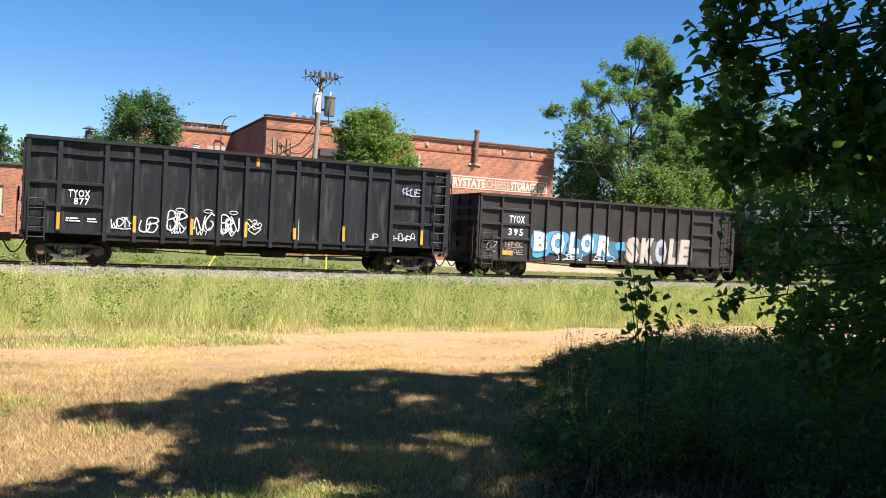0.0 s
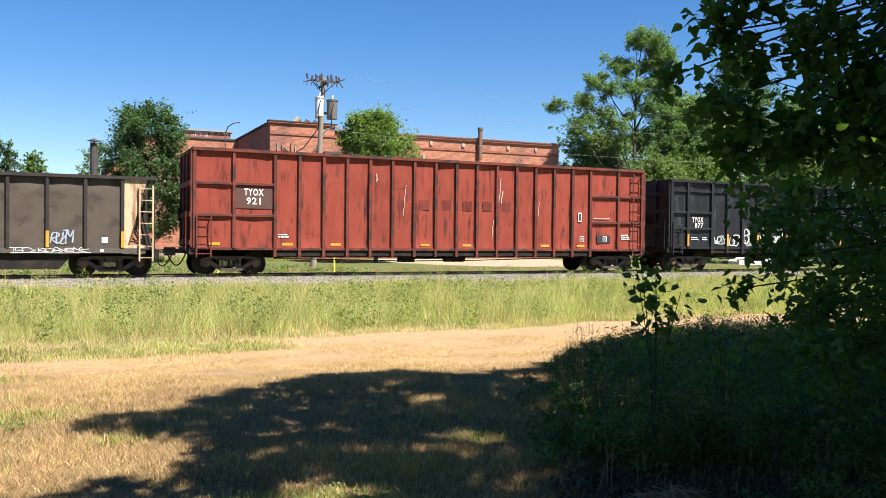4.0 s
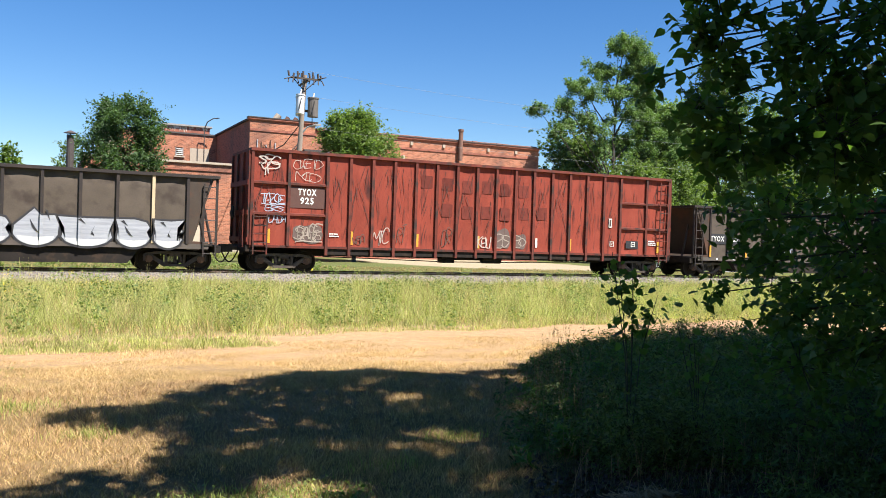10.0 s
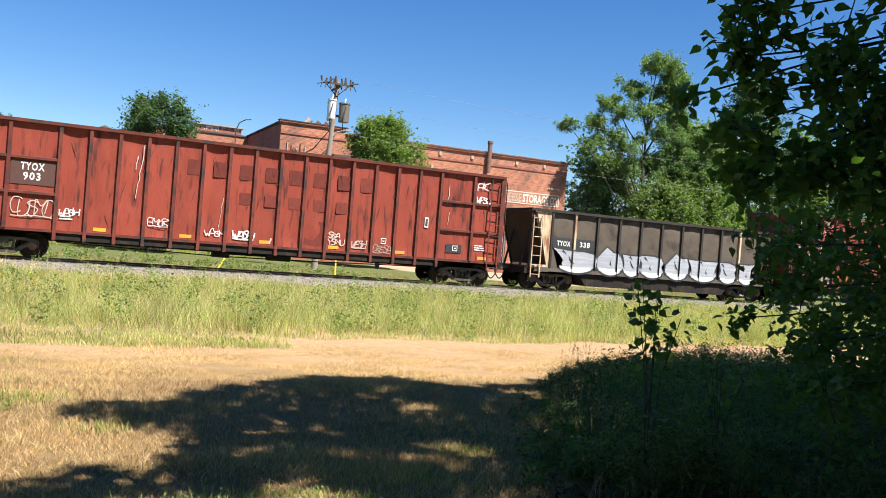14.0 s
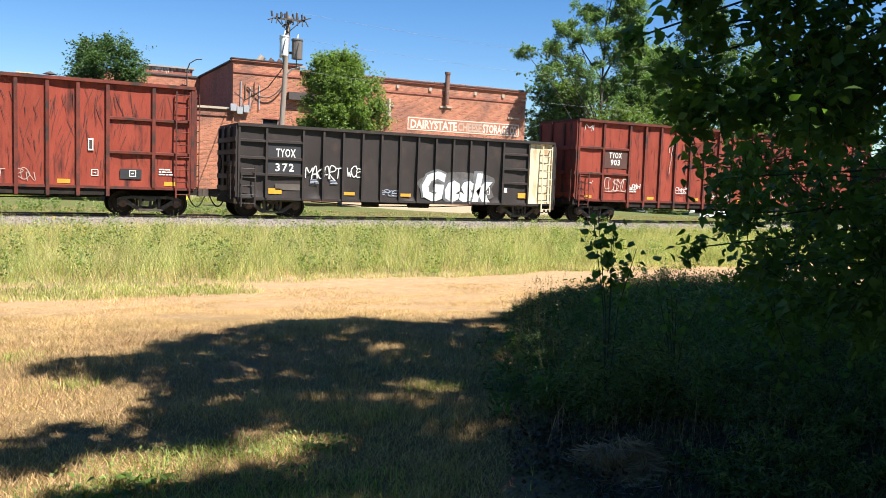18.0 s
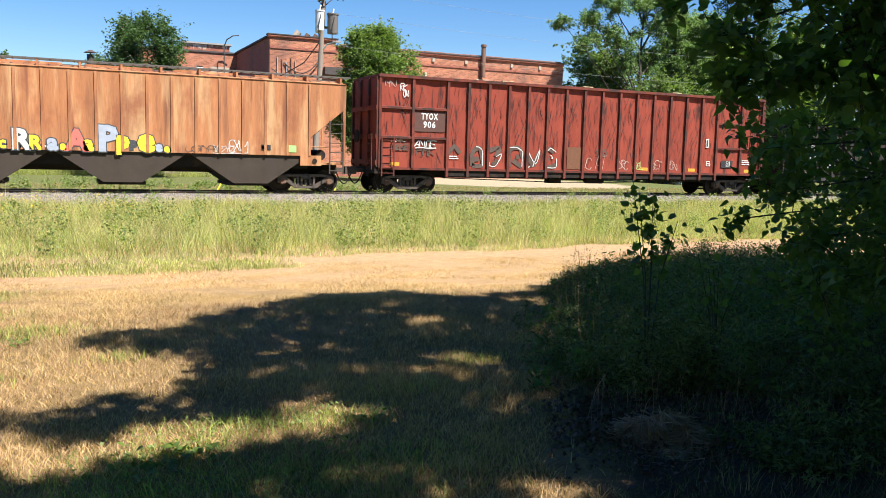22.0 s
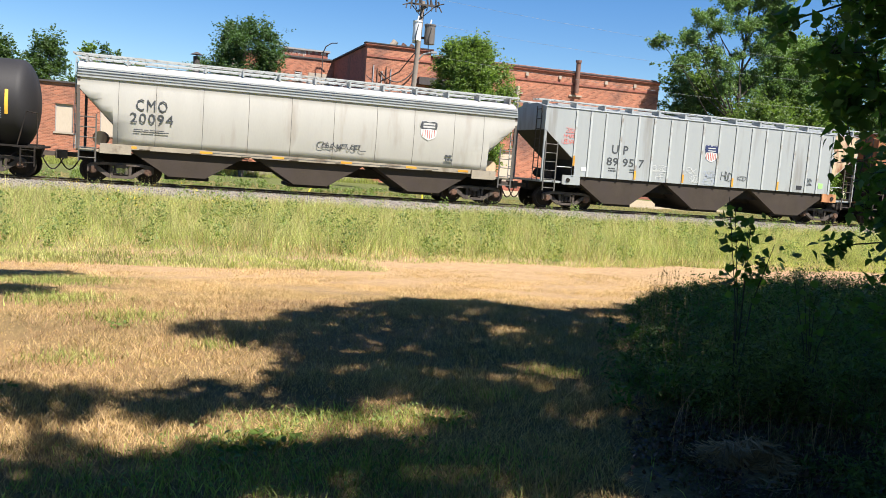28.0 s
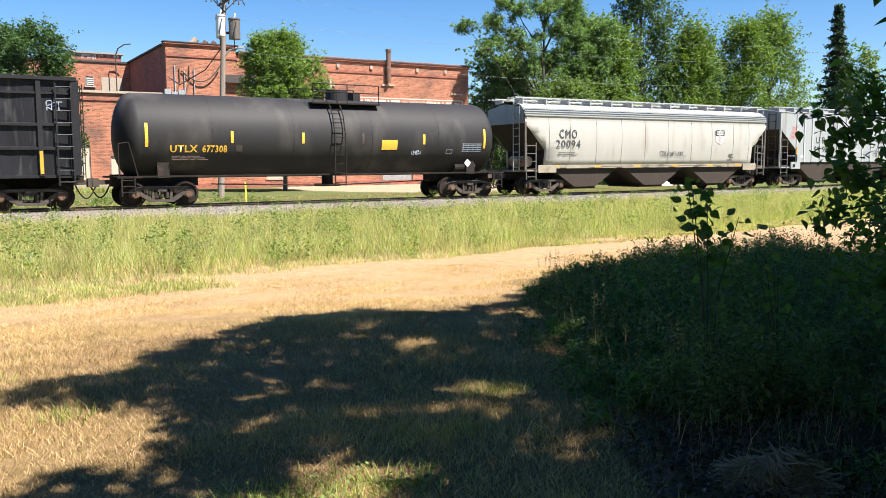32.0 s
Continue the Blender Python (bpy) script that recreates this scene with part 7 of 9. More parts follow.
opening(11.2, 11.9, 8.4, 9.2, 79.58, M_BOARD, "louvre_window")
for k in range(4):
    part("louvre", prim(box, 11.28, 11.82, 79.62, 79.69, 8.5 + k * 0.17, 8.58 + k * 0.17), M_WHITE, house)
part("plaster_patch", prim(box, 12.5, 14.2, 79.66, 79.698, 7.9, 9.2), M_STONETRIM, house)
part("chimney_pipe", prim(tube, (2.0, FY + 0.9, 5.1), (2.0, FY + 0.9, 8.3), 0.26, n=12), M_COPING, house, "black metal chimney pipe")
part("chimney_cap", prim(tube, (2.0, FY + 0.9, 8.42), (2.0, FY + 0.9, 8.62), 0.5, 0.08, n=12), M_COPING, house)
part("chimney_leg", prim(tube, (2.0, FY + 0.9, 8.3), (2.0, FY + 0.9, 8.45), 0.05), M_COPING, house)
part("hook_pipe", prim(path_tube, [(13.6, 78.8, 7.0), (13.6, 78.8, 11.0), (13.8, 78.6, 11.6), (14.3, 78.4, 11.95), (14.8, 78.2, 12.0)], 0.05), M_COPING, house)
part("foundation", prim(box, -14.1, 42.0, FY - 0.12, FY - 0.003, -0.7, 0.1), M_BRICK2, house)
part("loading_dock", prim(box, 5.0, 14.0, FY - 4.5, FY - 2.6, -0.6, 0.35), M_STONETRIM, house, "low concrete loading dock")

# ---------------------------------------------------------------- utility pole, posts, wires, parked car
M_CERAMIC = material("grey_transformer_paint", (0.60, 0.62, 0.64), 0.4, var=0.08)
M_DRUM = material("dark_transformer", (0.12, 0.105, 0.09), 0.5, var=0.25)
M_DARKWOOD = material("tarred_wood", (0.06, 0.05, 0.042), 0.85, var=0.3)
M_WIRE = material("black_wire", (0.02, 0.02, 0.02), 0.6, bump=0)
M_POSTYELLOW = material("yellow_marker_plastic", (0.72, 0.63, 0.05), 0.5, var=0.1, bump=0)
PX, PY = 13.35, 47.7
pole = new("utility_pole")
pole.location = (PX, PY, -0.5)
tagged(pole, "weathered wooden utility pole with transformers", "utility pole")
part("pole_shaft", prim(tube, (0, 0, 0), (0.55, 0, 11.4), 0.19, 0.12, n=14), WOOD, pole)
part("crossarm", prim(box, -0.35, 1.45, -0.2, -0.08, 11.12, 11.22), M_DARKWOOD, pole)
part("crossarm", prim(box, 0.44, 0.56, -1.0, 1.0, 10.9, 11.0), M_DARKWOOD, pole)
for s in (-1, 1):
    part("arm_brace", prim(tube, (0.5, -0.14, 10.45), (0.5 + s * 0.7, -0.14, 11.12), 0.03, n=6), M_DARKWOOD, pole)
    part("fuse_arm", prim(tube, (0.5 + s * 0.75, -0.2, 11.2), (0.5 + s * 1.25, -0.3, 11.0 + 0.35 * (s > 0)), 0.035, n=6), M_DARKWOOD, pole)
rnd = random.Random(8)
for x in (-0.45, -0.2, 0.05, 0.3, 0.8, 1.05, 1.3, 1.5):
    part("insulator", prim(tube, (x, -0.14, 11.24), (x + rnd.uniform(-0.1, 0.1), -0.14, 11.42 + rnd.uniform(0, 0.12)), 0.06, n=8), M_COPING, pole)
    part("fuse_holder", prim(path_tube, [(x, -0.16, 11.15), (x + rnd.uniform(-0.12, 0.12), -0.3, 10.85)], 0.035), M_COPING, pole)
for x, y in ((0.25, -0.62), (0.85, -0.55), (0.0, -0.35)):
    part("insulator", prim(tube, (x, y, 11.15), (x, y, 11.5), 0.06, n=8), M_COPING, pole)
for x, y, z, m, r, lab in ((0.18, -0.42, 9.05, M_CERAMIC, 0.24, "pale grey transformer drum"), (1.0, -0.25, 8.95, M_DRUM, 0.31, "dark transformer drum"), (0.42, 0.45, 9.05, M_CERAMIC, 0.25, "pale grey transformer drum")):
    t = part("transformer", prim(tube, (x, y, z), (x, y, z + 1.05), r, n=18), m, pole, lab)
    part("transformer_lid", prim(tube, (x, y, z + 1.05), (x, y, z + 1.13), r + 0.03, n=18), m, t)
    part("bushing", prim(tube, (x, y, z + 1.13), (x + 0.05, y, z + 1.42), 0.05, n=8), M_CERAMIC, t)
    part("mounting_bracket", prim(box, min(x, 0.4), max(x, 0.4), -0.06, 0.06, z + 0.3, z + 0.42), M_COPING, t)
    part("hanging_lead", prim(path_tube, [(x, y - r, z + 0.9), (x - 0.15, y - r - 0.05, z + 0.2), (x - 0.05, y - 0.1, z - 0.5)], 0.025), M_WIRE, t)
part("street_light_arm", prim(path_tube, [(0.38, 0, 7.9), (0.7, -0.2, 8.35), (1.15, -0.4, 8.5)], 0.05), M_GALV, pole)
part("lamp_head", prim(box, 1.1, 1.45, -0.5, -0.32, 8.45, 8.56), M_GREYBOARD, pole)
part("drop_cable", prim(path_tube, [(0.4, 0, 8.6), (-0.2, 1.5, 7.4), (0.2, 9, 7.2), (1.6, 18.2, 8.6)], 0.03), M_WIRE, pole)
M_ALU = material("aluminium_wire", (0.20, 0.21, 0.22), 0.5, metal=0.3, bump=0)
wires = new("overhead_wires")
wires.location = (PX + 0.5, PY, 10.6)
tagged(wires, "thin pale overhead wires strung along the track", "overhead wires", kind="structure")
for y0, z0, z1 in ((-0.6, 0.45, 0.5), (0.0, -0.9, -0.6), (0.0, -2.7, -2.6)):
    for a, b in ((0, 48), (48, 96)):
        pts = [(a + (b - a) * i / 12, y0, z0 + (z1 - z0) * (a + (b - a) * i / 12) / 96 - 0.7 * 4 * (i / 12) * (1 - i / 12)) for i in range(13)]
        part("wire", prim(path_tube, pts, 0.006, 4), M_ALU, wires)
far_pole = part("utility_pole", prim(tube, (PX + 96.4, PY, -1.5), (PX + 96.4, PY, 11.5), 0.2, 0.13, n=10), WOOD)
tagged(far_pole, "weathered wooden utility pole among trees", "utility pole")

for x, y, lean in ((11.75, 38.2, 0.03), (6.55, 40.0, -0.55)):
    z = ground_z(x, y)
    p = new("marker_post")
    p.location = (x, y, z)
    p.rotation_euler = (0, -lean * 0.9, 0)
    tagged(p, "thin yellow plastic marker post standing in grass", "marker post", "yellow marker posts")
    part("post_shaft", prim(box, -0.034, 0.034, -0.015, 0.015, -0.15, 1.0), M_POSTYELLOW, p)
    part("post_cap", prim(box, -0.038, 0.038, -0.02, 0.02, 1.0, 1.05), M_POSTYELLOW, p)

def parked_car(x, y, z, yaw, body, label):
    e = new("parked_car")
    e.matrix_world = pose(x, y, z, 0, 0, yaw)
    tagged(e, label, "car")
    prof = [(-2.2, 0.35), (-2.25, 0.75), (-2.05, 0.98), (-1.45, 1.02), (-0.85, 1.42), (0.55, 1.45), (1.15, 1.02), (1.95, 0.92), (2.25, 0.70), (2.25, 0.35)]
    part("body", prim(prism, prof, -0.88, 0.88), body, e)
    glass = [(-1.3, 1.04), (-0.8, 1.38), (0.5, 1.41), (1.02, 1.04)]
    part("side_window", prim(prism, glass, -0.9, -0.883), M_GLASSDARK, e)
    part("side_window", prim(prism, glass, 0.883, 0.9), M_GLASSDARK, e)
    for sx in (-1.4, 1.4):
        for sy in (-0.9, 0.72):
            w = part("wheel", prim(tube, (sx, sy, 0.33), (sx, sy + 0.18, 0.33), 0.33, n=18), M_WIRE, e)
            part("rim", prim(tube, (sx, sy - 0.01 if sy < 0 else sy + 0.18, 0.33), (sx, sy if sy < 0 else sy + 0.19, 0.33), 0.2, n=12), M_GALV, w)
    part("headlight", prim(box, 2.2, 2.26, -0.8, -0.5, 0.68, 0.8), M_WHITE, e)
    part("tail_light", prim(box, -2.27, -2.2, -0.85, -0.55, 0.75, 0.9), M_SPRAY_RED, e)
    return e
M_CARWHITE = material("white_car_paint", (0.80, 0.80, 0.80), 0.2, var=0.03, bump=0)
M_CARGREY = material("silver_car_paint", (0.45, 0.47, 0.5), 0.25, var=0.05, bump=0)
parked_car(60.5, 60.5, ground_z(60.5, 60.5), -8, M_CARWHITE, "small white parked car beyond the track")
parked_car(53.0, 64.0, ground_z(53, 64), 5, M_CARGREY, "silver parked car beside the trees")
# ---------------------------------------------------------------- trees
M_BARK = material("grey_brown_bark", (0.10, 0.078, 0.06), 0.95, var=0.35, scale=3, fine=22, stretch=(4, 4, 0.6), bump=0.7, bump_dist=0.03)
M_BARK_DARK = material("dark_ridged_bark", (0.05, 0.042, 0.035), 0.95, var=0.35, scale=3, fine=22, stretch=(4, 4, 0.6), bump=0.7, bump_dist=0.03)
M_LEAF = leafy("maple_leaves", (0.118, 0.168, 0.060), 0.8, 0.45)
M_MAPLE = leafy("sunlit_maple_leaves", (0.142, 0.202, 0.066), 0.9, 0.5)
M_LEAF_ASH = leafy("ash_leaves", (0.066, 0.112, 0.050), 0.9, 0.4)
M_LEAF_DARK = leafy("dark_leaves", (0.072, 0.115, 0.042), 0.8, 0.4)
M_LEAF_LIGHT = leafy("bright_leaves", (0.120, 0.180, 0.038), 0.8)
M_LEAF_POPLAR = leafy("poplar_leaves", (0.132, 0.205, 0.085), 0.9)
M_NEEDLE = leafy("spruce_needles", (0.030, 0.055, 0.030), 0.7, 0.15)
M_LEAF_NEAR = leafy("broad_leaves", (0.095, 0.172, 0.047), 0.7, 0.52)
M_BRUSH = leafy("brush_leaves", (0.108, 0.143, 0.055), 1.2, 0.45)
M_STEM = material("dark_stem_and_shaded_limb", (0.035, 0.04, 0.02), 0.7, var=0.3)
M_WEED = leafy("pale_green_weed_leaves", (0.175, 0.225, 0.075), 0.8, 0.45)
M_STRAW = leafy("pale_dead_straw", (0.28, 0.185, 0.10), 0.9, 0.15)
M_DEAD = leafy("dead_grass", (0.24, 0.185, 0.10), 0.5, 0.2)
M_BLADE_DRY = leafy("dry_grass_blades", (0.505, 0.348, 0.185), 0.8, 0.25, 0.7, 0.32)
M_BLADE_OLIVE = leafy("olive_grass_blades", (0.345, 0.268, 0.125), 0.8, 0.3, 0.7, 0.32)
M_BLADE_GREEN = leafy("green_grass_blades", (0.30, 0.327, 0.110), 1.2, 0.45, 0.65, 0.45)
M_BLADE_PALE = leafy("pale_seed_grass", (0.46, 0.42, 0.21), 1.0, 0.45, 0.7, 0.4)
# green blades darkened: the tree's shade is put into their colour
M_BLADE_SHADE = leafy("shaded_green_grass", (0.128, 0.134, 0.058), 0.7, 0.3, 0.65)
M_TURF = leafy("thin_brown_turf", (0.30, 0.19, 0.105), 0.9, 0.2)
M_FLOWER = leafy("yellow_flowers", (0.75, 0.55, 0.02), 0.3, 0.2)

def leaf_verts(c, size, rng, up=0.5, shape="leaf", droop=0.0, wide=1.0):
    """Leaves at the places c: corners (n, k, 3) and faces."""
    n = len(c)
    nrm = rng.normal(size=(n, 3))
    nrm[:, 2] = np.abs(nrm[:, 2]) + up
    nrm /= np.linalg.norm(nrm, axis=1, keepdims=True)
    ax = rng.normal(size=(n, 3))
    ax[:, 2] -= droop
    ax -= nrm * (ax * nrm).sum(1, keepdims=True)
    ax /= np.linalg.norm(ax, axis=1, keepdims=True)
    sd = np.cross(nrm, ax)
    s = (size * rng.uniform(0.6, 1.25, n))[:, None]
    if shape == "leaf":
        pts = [(0, 0, 0), (0.24, 0.20, 0.06), (0.29, 0.46, 0.07), (0.14, 0.80, 0.0), (0, 1.12, -0.10), (-0.14, 0.80, 0.0), (-0.29, 0.46, 0.07), (-0.24, 0.20, 0.06), (0, 0.55, 0.0)]
        quads = [(0, 1, 2, 8), (8, 2, 3, 4), (8, 4, 5, 6), (0, 8, 6, 7)]
    else:
        pts = [(0, 0, 0), (0.42, 0.45, 0.04), (0, 1.0, 0), (-0.42, 0.45, 0.04)]
        quads = [(0, 1, 2, 3)]
    v = np.stack([c + s * (sd * (a * wide) + ax * b + nrm * d) for a, b, d in pts], 1)
    f = np.array(quads)[None] + len(pts) * np.arange(n)[:, None, None]
    return v.reshape(-1, 3), f.reshape(-1, 4)

def open_tree(name, x, y, seed, leaf_mat, label, limbs, trunk_r, leaf=0.2, dens=520):
    """A tree with bare limbs that carry separate ragged masses of leaves: (reach, height, radius) each."""
    rng = np.random.default_rng(seed)
    e = new(name)
    e.location = (x, y, ground_z(x, y))
    tagged(e, label, "tree")
    top = max(z for _, z, _ in limbs)
    spine = [Vector((0.12 * math.sin(seed + 6 * u), 0.2 * math.cos(seed + 5 * u), -0.1 + u * top * 0.96)) for u in [k / 8 for k in range(9)]]
    bm = bmesh.new()
    for k, (p, q) in enumerate(zip(spine, spine[1:])):
        tube(bm, p, q, trunk_r * (1 - k / 8.8), trunk_r * (1 - (k + 1) / 8.8), n=9)
    blobs = []
    for dx, z, r in limbs:
        c = Vector((dx, rng.uniform(-0.25, 0.25) * abs(dx) + rng.uniform(-0.8, 0.8), z))
        o = spine[max(1, min(8, int(8 * (z - 0.55 * abs(dx) - 1.2) / top)))]
        mid = o.lerp(c, 0.55) + Vector((0, 0, -0.06 * abs(dx)))
        tube(bm, o, mid, trunk_r * 0.34, trunk_r * 0.2, n=6)
        tube(bm, mid, c, trunk_r * 0.2, trunk_r * 0.07, n=5)
        for k in range(max(9, int(15 * r))):
            d = rng.normal(size=3)
            d /= np.linalg.norm(d)
            q = c + Vector(d * [1.0, 1.0, 0.8]) * (r * rng.uniform(0.1, 0.95))
            blobs.append((q.x, q.y, q.z, r * rng.uniform(0.24, 0.42)))
            tube(bm, c, q, trunk_r * 0.06, trunk_r * 0.03, n=4)
    part("trunk", bm, M_BARK_DARK, e, "dark trunk and forking limbs")
    v, f = leaf_verts(crown_twigs(rng, blobs, dens, rise=0.5), leaf, rng, 0.5, "quad")
    part("crown", raw_mesh("crown", v, f, leaf_mat), None, e)
    return e

def crown_twigs(rng, blobs, per_m2, axis=(0.0, 0.0), rise=0.7):
    """Leaves strung along short twigs that fan outwards and upwards from each mass (x, y, z, r)."""
    out = []
    for x, y, z, r in blobs:
        n = max(int(per_m2 * r * r), 12)
        twigs = max(n // 14, 4)
        away = np.array([x - axis[0], y - axis[1], 0.0])
        away /= max(np.linalg.norm(away), 0.5)
        d = rng.normal(size=(twigs, 3)) + away * 0.6 + [0, 0, rise]
        d /= np.linalg.norm(d, axis=1, keepdims=True)
        c = np.array([x, y, z]) + rng.normal(size=(twigs, 3)) * r * 0.42
        ln = r * rng.uniform(0.5, 1.35, twigs)
        i = rng.integers(0, twigs, n)
        u = rng.uniform(0.1, 1.0, n)
        out.append(c[i] + d[i] * (ln[i] * u)[:, None] + rng.normal(size=(n, 3)) * 0.10 * (1.2 - 0.6 * u)[:, None])
    return np.concatenate(out)

def crown_points(rng, blobs, per_m2, spread=1.0):
    """Places in a set of soft balls (x, y, z, r), thicker towards each ball's skin, gathered in sprays."""
    out = []
    for x, y, z, r in blobs:
        n = max(int(per_m2 * r * r), 8)
        sprays = max(n // 9, 2)
        d = rng.normal(size=(sprays, 3))
        d /= np.linalg.norm(d, axis=1, keepdims=True)
        c = np.array([x, y, z]) + d * (r * rng.uniform(0.35, 1.08, (sprays, 1)) ** 0.6) * [1, 1, 0.85]
        pick = rng.integers(0, sprays, n)
        out.append(c[pick] + rng.normal(size=(n, 3)) * 0.16 * spread * r)
    return np.concatenate(out)

def tree(name, x, y, height, width, seed, leaf_mat, label, base=0.28, leaf=0.24, clumps=26, dens=150, trunk_r=0.22, lean=0.0, top=0.0, tagcat="tree", squash=1.0, ball=(0.11, 0.19), spread=1.0):
    rng = np.random.default_rng(seed)
    z0 = ground_z(x, y)
    e = new(name)
    e.location = (x, y, z0)
    tagged(e, label, tagcat)
    bm = bmesh.new()
    spine = [Vector((lean * u * height + 0.15 * math.sin(seed + 5 * u), 0.15 * math.cos(seed * 2 + 4 * u), -0.1 + u * height * 0.93)) for u in [k / 7 for k in range(8)]]
    for k, (p, q) in enumerate(zip(spine, spine[1:])):
        tube(bm, p, q, trunk_r * (1 - k / 7.6), trunk_r * (1 - (k + 1) / 7.6), n=9)
    blobs = []
    for k in range(clumps):
        u = base + (0.97 - base) * (k + rng.uniform(0, 1)) / clumps
        s = (u - base) / (1 - base)
        reach = width / 2 * (math.sin(math.pi * min(0.16 + 0.80 * s ** (0.85 + top), 1.0)) ** squash) * rng.uniform(0.35, 0.92)
        a = k * 2.4 + rng.uniform(-0.6, 0.6)
        o = spine[min(int(u * 0.8 * 7), 6)]
        c = Vector((lean * u * height + reach * math.cos(a), reach * math.sin(a), u * height))
        r = width * rng.uniform(*ball)
        blobs.append((c.x, c.y, min(c.z, height - r * 0.8), r))
        mid = (o + c) / 2 + Vector((0, 0, -0.05 * height * (1 - s)))
        tube(bm, o, mid, trunk_r * 0.36 * (1 - 0.6 * u), trunk_r * 0.25 * (1 - 0.6 * u), n=5)
        tube(bm, mid, c, trunk_r * 0.25 * (1 - 0.6 * u), trunk_r * 0.08, n=5)
    part("trunk", bm, M_BARK, e, "grey-brown trunk and limbs")
    pts = crown_twigs(rng, blobs, dens * spread)
    v, f = leaf_verts(pts, leaf, rng, 0.6, "quad")
    part("crown", raw_mesh("crown", v, f, leaf_mat), None, e)
    return e

tree("street_tree", 20.1, 56.0, 10.5, 6.4, 1, M_MAPLE, "round bright green maple tree before the warehouse", 0.22, 0.15, 120, 1250, 0.165, ball=(0.08, 0.13), spread=1.4, squash=0.62)
tree("street_tree", 4.75, 58.0, 10.2, 6.1, 2, M_LEAF_ASH, "dark green tree with gaps before the warehouse wing", 0.20, 0.15, 84, 1150, 0.165, ball=(0.07, 0.13), spread=1.3, squash=0.42)
tree("tree", 2.2, 78.0, 9.4, 3.2, 3, M_LEAF, "small green tree behind the warehouse wing", 0.3, 0.2, 30, 420, 0.16)
for k, (x, y, hh, w, m) in enumerate(((-11.1, 90, 11.3, 6.4, M_LEAF_DARK), (-7.5, 92, 11.3, 3.4, M_LEAF_LIGHT), (-6.2, 93, 11.6, 2.8, M_LEAF_DARK), (-5.0, 93, 11.0, 3.0, M_LEAF_DARK), (-2.8, 94, 10.0, 3.6, M_LEAF_LIGHT), (-16, 93, 10.9, 7, M_LEAF_DARK), (-23, 90, 11.0, 9, M_LEAF))):
    tree("tree", x, y, hh, w, 10 + k, m, "distant leafy green tree behind the low wing", 0.06, 0.24, 46, 420, 0.2)
# a cottonwood with open limbs, and the thicker growth under and behind it
COTTONWOOD = [(-9.0, 14.2, 1.0), (-8.2, 12.2, 0.95), (-6.8, 16.2, 1.15), (-7.2, 14.4, 0.8), (-5.5, 14.8, 1.3), (-6.5, 12.8, 1.0), (-4.0, 15.6, 1.25), (-2.2, 18.5, 1.5), (-0.2, 20.6, 1.7), (2.0, 19.8, 1.6), (-1.1, 16.0, 1.4), (1.9, 17.2, 1.7),
              (3.6, 18.4, 1.3), (4.2, 15.4, 1.8), (-3.4, 12.4, 1.2), (2.2, 13.8, 1.6), (6.0, 14.0, 1.7), (-1.6, 13.6, 0.8), (5.6, 11.5, 1.8), (0.6, 18.4, 1.2), (-5.2, 16.9, 0.8), (-4.6, 13.4, 1.1), (0.4, 11.6, 1.6), (3.0, 11.2, 1.6), (-2.6, 10.8, 1.3), (4.0, 13.0, 1.4), (0.2, 14.6, 1.2), (7.2, 12.4, 1.5)]
open_tree("cottonwood_tree", 49.4, 64.5, 21, M_LEAF_POPLAR, "tall cottonwood tree with open limbs beside the warehouse", [(dx * 0.97 + 0.7, z + 0.1, r) for dx, z, r in COTTONWOOD], 0.24, 0.155, 1050)
tree("tree", 46.9, 70.0, 11.9, 4.4, 23, M_LEAF_POPLAR, "low pale green bushy tree at the corner of the warehouse", 0.08, 0.2, 44, 420, 0.16, spread=1.4)
tree("tree", 51.5, 73.0, 13.2, 8.5, 24, M_LEAF, "shaded green tree under the cottonwood", 0.08, 0.26, 50, 260, 0.25, spread=1.3)
tree("tree", 50.4, 62.0, 9.3, 8.4, 35, M_LEAF, "low leafy green tree under the cottonwood", 0.06, 0.22, 60, 300, 0.16, spread=1.3)
tree("tree", 56.5, 64.0, 10.5, 7.0, 36, M_LEAF, "low leafy green tree behind the track", 0.06, 0.22, 50, 300, 0.16, spread=1.3)
tree("tree", 61.2, 70.0, 17.8, 9.6, 25, M_LEAF_LIGHT, "tall bright green tree behind the track", 0.10, 0.24, 64, 330, 0.28, spread=1.4)
tree("tree", 72.0, 75.0, 25.5, 9.5, 26, M_LEAF_DARK, "tall dark-trunked green tree", 0.12, 0.26, 60, 280, 0.3, top=0.3)
tree("tree", 78.5, 73.0, 19.4, 9.5, 27, M_LEAF_LIGHT, "yellow-green leafy tree in a row", 0.08, 0.25, 56, 280, 0.26)
tree("tree", 86.5, 72.0, 20.4, 9.5, 28, M_LEAF_LIGHT, "yellow-green leafy tree in a row", 0.08, 0.25, 56, 280, 0.26)
tree("tree", 94.0, 74.0, 22.0, 11.0, 29, M_LEAF_LIGHT, "broad green tree in a row", 0.08, 0.27, 56, 240, 0.3)
tree("tree", 57.0, 84.0, 17.0, 11.0, 31, M_LEAF_DARK, "green tree standing behind the poplars", 0.1, 0.36, 34, 90, 0.3)
tree("tree", 72.0, 90.0, 18.0, 12.0, 32, M_LEAF_DARK, "green tree standing in the wood", 0.1, 0.38, 34, 90, 0.3)
tree("tree", 100.0, 92.0, 21.0, 14.0, 33, M_LEAF, "green tree standing in the wood", 0.1, 0.4, 34, 90, 0.3)
tree("tree", 116.0, 76.0, 19.0, 12.0, 34, M_LEAF_LIGHT, "broad green tree in a row", 0.1, 0.38, 36, 90, 0.3)

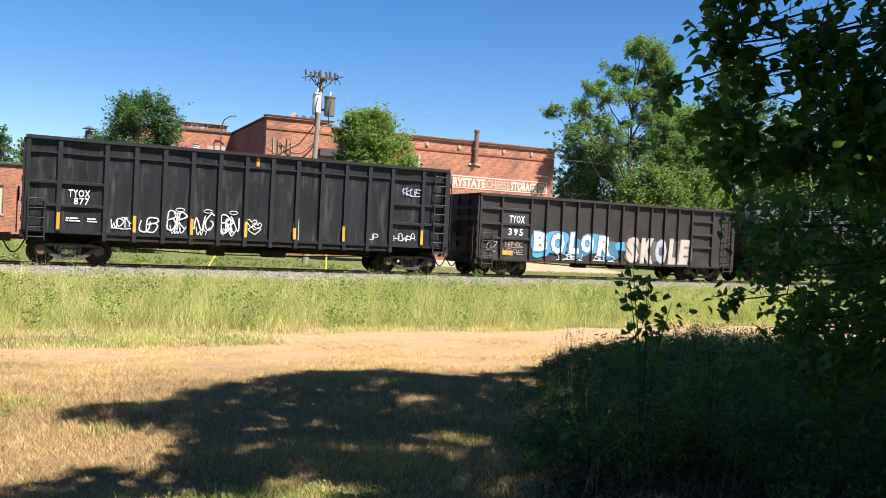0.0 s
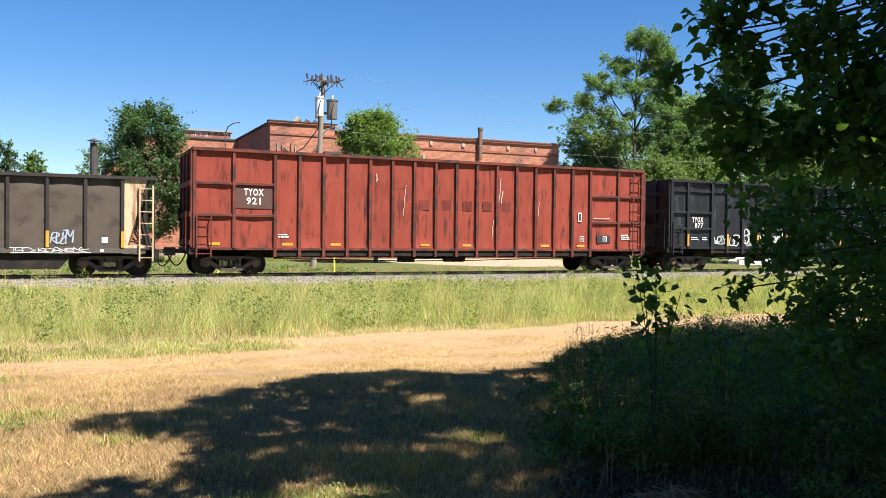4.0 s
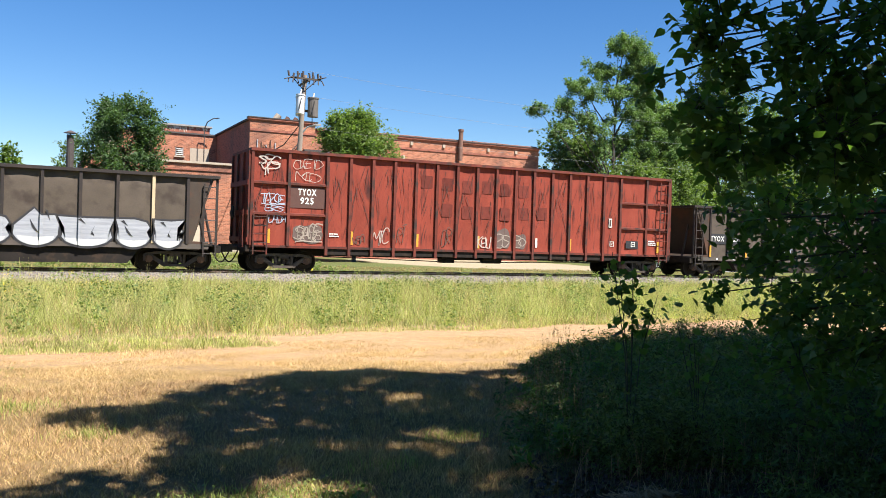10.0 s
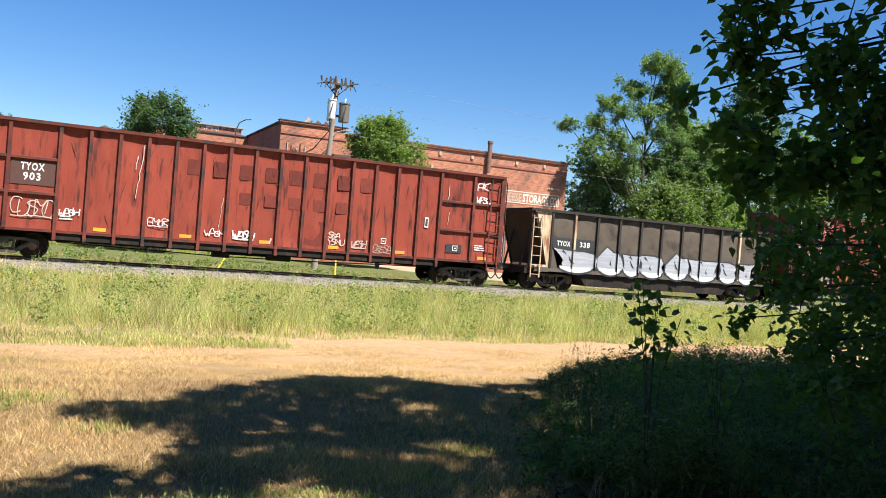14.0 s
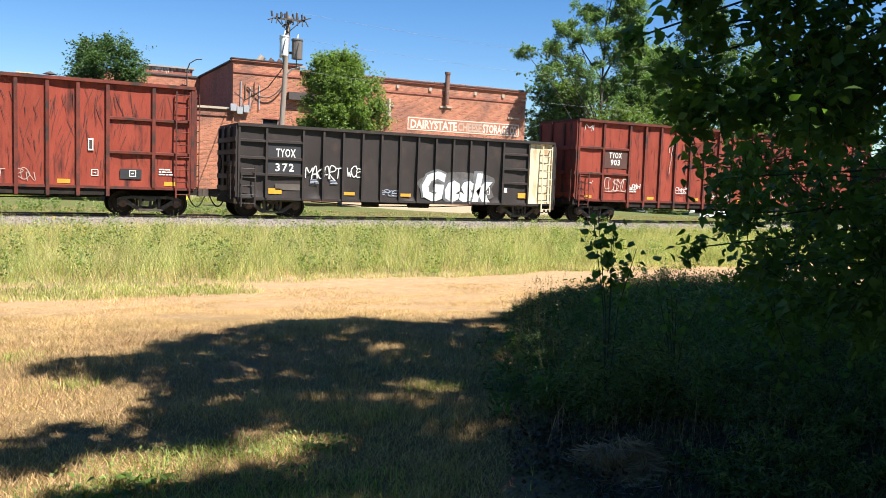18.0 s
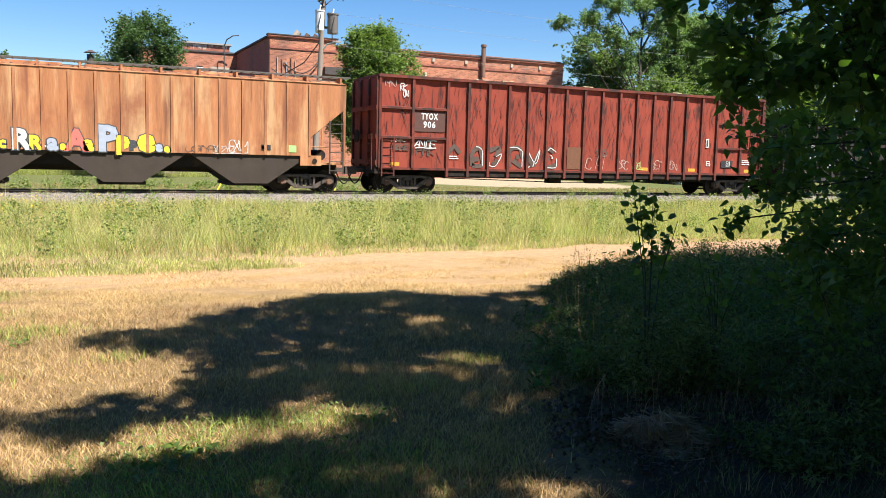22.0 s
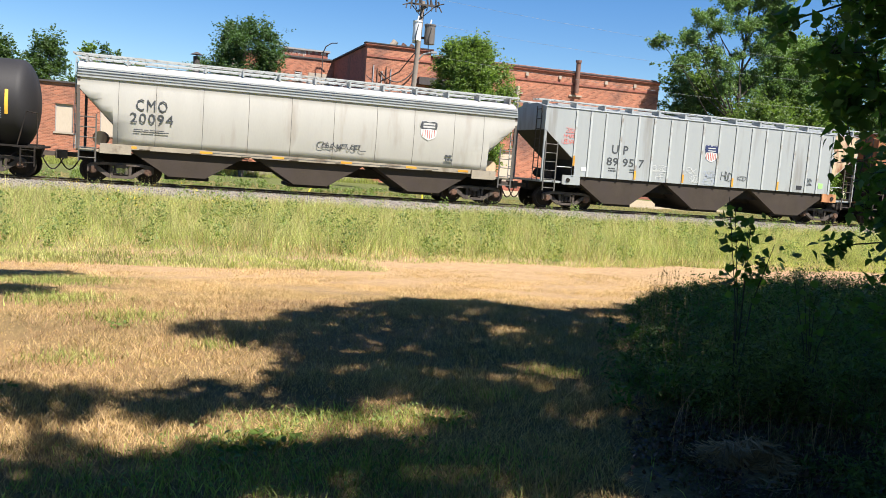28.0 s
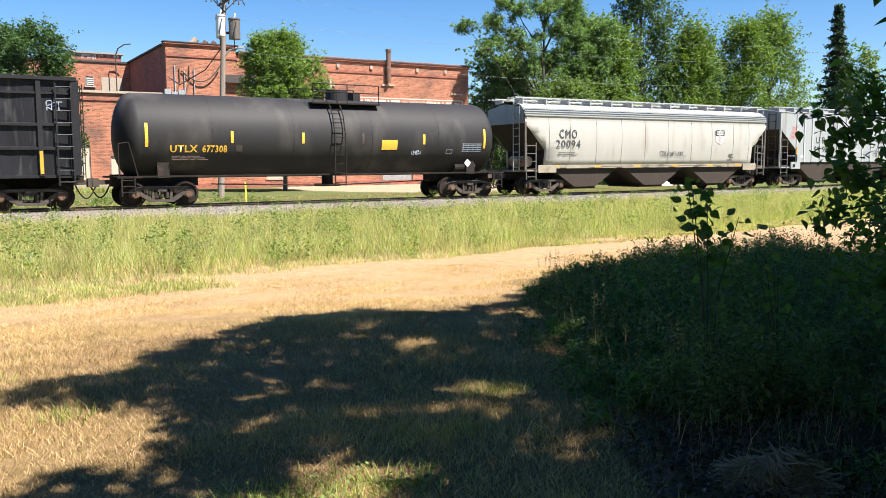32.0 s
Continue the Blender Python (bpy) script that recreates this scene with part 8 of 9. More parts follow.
def spruce(x, y, height, width, seed):
    rng = np.random.default_rng(seed)
    e = new("spruce_tree")
    e.location = (x, y, ground_z(x, y))
    tagged(e, "tall dark blue-green spruce tree", "tree")
    part("trunk", prim(tube, (0, 0, -0.1), (0, 0, height), 0.28, 0.03, n=9), M_BARK, e)
    pts = []
    for k in range(90):
        u = 0.06 + 0.94 * k / 90
        r = width / 2 * (1 - u) ** 0.85 * rng.uniform(0.75, 1.1)
        a = k * 2.4
        for s in np.linspace(0.1, 1, 16):
            c = np.array([r * s * math.cos(a), r * s * math.sin(a), u * height - 0.28 * r * s])
            pts.append(c + rng.normal(size=(9, 3)) * [0.22, 0.22, 0.12])
    v, f = leaf_verts(np.concatenate(pts), 0.30, rng, 0.3, "quad", 0.6)
    part("crown", raw_mesh("crown", v, f, M_NEEDLE), None, e)
spruce(104.0, 71.0, 23.5, 9.0, 41)
spruce(109.0, 74.0, 20.0, 8.0, 42)

# unseen trees behind the viewer, added to hold skylight off the shaded grass
for k, (x, y, hh, w) in enumerate(((-9.0, -7.0, 10.0, 8.0), (-2.0, -7.5, 11.0, 8.5), (5.5, -6.0, 11.5, 8.0), (12.5, -3.0, 11.0, 8.5), (14.0, 4.0, 10.0, 7.0))):
    tree("tree", x, y, hh, w, 150 + k, M_LEAF_DARK, "unseen leafy tree added to block skylight", 0.12, 0.26, 34, 260, 0.25)
# far woods behind everything
rng = np.random.default_rng(50)
far = []
for k in range(150):
    x = -170 + k * 3.4
    yy = 135 + 14 * math.sin(k * 1.7)
    if 10 < x < 50:
        yy += 15
    far.append((x, yy, rng.uniform(2.5, 6.5), rng.uniform(2.6, 4.2)))
v, f = leaf_verts(crown_points(rng, far, 16), 0.85, rng, 0.6, "quad")
tagged(part("far_woods", raw_mesh("far_woods", v, f, M_LEAF_DARK), None), "distant dark green woods along the horizon", "woods", kind="stuff")

# ---------------------------------------------------------------- the shade tree beside the viewer
shade = new("shade_tree")
shade.location = (6.6, 1.2, 0.0)
tagged(shade, "broad-leaved tree with low boughs hanging into the clearing", "tree")
rng = np.random.default_rng(60)
T = Vector((6.6, 1.2, 0.0))
bm = bmesh.new()
trunk_pts = [Vector((0, 0, -0.2)), Vector((0.05, 0.05, 1.5)), Vector((-0.1, 0.1, 3.2)), Vector((-0.3, 0.1, 5.0)), Vector((-0.4, 0.3, 7.0)), Vector((-0.5, 0.3, 9.0))]
for k, (p, q) in enumerate(zip(trunk_pts, trunk_pts[1:])):
    tube(bm, p, q, 0.26 - 0.045 * k, 0.26 - 0.045 * (k + 1), n=10)
part("trunk", bm, M_BARK, shade, "rough grey trunk")
# hanging boughs: soft balls of leaves in front of the clearing
BOUGHS = [(2.5, 2.73, 2.45, 0.16), (2.55, 2.68, 1.92, 0.17), (3.95, 3.95, 1.8, 0.2), (2.57, 2.66, 2.51, 0.25), (2.49, 2.74, 2.15, 0.17), (2.63, 2.6, 2.02, 0.21), (2.76, 2.47, 2.35, 0.25), (2.89, 2.31, 2.49, 0.28),
          (2.87, 2.34, 2.04, 0.31), (4.41, 4.0, 1.77, 0.4), (4.0, 3.9, 1.5, 0.2), (4.28, 3.46, 1.5, 0.41), (3.04, 2.11, 2.36, 0.34), (4.84, 3.29, 1.96, 0.54), (4.01, 3.53, 1.19, 0.23), (4.25, 3.19, 1.06, 0.34),
          (2.5, 2.73, 2.62, 0.1), (4.46, 2.93, 1.15, 0.45), (2.72, 2.5, 2.91, 0.29), (2.93, 2.25, 2.87, 0.33), (5.31, 3.51, 1.6, 0.54), (3.03, 2.12, 2.09, 0.3), (2.37, 2.85, 2.28, 0.04), (3.66, 3.8, 1.29, 0.07),
          (4.5, 3.96, 1.87, 0.45), (5.04, 4.14, 1.24, 0.5), (2.77, 2.45, 2.49, 0.27), (4.41, 3.78, 0.83, 0.36), (5.13, 3.6, 0.97, 0.45), (2.49, 2.74, 2.81, 0.18), (2.59, 2.64, 2.75, 0.21), (3.8, 2.95, 1.6, 0.34), (3.9, 2.7, 1.3, 0.36), (4.3, 3.0, 1.75, 0.4), (2.62, 2.66, 2.32, 0.13),
          (2.56, 2.7, 2.42, 0.1), (3.3, 3.05, 1.72, 0.2), (3.45, 3.15, 1.5, 0.18),
          (3.0, 2.6, 2.2, 0.3), (3.25, 2.6, 2.4, 0.26), (3.3, 2.55, 2.05, 0.3), (2.86, 2.6, 2.0, 0.2), (3.6, 2.8, 2.3, 0.35), (3.5, 2.6, 2.15, 0.32)]
for i, (x, y, z, r) in enumerate(BOUGHS):
    c = Vector((x, y, z)) - T
    o = trunk_pts[2] if z > 1.9 else trunk_pts[1]
    mid = (o + c) / 2 + Vector((rng.uniform(-0.2, 0.2), rng.uniform(0, 0.4), rng.uniform(0.0, 0.4)))
    bm = bmesh.new()
    tube(bm, o, mid, 0.013, 0.008, n=6)
    tube(bm, mid, c, 0.008, 0.004, n=5)
    pts = []
    for k in range(max(int((34 if z > 2.25 else 52 if z > 1.98 or z < 1.35 else 38) * r), 3)):
        d = Vector(rng.normal(size=3)).normalized()
        tip = c + d * r * rng.uniform(0.6, 1.1)
        tube(bm, c + d * r * 0.1, tip, 0.004, 0.002, n=3)
        m = rng.integers(11, 22)
        u = rng.uniform(0.25, 1.05, m)
        pts.append(np.array(c)[None] + np.outer(u, np.array(tip - c)) + rng.normal(size=(m, 3)) * 0.035)
    # limbs take the dark stem colour in place of the crown's shade
    part("limb", bm, M_STEM, shade)
    if r > 0.3:
        pts.append(crown_points(rng, [(c.x, c.y, c.z, r)], 170 if z > 2.45 else 1000 if z > 1.98 else 300 if z > 1.35 else 1900, 1.25))
    v, f = leaf_verts(np.concatenate(pts), 0.058, rng, 0.35, "leaf", 0.5, 1.25)
    part("hanging_foliage", raw_mesh("hanging_foliage", v, f, M_LEAF_NEAR), None, shade, "dark broad leaves in shade")
# the unseen high crown, placed to throw the dappled shade on the grass
rnd = random.Random(61)
# leaf masses added over and behind the viewer, only to block skylight
DAPPLE = [(sx, sy, 1.35) for sy in (1.8, 0.0, -2.0) for sx in (-5.5, -3.4, -1.2, 1.0, 3.2, 5.4, 7.6)]
# the last five stand in for another unseen tree's shade on the left
DAPPLE += [(6.5, 7.0, 1.3), (7.6, 9.0, 1.3), (5.7, 5.6, 1.3), (5.2, 3.5, 1.3), (3.6, 2.6, 1.0), (8.6, 7.0, 1.5), (9.4, 9.8, 1.1), (7.0, 5.0, 1.5), (8.0, 4.0, 1.8), (9.8, 5.5, 1.8), (6.5, 3.0, 1.5), (5.6, 7.4, 0.8), (4.6, 5.8, 0.6),
           (4.2, 4.6, 0.7), (3.6, 3.7, 0.7), (2.95, 3.4, 0.5), (-1.45, 11.6, 0.5), (-2.4, 11.4, 0.8), (-1.5, 9.2, 0.45), (-2.3, 9.2, 0.6), (-3.4, 10.2, 1.0)]
# where the rim of the crown throws its shade on the mown grass, and the holes in it
RIM = [(-2.6, 5.3), (-0.75, 5.25), (-0.1, 5.1), (0.08, 5.4), (0.5, 5.4), (0.88, 5.55), (1.0, 5.9), (0.85, 6.2), (0.5, 6.6), (-0.05, 6.98), (0.56, 7.12), (0.95, 7.42), (1.29, 7.78), (1.62, 8.3), (1.95, 8.35), (2.3, 8.8), (2.76, 9.08),
       (3.37, 9.3), (3.55, 8.9), (3.65, 8.3), (4.24, 8.0), (5.43, 8.8), (6.4, 9.6), (6.4, 2.6), (1.78, 2.6), (1.78, 4.72), (1.63, 4.82), (1.24, 4.82), (1.05, 4.70), (0.84, 4.78), (0.45, 4.85), (0.24, 4.72), (-0.1, 4.7), (-0.6, 4.82), (-2.6, 4.7)]
FRONT = [(-4.0, 4.0), (-0.5, 4.15), (0.14, 4.14), (0.5, 4.14), (1.0, 4.12), (1.34, 4.3), (1.5, 4.6), (1.7, 4.8), (2.3, 4.6), (2.3, 2.3), (-4.0, 2.3)]
GAPS = [(2.87, 6.94, 0.09), (2.72, 7.5, 0.03), (2.74, 5.5, 0.10), (2.17, 5.47, 0.0), (2.0, 4.85, -0.03), (3.42, 9.18, 0.05), (4.74, 7.68, 0.05), (2.0, 3.12, 0.0), (0.75, 6.28, 0.08)]
def inside(px, py, poly):
    hit = False
    for (ax, ay), (bx, by) in zip(poly, poly[1:] + poly[:1]):
        if (ay > py) != (by > py) and px < ax + (bx - ax) * (py - ay) / (by - ay):
            hit = not hit
    return hit
# the rim of the crown is loose: sprigs with gaps between them
for a in range(42):
    for b in range(31):
        sx, sy = -4.0 + 0.25 * a + rnd.uniform(-0.1, 0.1), 2.6 + 0.235 * b + rnd.uniform(-0.1, 0.1)
        probe = [(sx + dx, sy + dy) for dx, dy in ((-0.17, 0), (0.17, 0), (0, -0.17), (0, 0.17))]
        core, edge = inside(sx, sy, RIM) or inside(sx, sy, FRONT), any(inside(*q, RIM) or inside(*q, FRONT) for q in probe)
        if not edge or rnd.random() < (0.07 if core else 0.76):
            continue
        if all(math.hypot(sx - gx, sy - gy) > gr + 0.17 for gx, gy, gr in GAPS):
            DAPPLE.append((sx, sy, (0.22 if core else 0.13) * rnd.uniform(0.75, 1.2)))
crown = []
for i, (sx, sy, r) in enumerate(DAPPLE):
    hh = 5.6 + 2.4 * ((i * 0.618) % 1) + (0.8 if sy > 6 else 0)
    c = Vector((sx, sy, 0.05)) + sun_dir * (hh / sun_dir.z) - T
    crown.append((c.x, c.y, c.z, r * 0.95))
    if r < 0.4 and i % 9:
        continue
    o = trunk_pts[3 + i % 3]
    mid = (o + c) / 2 + Vector((0, 0, 0.3))
    bm = bmesh.new()
    tube(bm, o, mid, 0.012, 0.008, n=5)
    tube(bm, mid, c, 0.008, 0.004, n=4)
    part("limb", bm, M_BARK, shade)
v, f = leaf_verts(crown_points(rng, [b for b in crown if b[3] > 0.4], 2300, 0.85), 0.15, rng, 0.5, "quad", 0.3)
part("high_foliage", raw_mesh("high_foliage", v, f, M_LEAF_NEAR), None, shade, "unseen dense green upper crown that shades the ground")
v, f = leaf_verts(crown_points(rng, [b for b in crown if b[3] <= 0.4], 5100, 1.25), 0.08, rng, 0.5, "quad", 0.3)
part("high_foliage", raw_mesh("high_foliage", v, f, M_LEAF_NEAR), None, shade, "unseen dense green upper crown that shades the ground")

# a sapling at the edge of the shade
def sapling(x, y, height, seed, n=34, size=0.085, label="young broad-leaved sapling at the edge of the shade"):
    rng = np.random.default_rng(seed)
    e = new("sapling")
    e.location = (x, y, ground_z(x, y))
    tagged(e, label, "sapling")
    c = []
    for k in range(5):
        a = rng.uniform(0, 6.28)
        tip = Vector(((0.07 * k - 0.14) * 0.85 + 0.04 * math.cos(a), 0.10 * math.sin(a), height * (1 - 0.05 * k)))
        mid = Vector((tip.x * 0.3, tip.y * 0.35, height * 0.5))
        bm = bmesh.new()
        tube(bm, (0, 0, -0.05), mid, 0.0045, 0.004, n=5)
        tube(bm, mid, tip, 0.004, 0.002, n=4)
        part("stem", bm, M_STEM, e)
        for i in range(n // 5):
            u = rng.uniform(0.55, 1.0)
            p = mid.lerp(tip, (u - 0.45) / 0.55)
            c.append(np.array(p) + rng.normal(size=3) * 0.055)
    v, f = leaf_verts(np.array(c), size, rng, 0.3, "leaf", 0.1, 1.5)
    part("leaves", raw_mesh("leaves", v, f, M_LEAF_NEAR), None, e, "dark heart-shaped leaves")
sapling(3.64, 4.5, 1.40, 70, 140, 0.060)
sapling(4.15, 4.4, 0.9, 71, 50, 0.058)

# ---------------------------------------------------------------- grass
def blades(n, place, height, width, rng, lean=0.35, segs=2):
    """Grass blades: place(n) gives their feet, height and width their sizes in metres."""
    c = place(n)
    n = len(c)
    h = height[0] + (height[1] - height[0]) * rng.beta(2, 2.5, n)
    if c.shape[1] == 4:
        h *= c[:, 3]
    a = rng.uniform(0, 6.28, n)
    side = np.stack([np.cos(a), np.sin(a), np.zeros(n)], 1) * (width * rng.uniform(0.6, 1.4, n))[:, None]
    b = rng.uniform(0, 6.28, n)
    bend = np.stack([np.cos(b), np.sin(b), np.zeros(n)], 1) * (h * rng.uniform(0.1, 1.0, n) * lean)[:, None]
    base = c[:, :3]
    up = np.zeros((n, 3))
    up[:, 2] = h
    if segs == 1:
        v = np.stack([base - side / 2, base + side / 2, base + up + bend], 1)
        return v.reshape(-1, 3), np.arange(3 * n).reshape(-1, 3)
    v = np.stack([base - side / 2, base + side / 2, base + up * 0.55 + bend * 0.35 + side * 0.38, base + up * 0.55 + bend * 0.35 - side * 0.38, base + up + bend], 1)
    quad = np.array([[0, 1, 2], [0, 2, 3], [3, 2, 4]])
    f = quad[None] + 5 * np.arange(n)[:, None, None]
    return v.reshape(-1, 3), f.reshape(-1, 3)

def on_ground(x, y):
    gx, gy, gz = np.array(xs, float), np.array(ys, float), np.array(verts)[:, 2].reshape(len(ys), len(xs))
    i, j = np.clip(np.searchsorted(gx, x) - 1, 0, len(gx) - 2), np.clip(np.searchsorted(gy, y) - 1, 0, len(gy) - 2)
    u, w = (x - gx[i]) / (gx[i + 1] - gx[i]), (y - gy[j]) / (gy[j + 1] - gy[j])
    z = (1 - u) * (1 - w) * gz[j, i] + u * (1 - w) * gz[j, i + 1] + (1 - u) * w * gz[j + 1, i] + u * w * gz[j + 1, i + 1]
    return np.stack([x, y, z - 0.012], 1)

def field(x0, x1, y0, y1, rng, patch=None, bias=1.0):
    """Feet scattered over a rectangle, denser towards y0, in tufts."""
    def place(n):
        k = n // 7
        x, y = rng.uniform(x0, x1, k), y0 + (y1 - y0) * rng.uniform(0, 1, k) ** bias
        i = rng.integers(0, k, n)
        p = on_ground(x[i] + rng.normal(size=n) * 0.05, y[i] + rng.normal(size=n) * 0.05)
        return p
    return place

def wedge(y0, y1, rng, bias=1.0):
    """Feet scattered over the clearing before the viewer, in tufts."""
    def place(n):
        k = n // 7
        y = y0 + (y1 - y0) * rng.uniform(0, 1, k) ** bias
        x = 0.15 * y + rng.uniform(-1, 1, k) * (0.66 * y + 0.9)
        i = rng.integers(0, k, n)
        tall = 0.75 + 0.4 * np.sin(x * 2.1 + 1.7 * np.sin(y * 1.3)) * np.cos(y * 1.9)
        return np.concatenate([on_ground(x[i] + rng.normal(size=n) * 0.05, y[i] + rng.normal(size=n) * 0.05), tall[i][:, None]], 1)
    return place

def mown(place):
    """Keep feet out of the darker ground and brush under the tree."""
    def keep(n):
        c = place(n)
        c = c[c[:, 0] - 0.57 * c[:, 1] < 0.42 + 0.25 * np.sin(c[:, 1] * 5.0) * np.sin(c[:, 0] * 3.0 + 1.0)]
        worn = np.clip((c[:, 1] + 0.5 * c[:, 0] - 10.6 + 0.8 * np.sin(c[:, 0] * 2.3) * np.sin(c[:, 1] * 3.1)) / 2.0, 0, 0.85)
        return c[np.random.default_rng(n).random(len(c)) > worn]
    return keep

def lawn(name, n, place, height, width, seed, mat, label, lean=0.35, cat="grass", segs=2):
    v, f = blades(n, place, height, width, np.random.default_rng(seed), lean, segs)
    return tagged(part(name, raw_mesh(name, v, f, mat), None), label, cat, kind="stuff")

r1 = np.random.default_rng(80)
lawn("dry_grass", 80000, mown(wedge(2.2, 5.6, r1, 0.85)), (0.025, 0.10), 0.005, 81, M_BLADE_DRY, "short sun-bleached mown grass", 1.5)
lawn("mown_grass", 150000, mown(wedge(5.4, 11.0, r1, 0.9)), (0.025, 0.085), 0.006, 87, M_BLADE_DRY, "short straw-coloured mown grass", 1.6, segs=1)
def clumps(spots, rng):
    """Feet gathered in soft oval spots: x, y, radius along x, radius along y."""
    def place(n):
        q = np.array(spots)
        i = rng.choice(len(q), n, p=q[:, 2] * q[:, 3] / (q[:, 2] * q[:, 3]).sum())
        return on_ground(q[i, 0] + rng.normal(size=n) * q[i, 2] * 0.6, q[i, 1] + rng.normal(size=n) * q[i, 3] * 0.6)
    return place
GREEN_SPOTS = [(0.85, 4.45, 0.5, 0.22), (1.35, 4.4, 0.35, 0.2), (0.45, 4.2, 0.4, 0.16), (0.2, 3.7, 0.8, 0.4), (1.2, 3.6, 0.7, 0.35), (-0.6, 6.0, 0.25, 0.2), (0.35, 6.35, 0.22, 0.15), (-0.3, 7.4, 0.4, 0.25), (-0.9, 8.4, 0.5, 0.4), (-1.2, 10.4, 0.7, 0.6), (2.0, 4.85, 0.25, 0.12), (2.75, 5.45, 0.25, 0.15)]
lawn("green_blades", 10000, clumps(GREEN_SPOTS, r1), (0.03, 0.11), 0.006, 88, M_BLADE_GREEN, "short green grass blades among dry stalks", 1.1)
c = clumps(GREEN_SPOTS[:5], r1)(1500) + [0, 0, 0.03]
c[:, 2] += r1.uniform(0, 0.035, len(c))
v, f = leaf_verts(c, 0.021, r1, 1.4, "quad")
tagged(part("clover", raw_mesh("clover", v, f, M_WEED), None), "small bright green clover leaves in the grass", "clover", kind="stuff")
lawn("olive_grass", 60000, mown(wedge(3.0, 10.0, r1, 0.85)), (0.025, 0.09), 0.005, 82, M_BLADE_OLIVE, "short olive green grass among dry stalks", 1.3, segs=1)
lawn("track_edge_grass", 15000, field(-12, 3.6, 13.3, 14.75, r1), (0.03, 0.13), 0.010, 84, M_BLADE_PALE, "short pale tufts between track and verge", 0.9)
lawn("track_edge_tufts", 13000, field(-12, 3.2, 13.4, 14.7, r1), (0.03, 0.14), 0.010, 85, M_BLADE_GREEN, "short green tufts between track and verge", 0.9)
lawn("shade_turf", 46000, mown(field(-1.0, 5.2, 2.3, 8.6, r1, bias=1.0)), (0.02, 0.09), 0.006, 86, M_TURF, "short thin brownish turf under the tree", 1.4, segs=1)
lawn("stubble", 150000, wedge(8.5, 14.0, r1, 0.9), (0.015, 0.07), 0.009, 83, M_BLADE_DRY, "thin dry stubble on the worn track", 1.6, segs=1)

def verge(n_rng, y0, y1, tall=1.0):
    def place(n):
        k = n // 10
        x = n_rng.uniform(-17, 60, k)
        y = y0 + (y1 - y0) * n_rng.uniform(0, 1, k)
        y = np.maximum(y, 14.95 + 0.09 * np.maximum(x - 4, 0) + 0.14 * np.sin(x * 1.3) + 0.10 * np.sin(x * 3.7))
        i = n_rng.integers(0, k, n)
        xx, yy = x[i] + n_rng.normal(size=n) * 0.11, y[i] + n_rng.normal(size=n) * 0.11
        ph = 0.78 + 0.25 * np.sin(xx * 0.9 + 1.3 * np.sin(yy * 0.7)) * np.cos(yy * 0.8) + 0.12 * np.sin(xx * 2.3 + yy * 1.9)
        edge = np.clip((yy - (14.7 + 0.09 * np.maximum(xx - 4, 0))) / 1.4, 0.3, 1)
        far = 1.0 - 0.25 * np.clip((yy - 26) / 3.5, 0, 1)
        p = on_ground(xx, yy)
        return np.concatenate([p, (ph * edge * far * tall)[:, None]], 1)
    return place
r2 = np.random.default_rng(90)
lawn("verge_grass", 260000, verge(r2, 14.7, 29.9), (0.20, 0.66), 0.010, 91, M_BLADE_GREEN, "tall rank green grass along the track", 1.25, segs=1)
lawn("verge_seed_grass", 130000, verge(r2, 14.7, 29.9, 1.1), (0.25, 0.74), 0.009, 92, M_BLADE_PALE, "pale seeding grass stalks in the verge", 1.0, segs=1)
lawn("verge_straw", 24000, verge(r2, 14.7, 16.8, 0.6), (0.15, 0.5), 0.012, 93, M_BLADE_DRY, "straw-coloured grass at the edge of the verge", 0.7, segs=1)

lawn("verge_stalks", 26000, verge(r2, 15.0, 29.9, 1.15), (0.2, 0.8), 0.007, 94, M_BLADE_DRY, "dry brown stalks standing through the verge", 0.5, segs=1)
lawn("ballast_stalks", 900, field(-16, 60, 29.6, 30.7, r2), (0.35, 1.0), 0.012, 96, M_BLADE_PALE, "thin pale stalks standing in the ballast", 0.3, segs=1)
lawn("wall_grass", 26000, field(-14, 15, 60.0, 65.6, r2), (0.25, 0.75), 0.025, 97, M_BLADE_GREEN, "tall grass before the warehouse wall", 0.7, segs=1)
lawn("far_lawn", 60000, field(-16, 48, 35.4, 47, r2), (0.03, 0.16), 0.02, 95, M_BLADE_OLIVE, "rough lawn beyond the track", 0.9, segs=1)

def weeds(name, n, xr, yr, seed, mat, label, hh=(0.4, 0.85), leaf=0.07, per=60):
    rng = np.random.default_rng(seed)
    pts = []
    for k in range(n):
        x, y = rng.uniform(*xr), rng.uniform(*yr)
        if y < 15.2 + 0.09 * max(x - 4, 0):
            continue
        h = rng.uniform(*hh)
        m = per
        u = rng.uniform(0.1, 1, m)
        a = rng.uniform(0, 6.28, m)
        rad = 0.05 + 0.16 * np.sin(u * 2.6) * rng.uniform(0.3, 1, m)
        pts.append(np.stack([x + rad * np.cos(a), y + rad * np.sin(a), on_ground(np.array([x]), np.array([y]))[0, 2] + u * h], 1))
    v, f = leaf_verts(np.concatenate(pts), leaf, rng, 0.4, "quad")
    return tagged(part(name, raw_mesh(name, v, f, mat), None), label, "weeds", kind="stuff")
weeds("verge_weeds", 330, (-12, 45), (14.5, 28.5), 100, M_WEED, "leafy green weeds standing in the verge", (0.4, 0.85), 0.05, 130)
weeds("verge_dark_weeds", 60, (-10, 40), (14.5, 24), 101, M_LEAF, "darker leafy weeds standing in the verge", (0.4, 0.75), 0.05, 120)
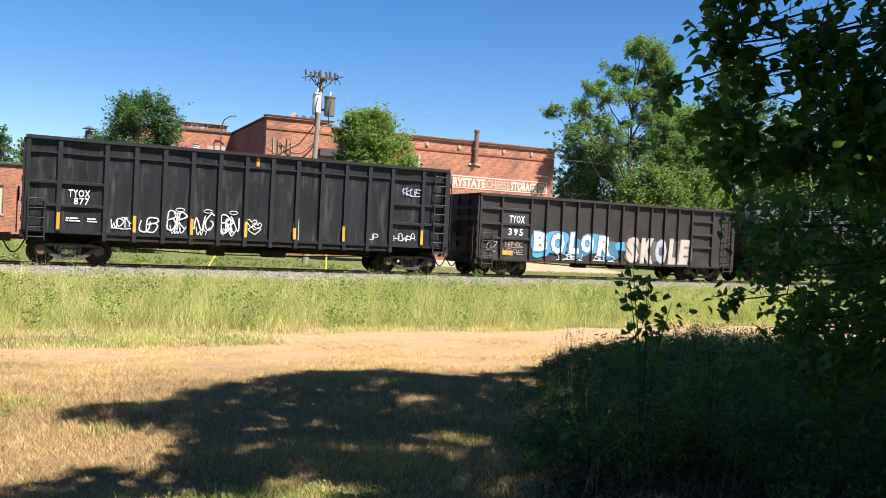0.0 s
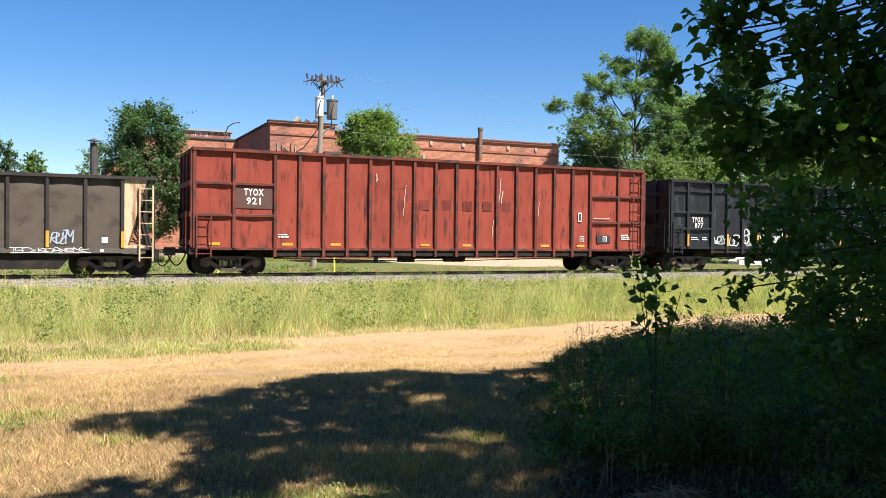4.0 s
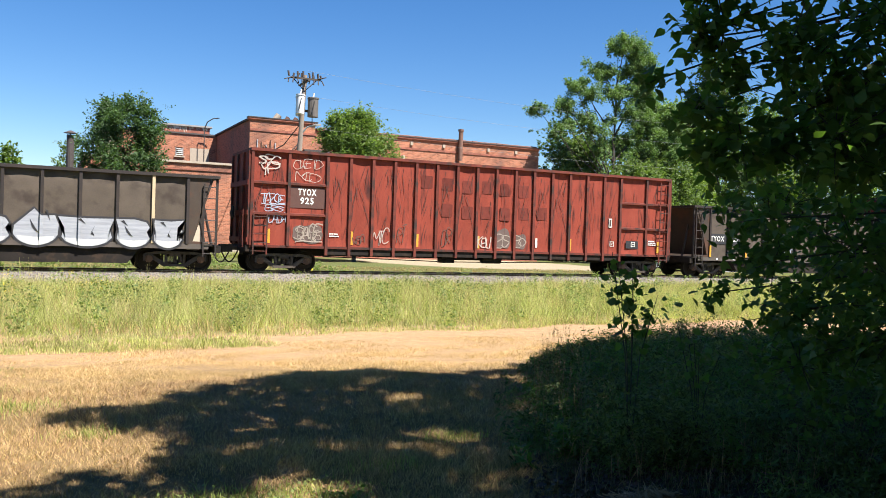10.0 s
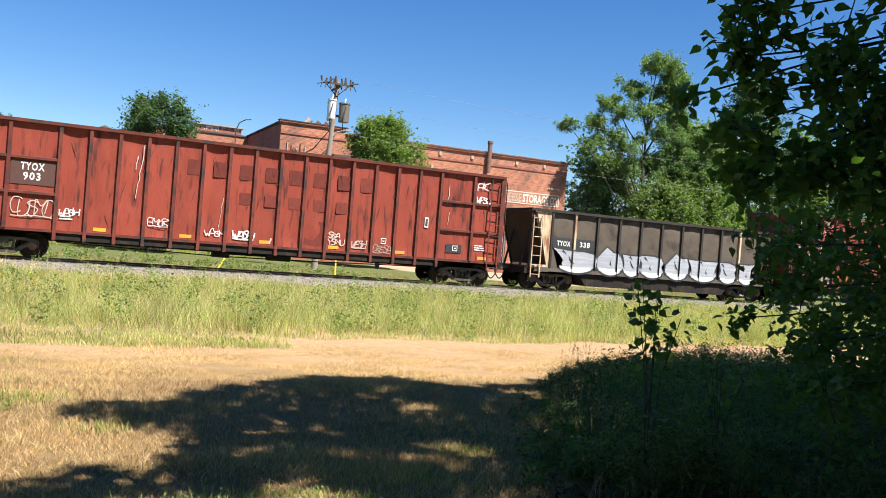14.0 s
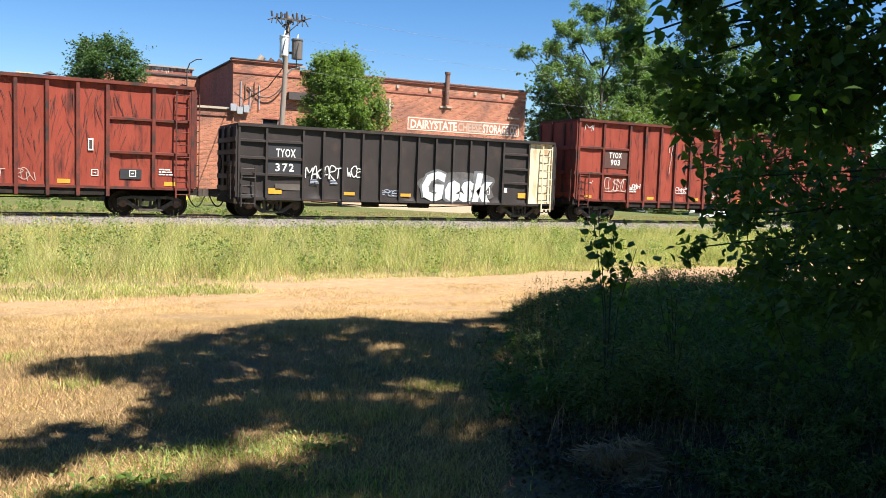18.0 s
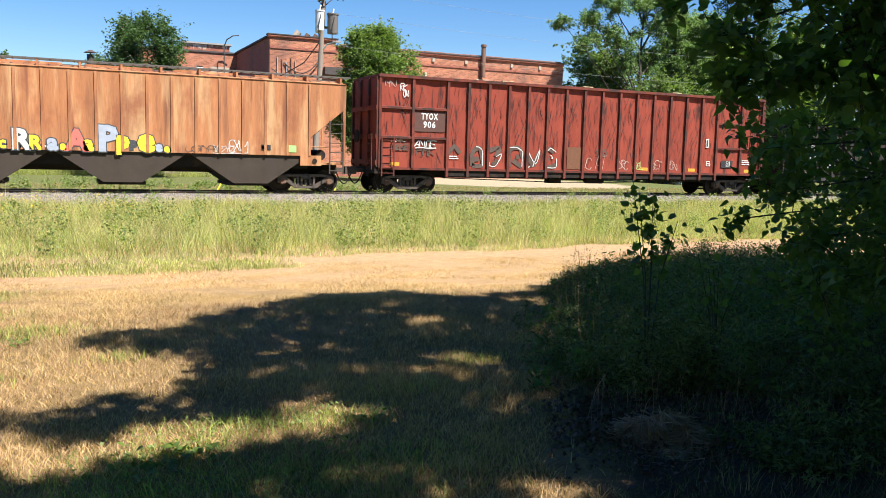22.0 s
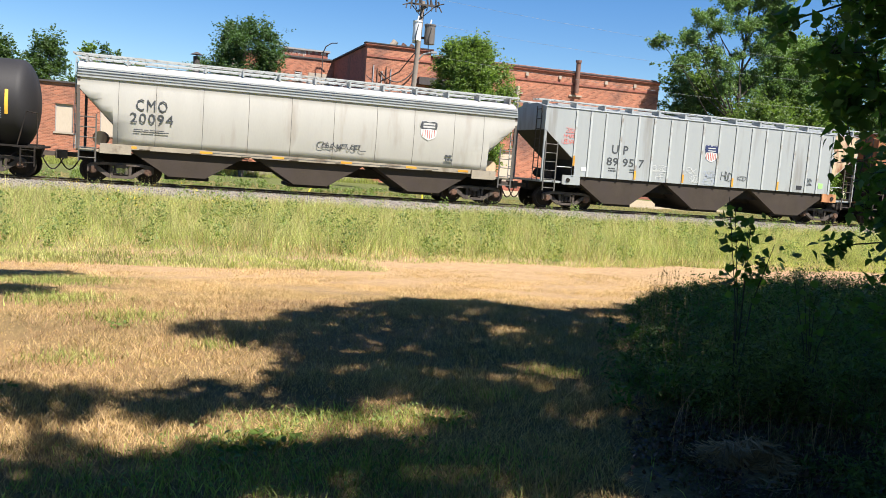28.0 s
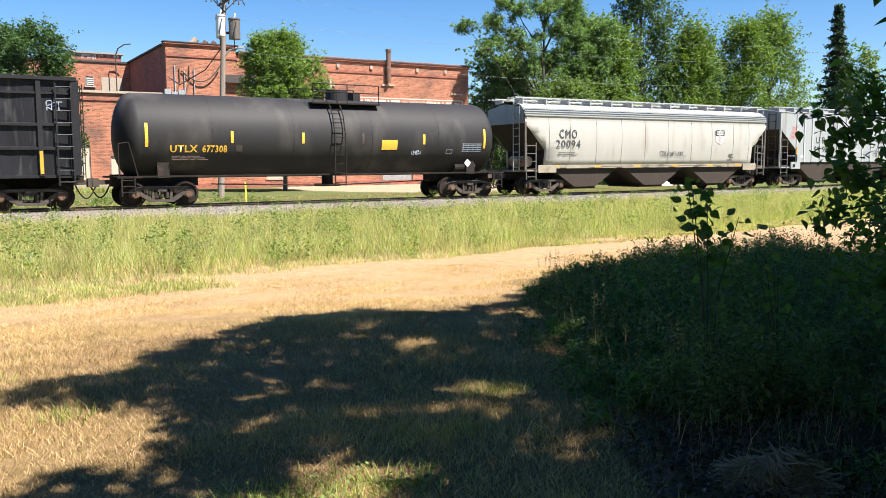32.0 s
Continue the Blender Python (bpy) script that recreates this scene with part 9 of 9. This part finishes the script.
weeds("ballast_weeds", 34, (-14, 55), (29.4, 30.6), 104, M_WEED, "leafy weeds growing in the ballast", (0.35, 0.8), 0.05, 90)
weeds("far_weeds", 150, (-14, 14), (38, 46), 103, M_WEED, "leafy weeds beyond the track", (0.2, 0.6), 0.09, 60)
weeds("verge_flowers", 90, (-9, 3), (22, 28.5), 102, M_FLOWER, "small yellow wild flowers in the verge", (0.5, 0.75), 0.035, 9)

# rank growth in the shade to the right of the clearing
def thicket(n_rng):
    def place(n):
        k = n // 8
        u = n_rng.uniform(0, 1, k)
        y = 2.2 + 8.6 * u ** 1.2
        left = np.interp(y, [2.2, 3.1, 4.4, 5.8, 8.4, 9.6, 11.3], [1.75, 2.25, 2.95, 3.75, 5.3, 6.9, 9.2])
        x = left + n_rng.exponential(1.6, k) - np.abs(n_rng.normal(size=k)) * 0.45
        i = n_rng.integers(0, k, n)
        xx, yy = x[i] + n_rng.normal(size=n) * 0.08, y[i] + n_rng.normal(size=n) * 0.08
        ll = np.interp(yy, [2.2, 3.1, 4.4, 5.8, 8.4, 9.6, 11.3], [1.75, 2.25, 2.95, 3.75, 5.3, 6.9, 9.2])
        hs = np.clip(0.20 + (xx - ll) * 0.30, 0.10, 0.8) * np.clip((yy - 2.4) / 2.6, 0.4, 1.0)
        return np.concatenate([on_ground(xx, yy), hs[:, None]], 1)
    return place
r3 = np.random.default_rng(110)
lawn("rank_grass", 26000, thicket(r3), (0.2, 0.60), 0.006, 111, M_BLADE_SHADE, "rank green grass with deep shade in its colour", 1.3, segs=1)
lawn("rank_straw", 900, thicket(r3), (0.3, 0.8), 0.005, 112, M_STRAW, "dead straw stalks in the shaded growth", 0.7)
# feathery brush: upright stems set with narrow leaves
EDGE_Y, EDGE_X = [2.2, 3.6, 4.2, 4.57, 5.22, 6.06, 6.96, 8.15, 9.1, 10.2], [5.4, 4.8, 4.0, 3.25, 3.55, 4.1, 4.7, 5.5, 6.25, 7.6]
def brush(name, n, seed, mat, label, height, size, per, back=2.6, zone=None):
    rng = np.random.default_rng(seed)
    y = 2.6 + 7.6 * rng.uniform(0, 1, n) ** 0.85
    x = np.interp(y, EDGE_Y, EDGE_X) + back * rng.uniform(0, 1, n) ** 1.5 - 0.22 * np.abs(rng.normal(size=n))
    if zone:
        x, y = rng.uniform(zone[0], zone[1], n), rng.uniform(zone[2], zone[3], n)
    dist = np.maximum(x - np.interp(y, EDGE_Y, EDGE_X), 0.5 if zone else -9.0)
    h = height * rng.uniform(0.55, 1.15, n) * np.clip(0.45 + 0.4 * dist, 0.4, 1.0) * np.clip((y - 2.0) / 2.4, 0.45, 1.0)
    h *= np.clip(0.82 + 0.42 * np.sin(x * 4.1 + 2.0 * np.sin(y * 3.3)) * np.cos(y * 4.7 + x), 0.35, 1.2)
    foot = on_ground(x, y)
    lean = np.stack([-0.16 + rng.normal(size=n) * 0.14, rng.normal(size=n) * 0.14], 1) * h[:, None]
    i = np.repeat(np.arange(n), per)
    u = rng.uniform(0.03, 1.0, len(i))
    c = foot[i].copy()
    c[:, :2] += lean[i] * (u ** 1.5)[:, None] + rng.normal(size=(len(i), 2)) * 0.028
    c[:, 2] += u * h[i]
    v, f = leaf_verts(c, size, rng, 0.25, "quad", 0.4)
    v = v.reshape(-1, 4, 3)
    mid = (v[:, 0] + v[:, 2]) / 2
    v[:, 1], v[:, 3] = mid + (v[:, 1] - mid) * 0.32, mid + (v[:, 3] - mid) * 0.32
    return tagged(part(name, raw_mesh(name, v.reshape(-1, 3), f, mat), None), label, "brush", kind="stuff")
brush("goldenrod_brush", 2700, 113, M_BRUSH, "feathery green goldenrod brush in deep shade", 0.50, 0.055, 50, 5.0)
brush("shade_weeds", 420, 114, M_LEAF_NEAR, "dark leafy weeds under the tree", 0.46, 0.075, 40, 5.0)
brush("front_brush", 130, 116, M_BRUSH, "loose feathery stems before the straw heap", 0.50, 0.05, 44, zone=(3.2, 4.6, 2.75, 3.45))
brush("sapling_brush", 90, 118, M_BRUSH, "feathery stems round the foot of the saplings", 1.15, 0.05, 60, zone=(3.25, 4.1, 4.05, 4.5))
# thin seeding stalks that stand out of the brush along its edge
rng = np.random.default_rng(117)
n = 130
sy = rng.uniform(4.4, 9.8, n)
sx = np.interp(sy, EDGE_Y, EDGE_X) - 0.25 + 0.9 * rng.uniform(0, 1, n) ** 1.4
foot, tall = on_ground(sx, sy), rng.uniform(0.22, 0.55, n)
tip = foot + np.stack([rng.normal(size=n) * 0.10 * tall, rng.normal(size=n) * 0.08 * tall, tall], 1)
thin = np.stack([np.full(n, 0.0016), np.zeros(n), np.zeros(n)], 1)
v = np.stack([foot - thin, foot + thin, tip + thin * 0.6, tip - thin * 0.6], 1).reshape(-1, 3)
i = np.repeat(np.arange(n), 9)
u = rng.uniform(0.74, 1.02, len(i))[:, None]
v2, f2 = leaf_verts(foot[i] + (tip - foot)[i] * u + rng.normal(size=(len(i), 3)) * 0.008, 0.016, rng, 0.1, "quad", -0.4)
tagged(part("seed_stalks", raw_mesh("seed_stalks", np.concatenate([v, v2]), np.concatenate([np.arange(4 * n).reshape(-1, 4), f2 + 4 * n]), M_DEAD), None), "thin brown seeding stalks along the edge of the brush", "stalks", kind="stuff")
# heap of dead cut grass
rng = np.random.default_rng(120)
n = 9000
a, rr = rng.uniform(0, 6.28, n), np.sqrt(rng.uniform(0, 1, n))
lump = 1 + 0.22 * np.sin(3 * a + 1) + 0.15 * np.sin(5 * a)
HX, HY = 2.98, 3.50
c = np.stack([HX + 0.34 * rr * lump * np.cos(a), HY + 0.25 * rr * lump * np.sin(a), 0.06 + 0.16 * (1 - rr ** 1.2) * (0.7 + 0.5 * np.sin(2.3 * a + 4 * rr)) + rng.uniform(0, 0.03, n)], 1)
b = a + 1.57 + rng.normal(size=n) * 0.9
tangent = np.stack([np.cos(b), np.sin(b), rng.normal(size=n) * 0.25], 1) * rng.uniform(0.04, 0.13, n)[:, None]
side = np.stack([-np.sin(b), np.cos(b), np.full(n, 0.5)], 1) * (0.0012 + 0.0018 * rng.random(n))[:, None]
drop = np.array([0, 0, 0.03])
v = np.stack([c - tangent - drop - side, c - tangent - drop + side, c + side, c - side, c + tangent - drop + side, c + tangent - drop - side], 1)
f = np.array([[0, 1, 2, 3], [3, 2, 4, 5]])[None] + 6 * np.arange(n)[:, None, None]
tagged(part("straw_heap", raw_mesh("straw_heap", v.reshape(-1, 3), f.reshape(-1, 4), M_STRAW), None), "low heap of pale dead straw under the tree", "straw heap", kind="stuff")
bm = bmesh.new()
bmesh.ops.create_icosphere(bm, subdivisions=3, radius=1.0)
for vv in bm.verts:
    k = 1 + 0.2 * noise.noise(vv.co * 2.2)
    vv.co = Vector((HX + 0.28 * vv.co.x * k, HY + 0.21 * vv.co.y * k, 0.01 + 0.11 * vv.co.z * k))
tagged(part("straw_mound", bm, material("matted_straw", (0.06, 0.048, 0.03), 0.95, var=0.4, scale=9, fine=60, bump=1.0, bump_dist=0.04)), "matted mound of old rotting straw", "straw mound")
# dark dead leaves and stems round it
c = np.stack([3.0 + 0.5 * rng.normal(size=5200), 3.85 + 0.4 * rng.normal(size=5200), rng.uniform(0.08, 0.15, 5200)], 1)
c = c[c[:, 0] - 0.57 * c[:, 1] > 0.25]
v, f = leaf_verts(c, 0.035, rng, 0.6, "leaf")
tagged(part("dead_leaves", raw_mesh("dead_leaves", v, f, leafy("dead_brown_leaves", (0.085, 0.045, 0.03), 1.2, 0.1)), None), "dark brown dead leaves and stems on the ground", "dead leaves", kind="stuff")
lawn("dead_stalks", 170, clumps([(3.5, 3.7, 0.6, 0.4), (3.3, 4.2, 0.5, 0.3), (2.8, 3.9, 0.3, 0.3), (4.2, 3.6, 0.6, 0.4)], rng), (0.12, 0.5), 0.0028, 121, M_STRAW, "thin dead stalks standing round the heap", 0.5)
# broad-leaved weeds in the mown grass
for x, y, s, seed in ((0.5, 4.13, 1.0, 130), (1.55, 4.35, 0.6, 131), (-0.9, 5.2, 0.6, 132), (0.35, 4.0, 0.7, 133), (-0.35, 7.0, 0.5, 134), (1.2, 4.0, 0.5, 135)):
    rng = np.random.default_rng(seed)
    c = np.array([[x, y, 0.08]]) + rng.normal(size=(60, 3)) * [0.13 * s, 0.11 * s, 0.02] + [0, 0, 0.05]
    v, f = leaf_verts(c, 0.065 * s, rng, 1.2, "leaf")
    tagged(part("broadleaf_weed", raw_mesh("broadleaf_weed", v, f, M_LEAF_LIGHT), None), "low bright green broad-leaved weed in grass", "weed", "weeds in the mown grass", kind="stuff")

motions()
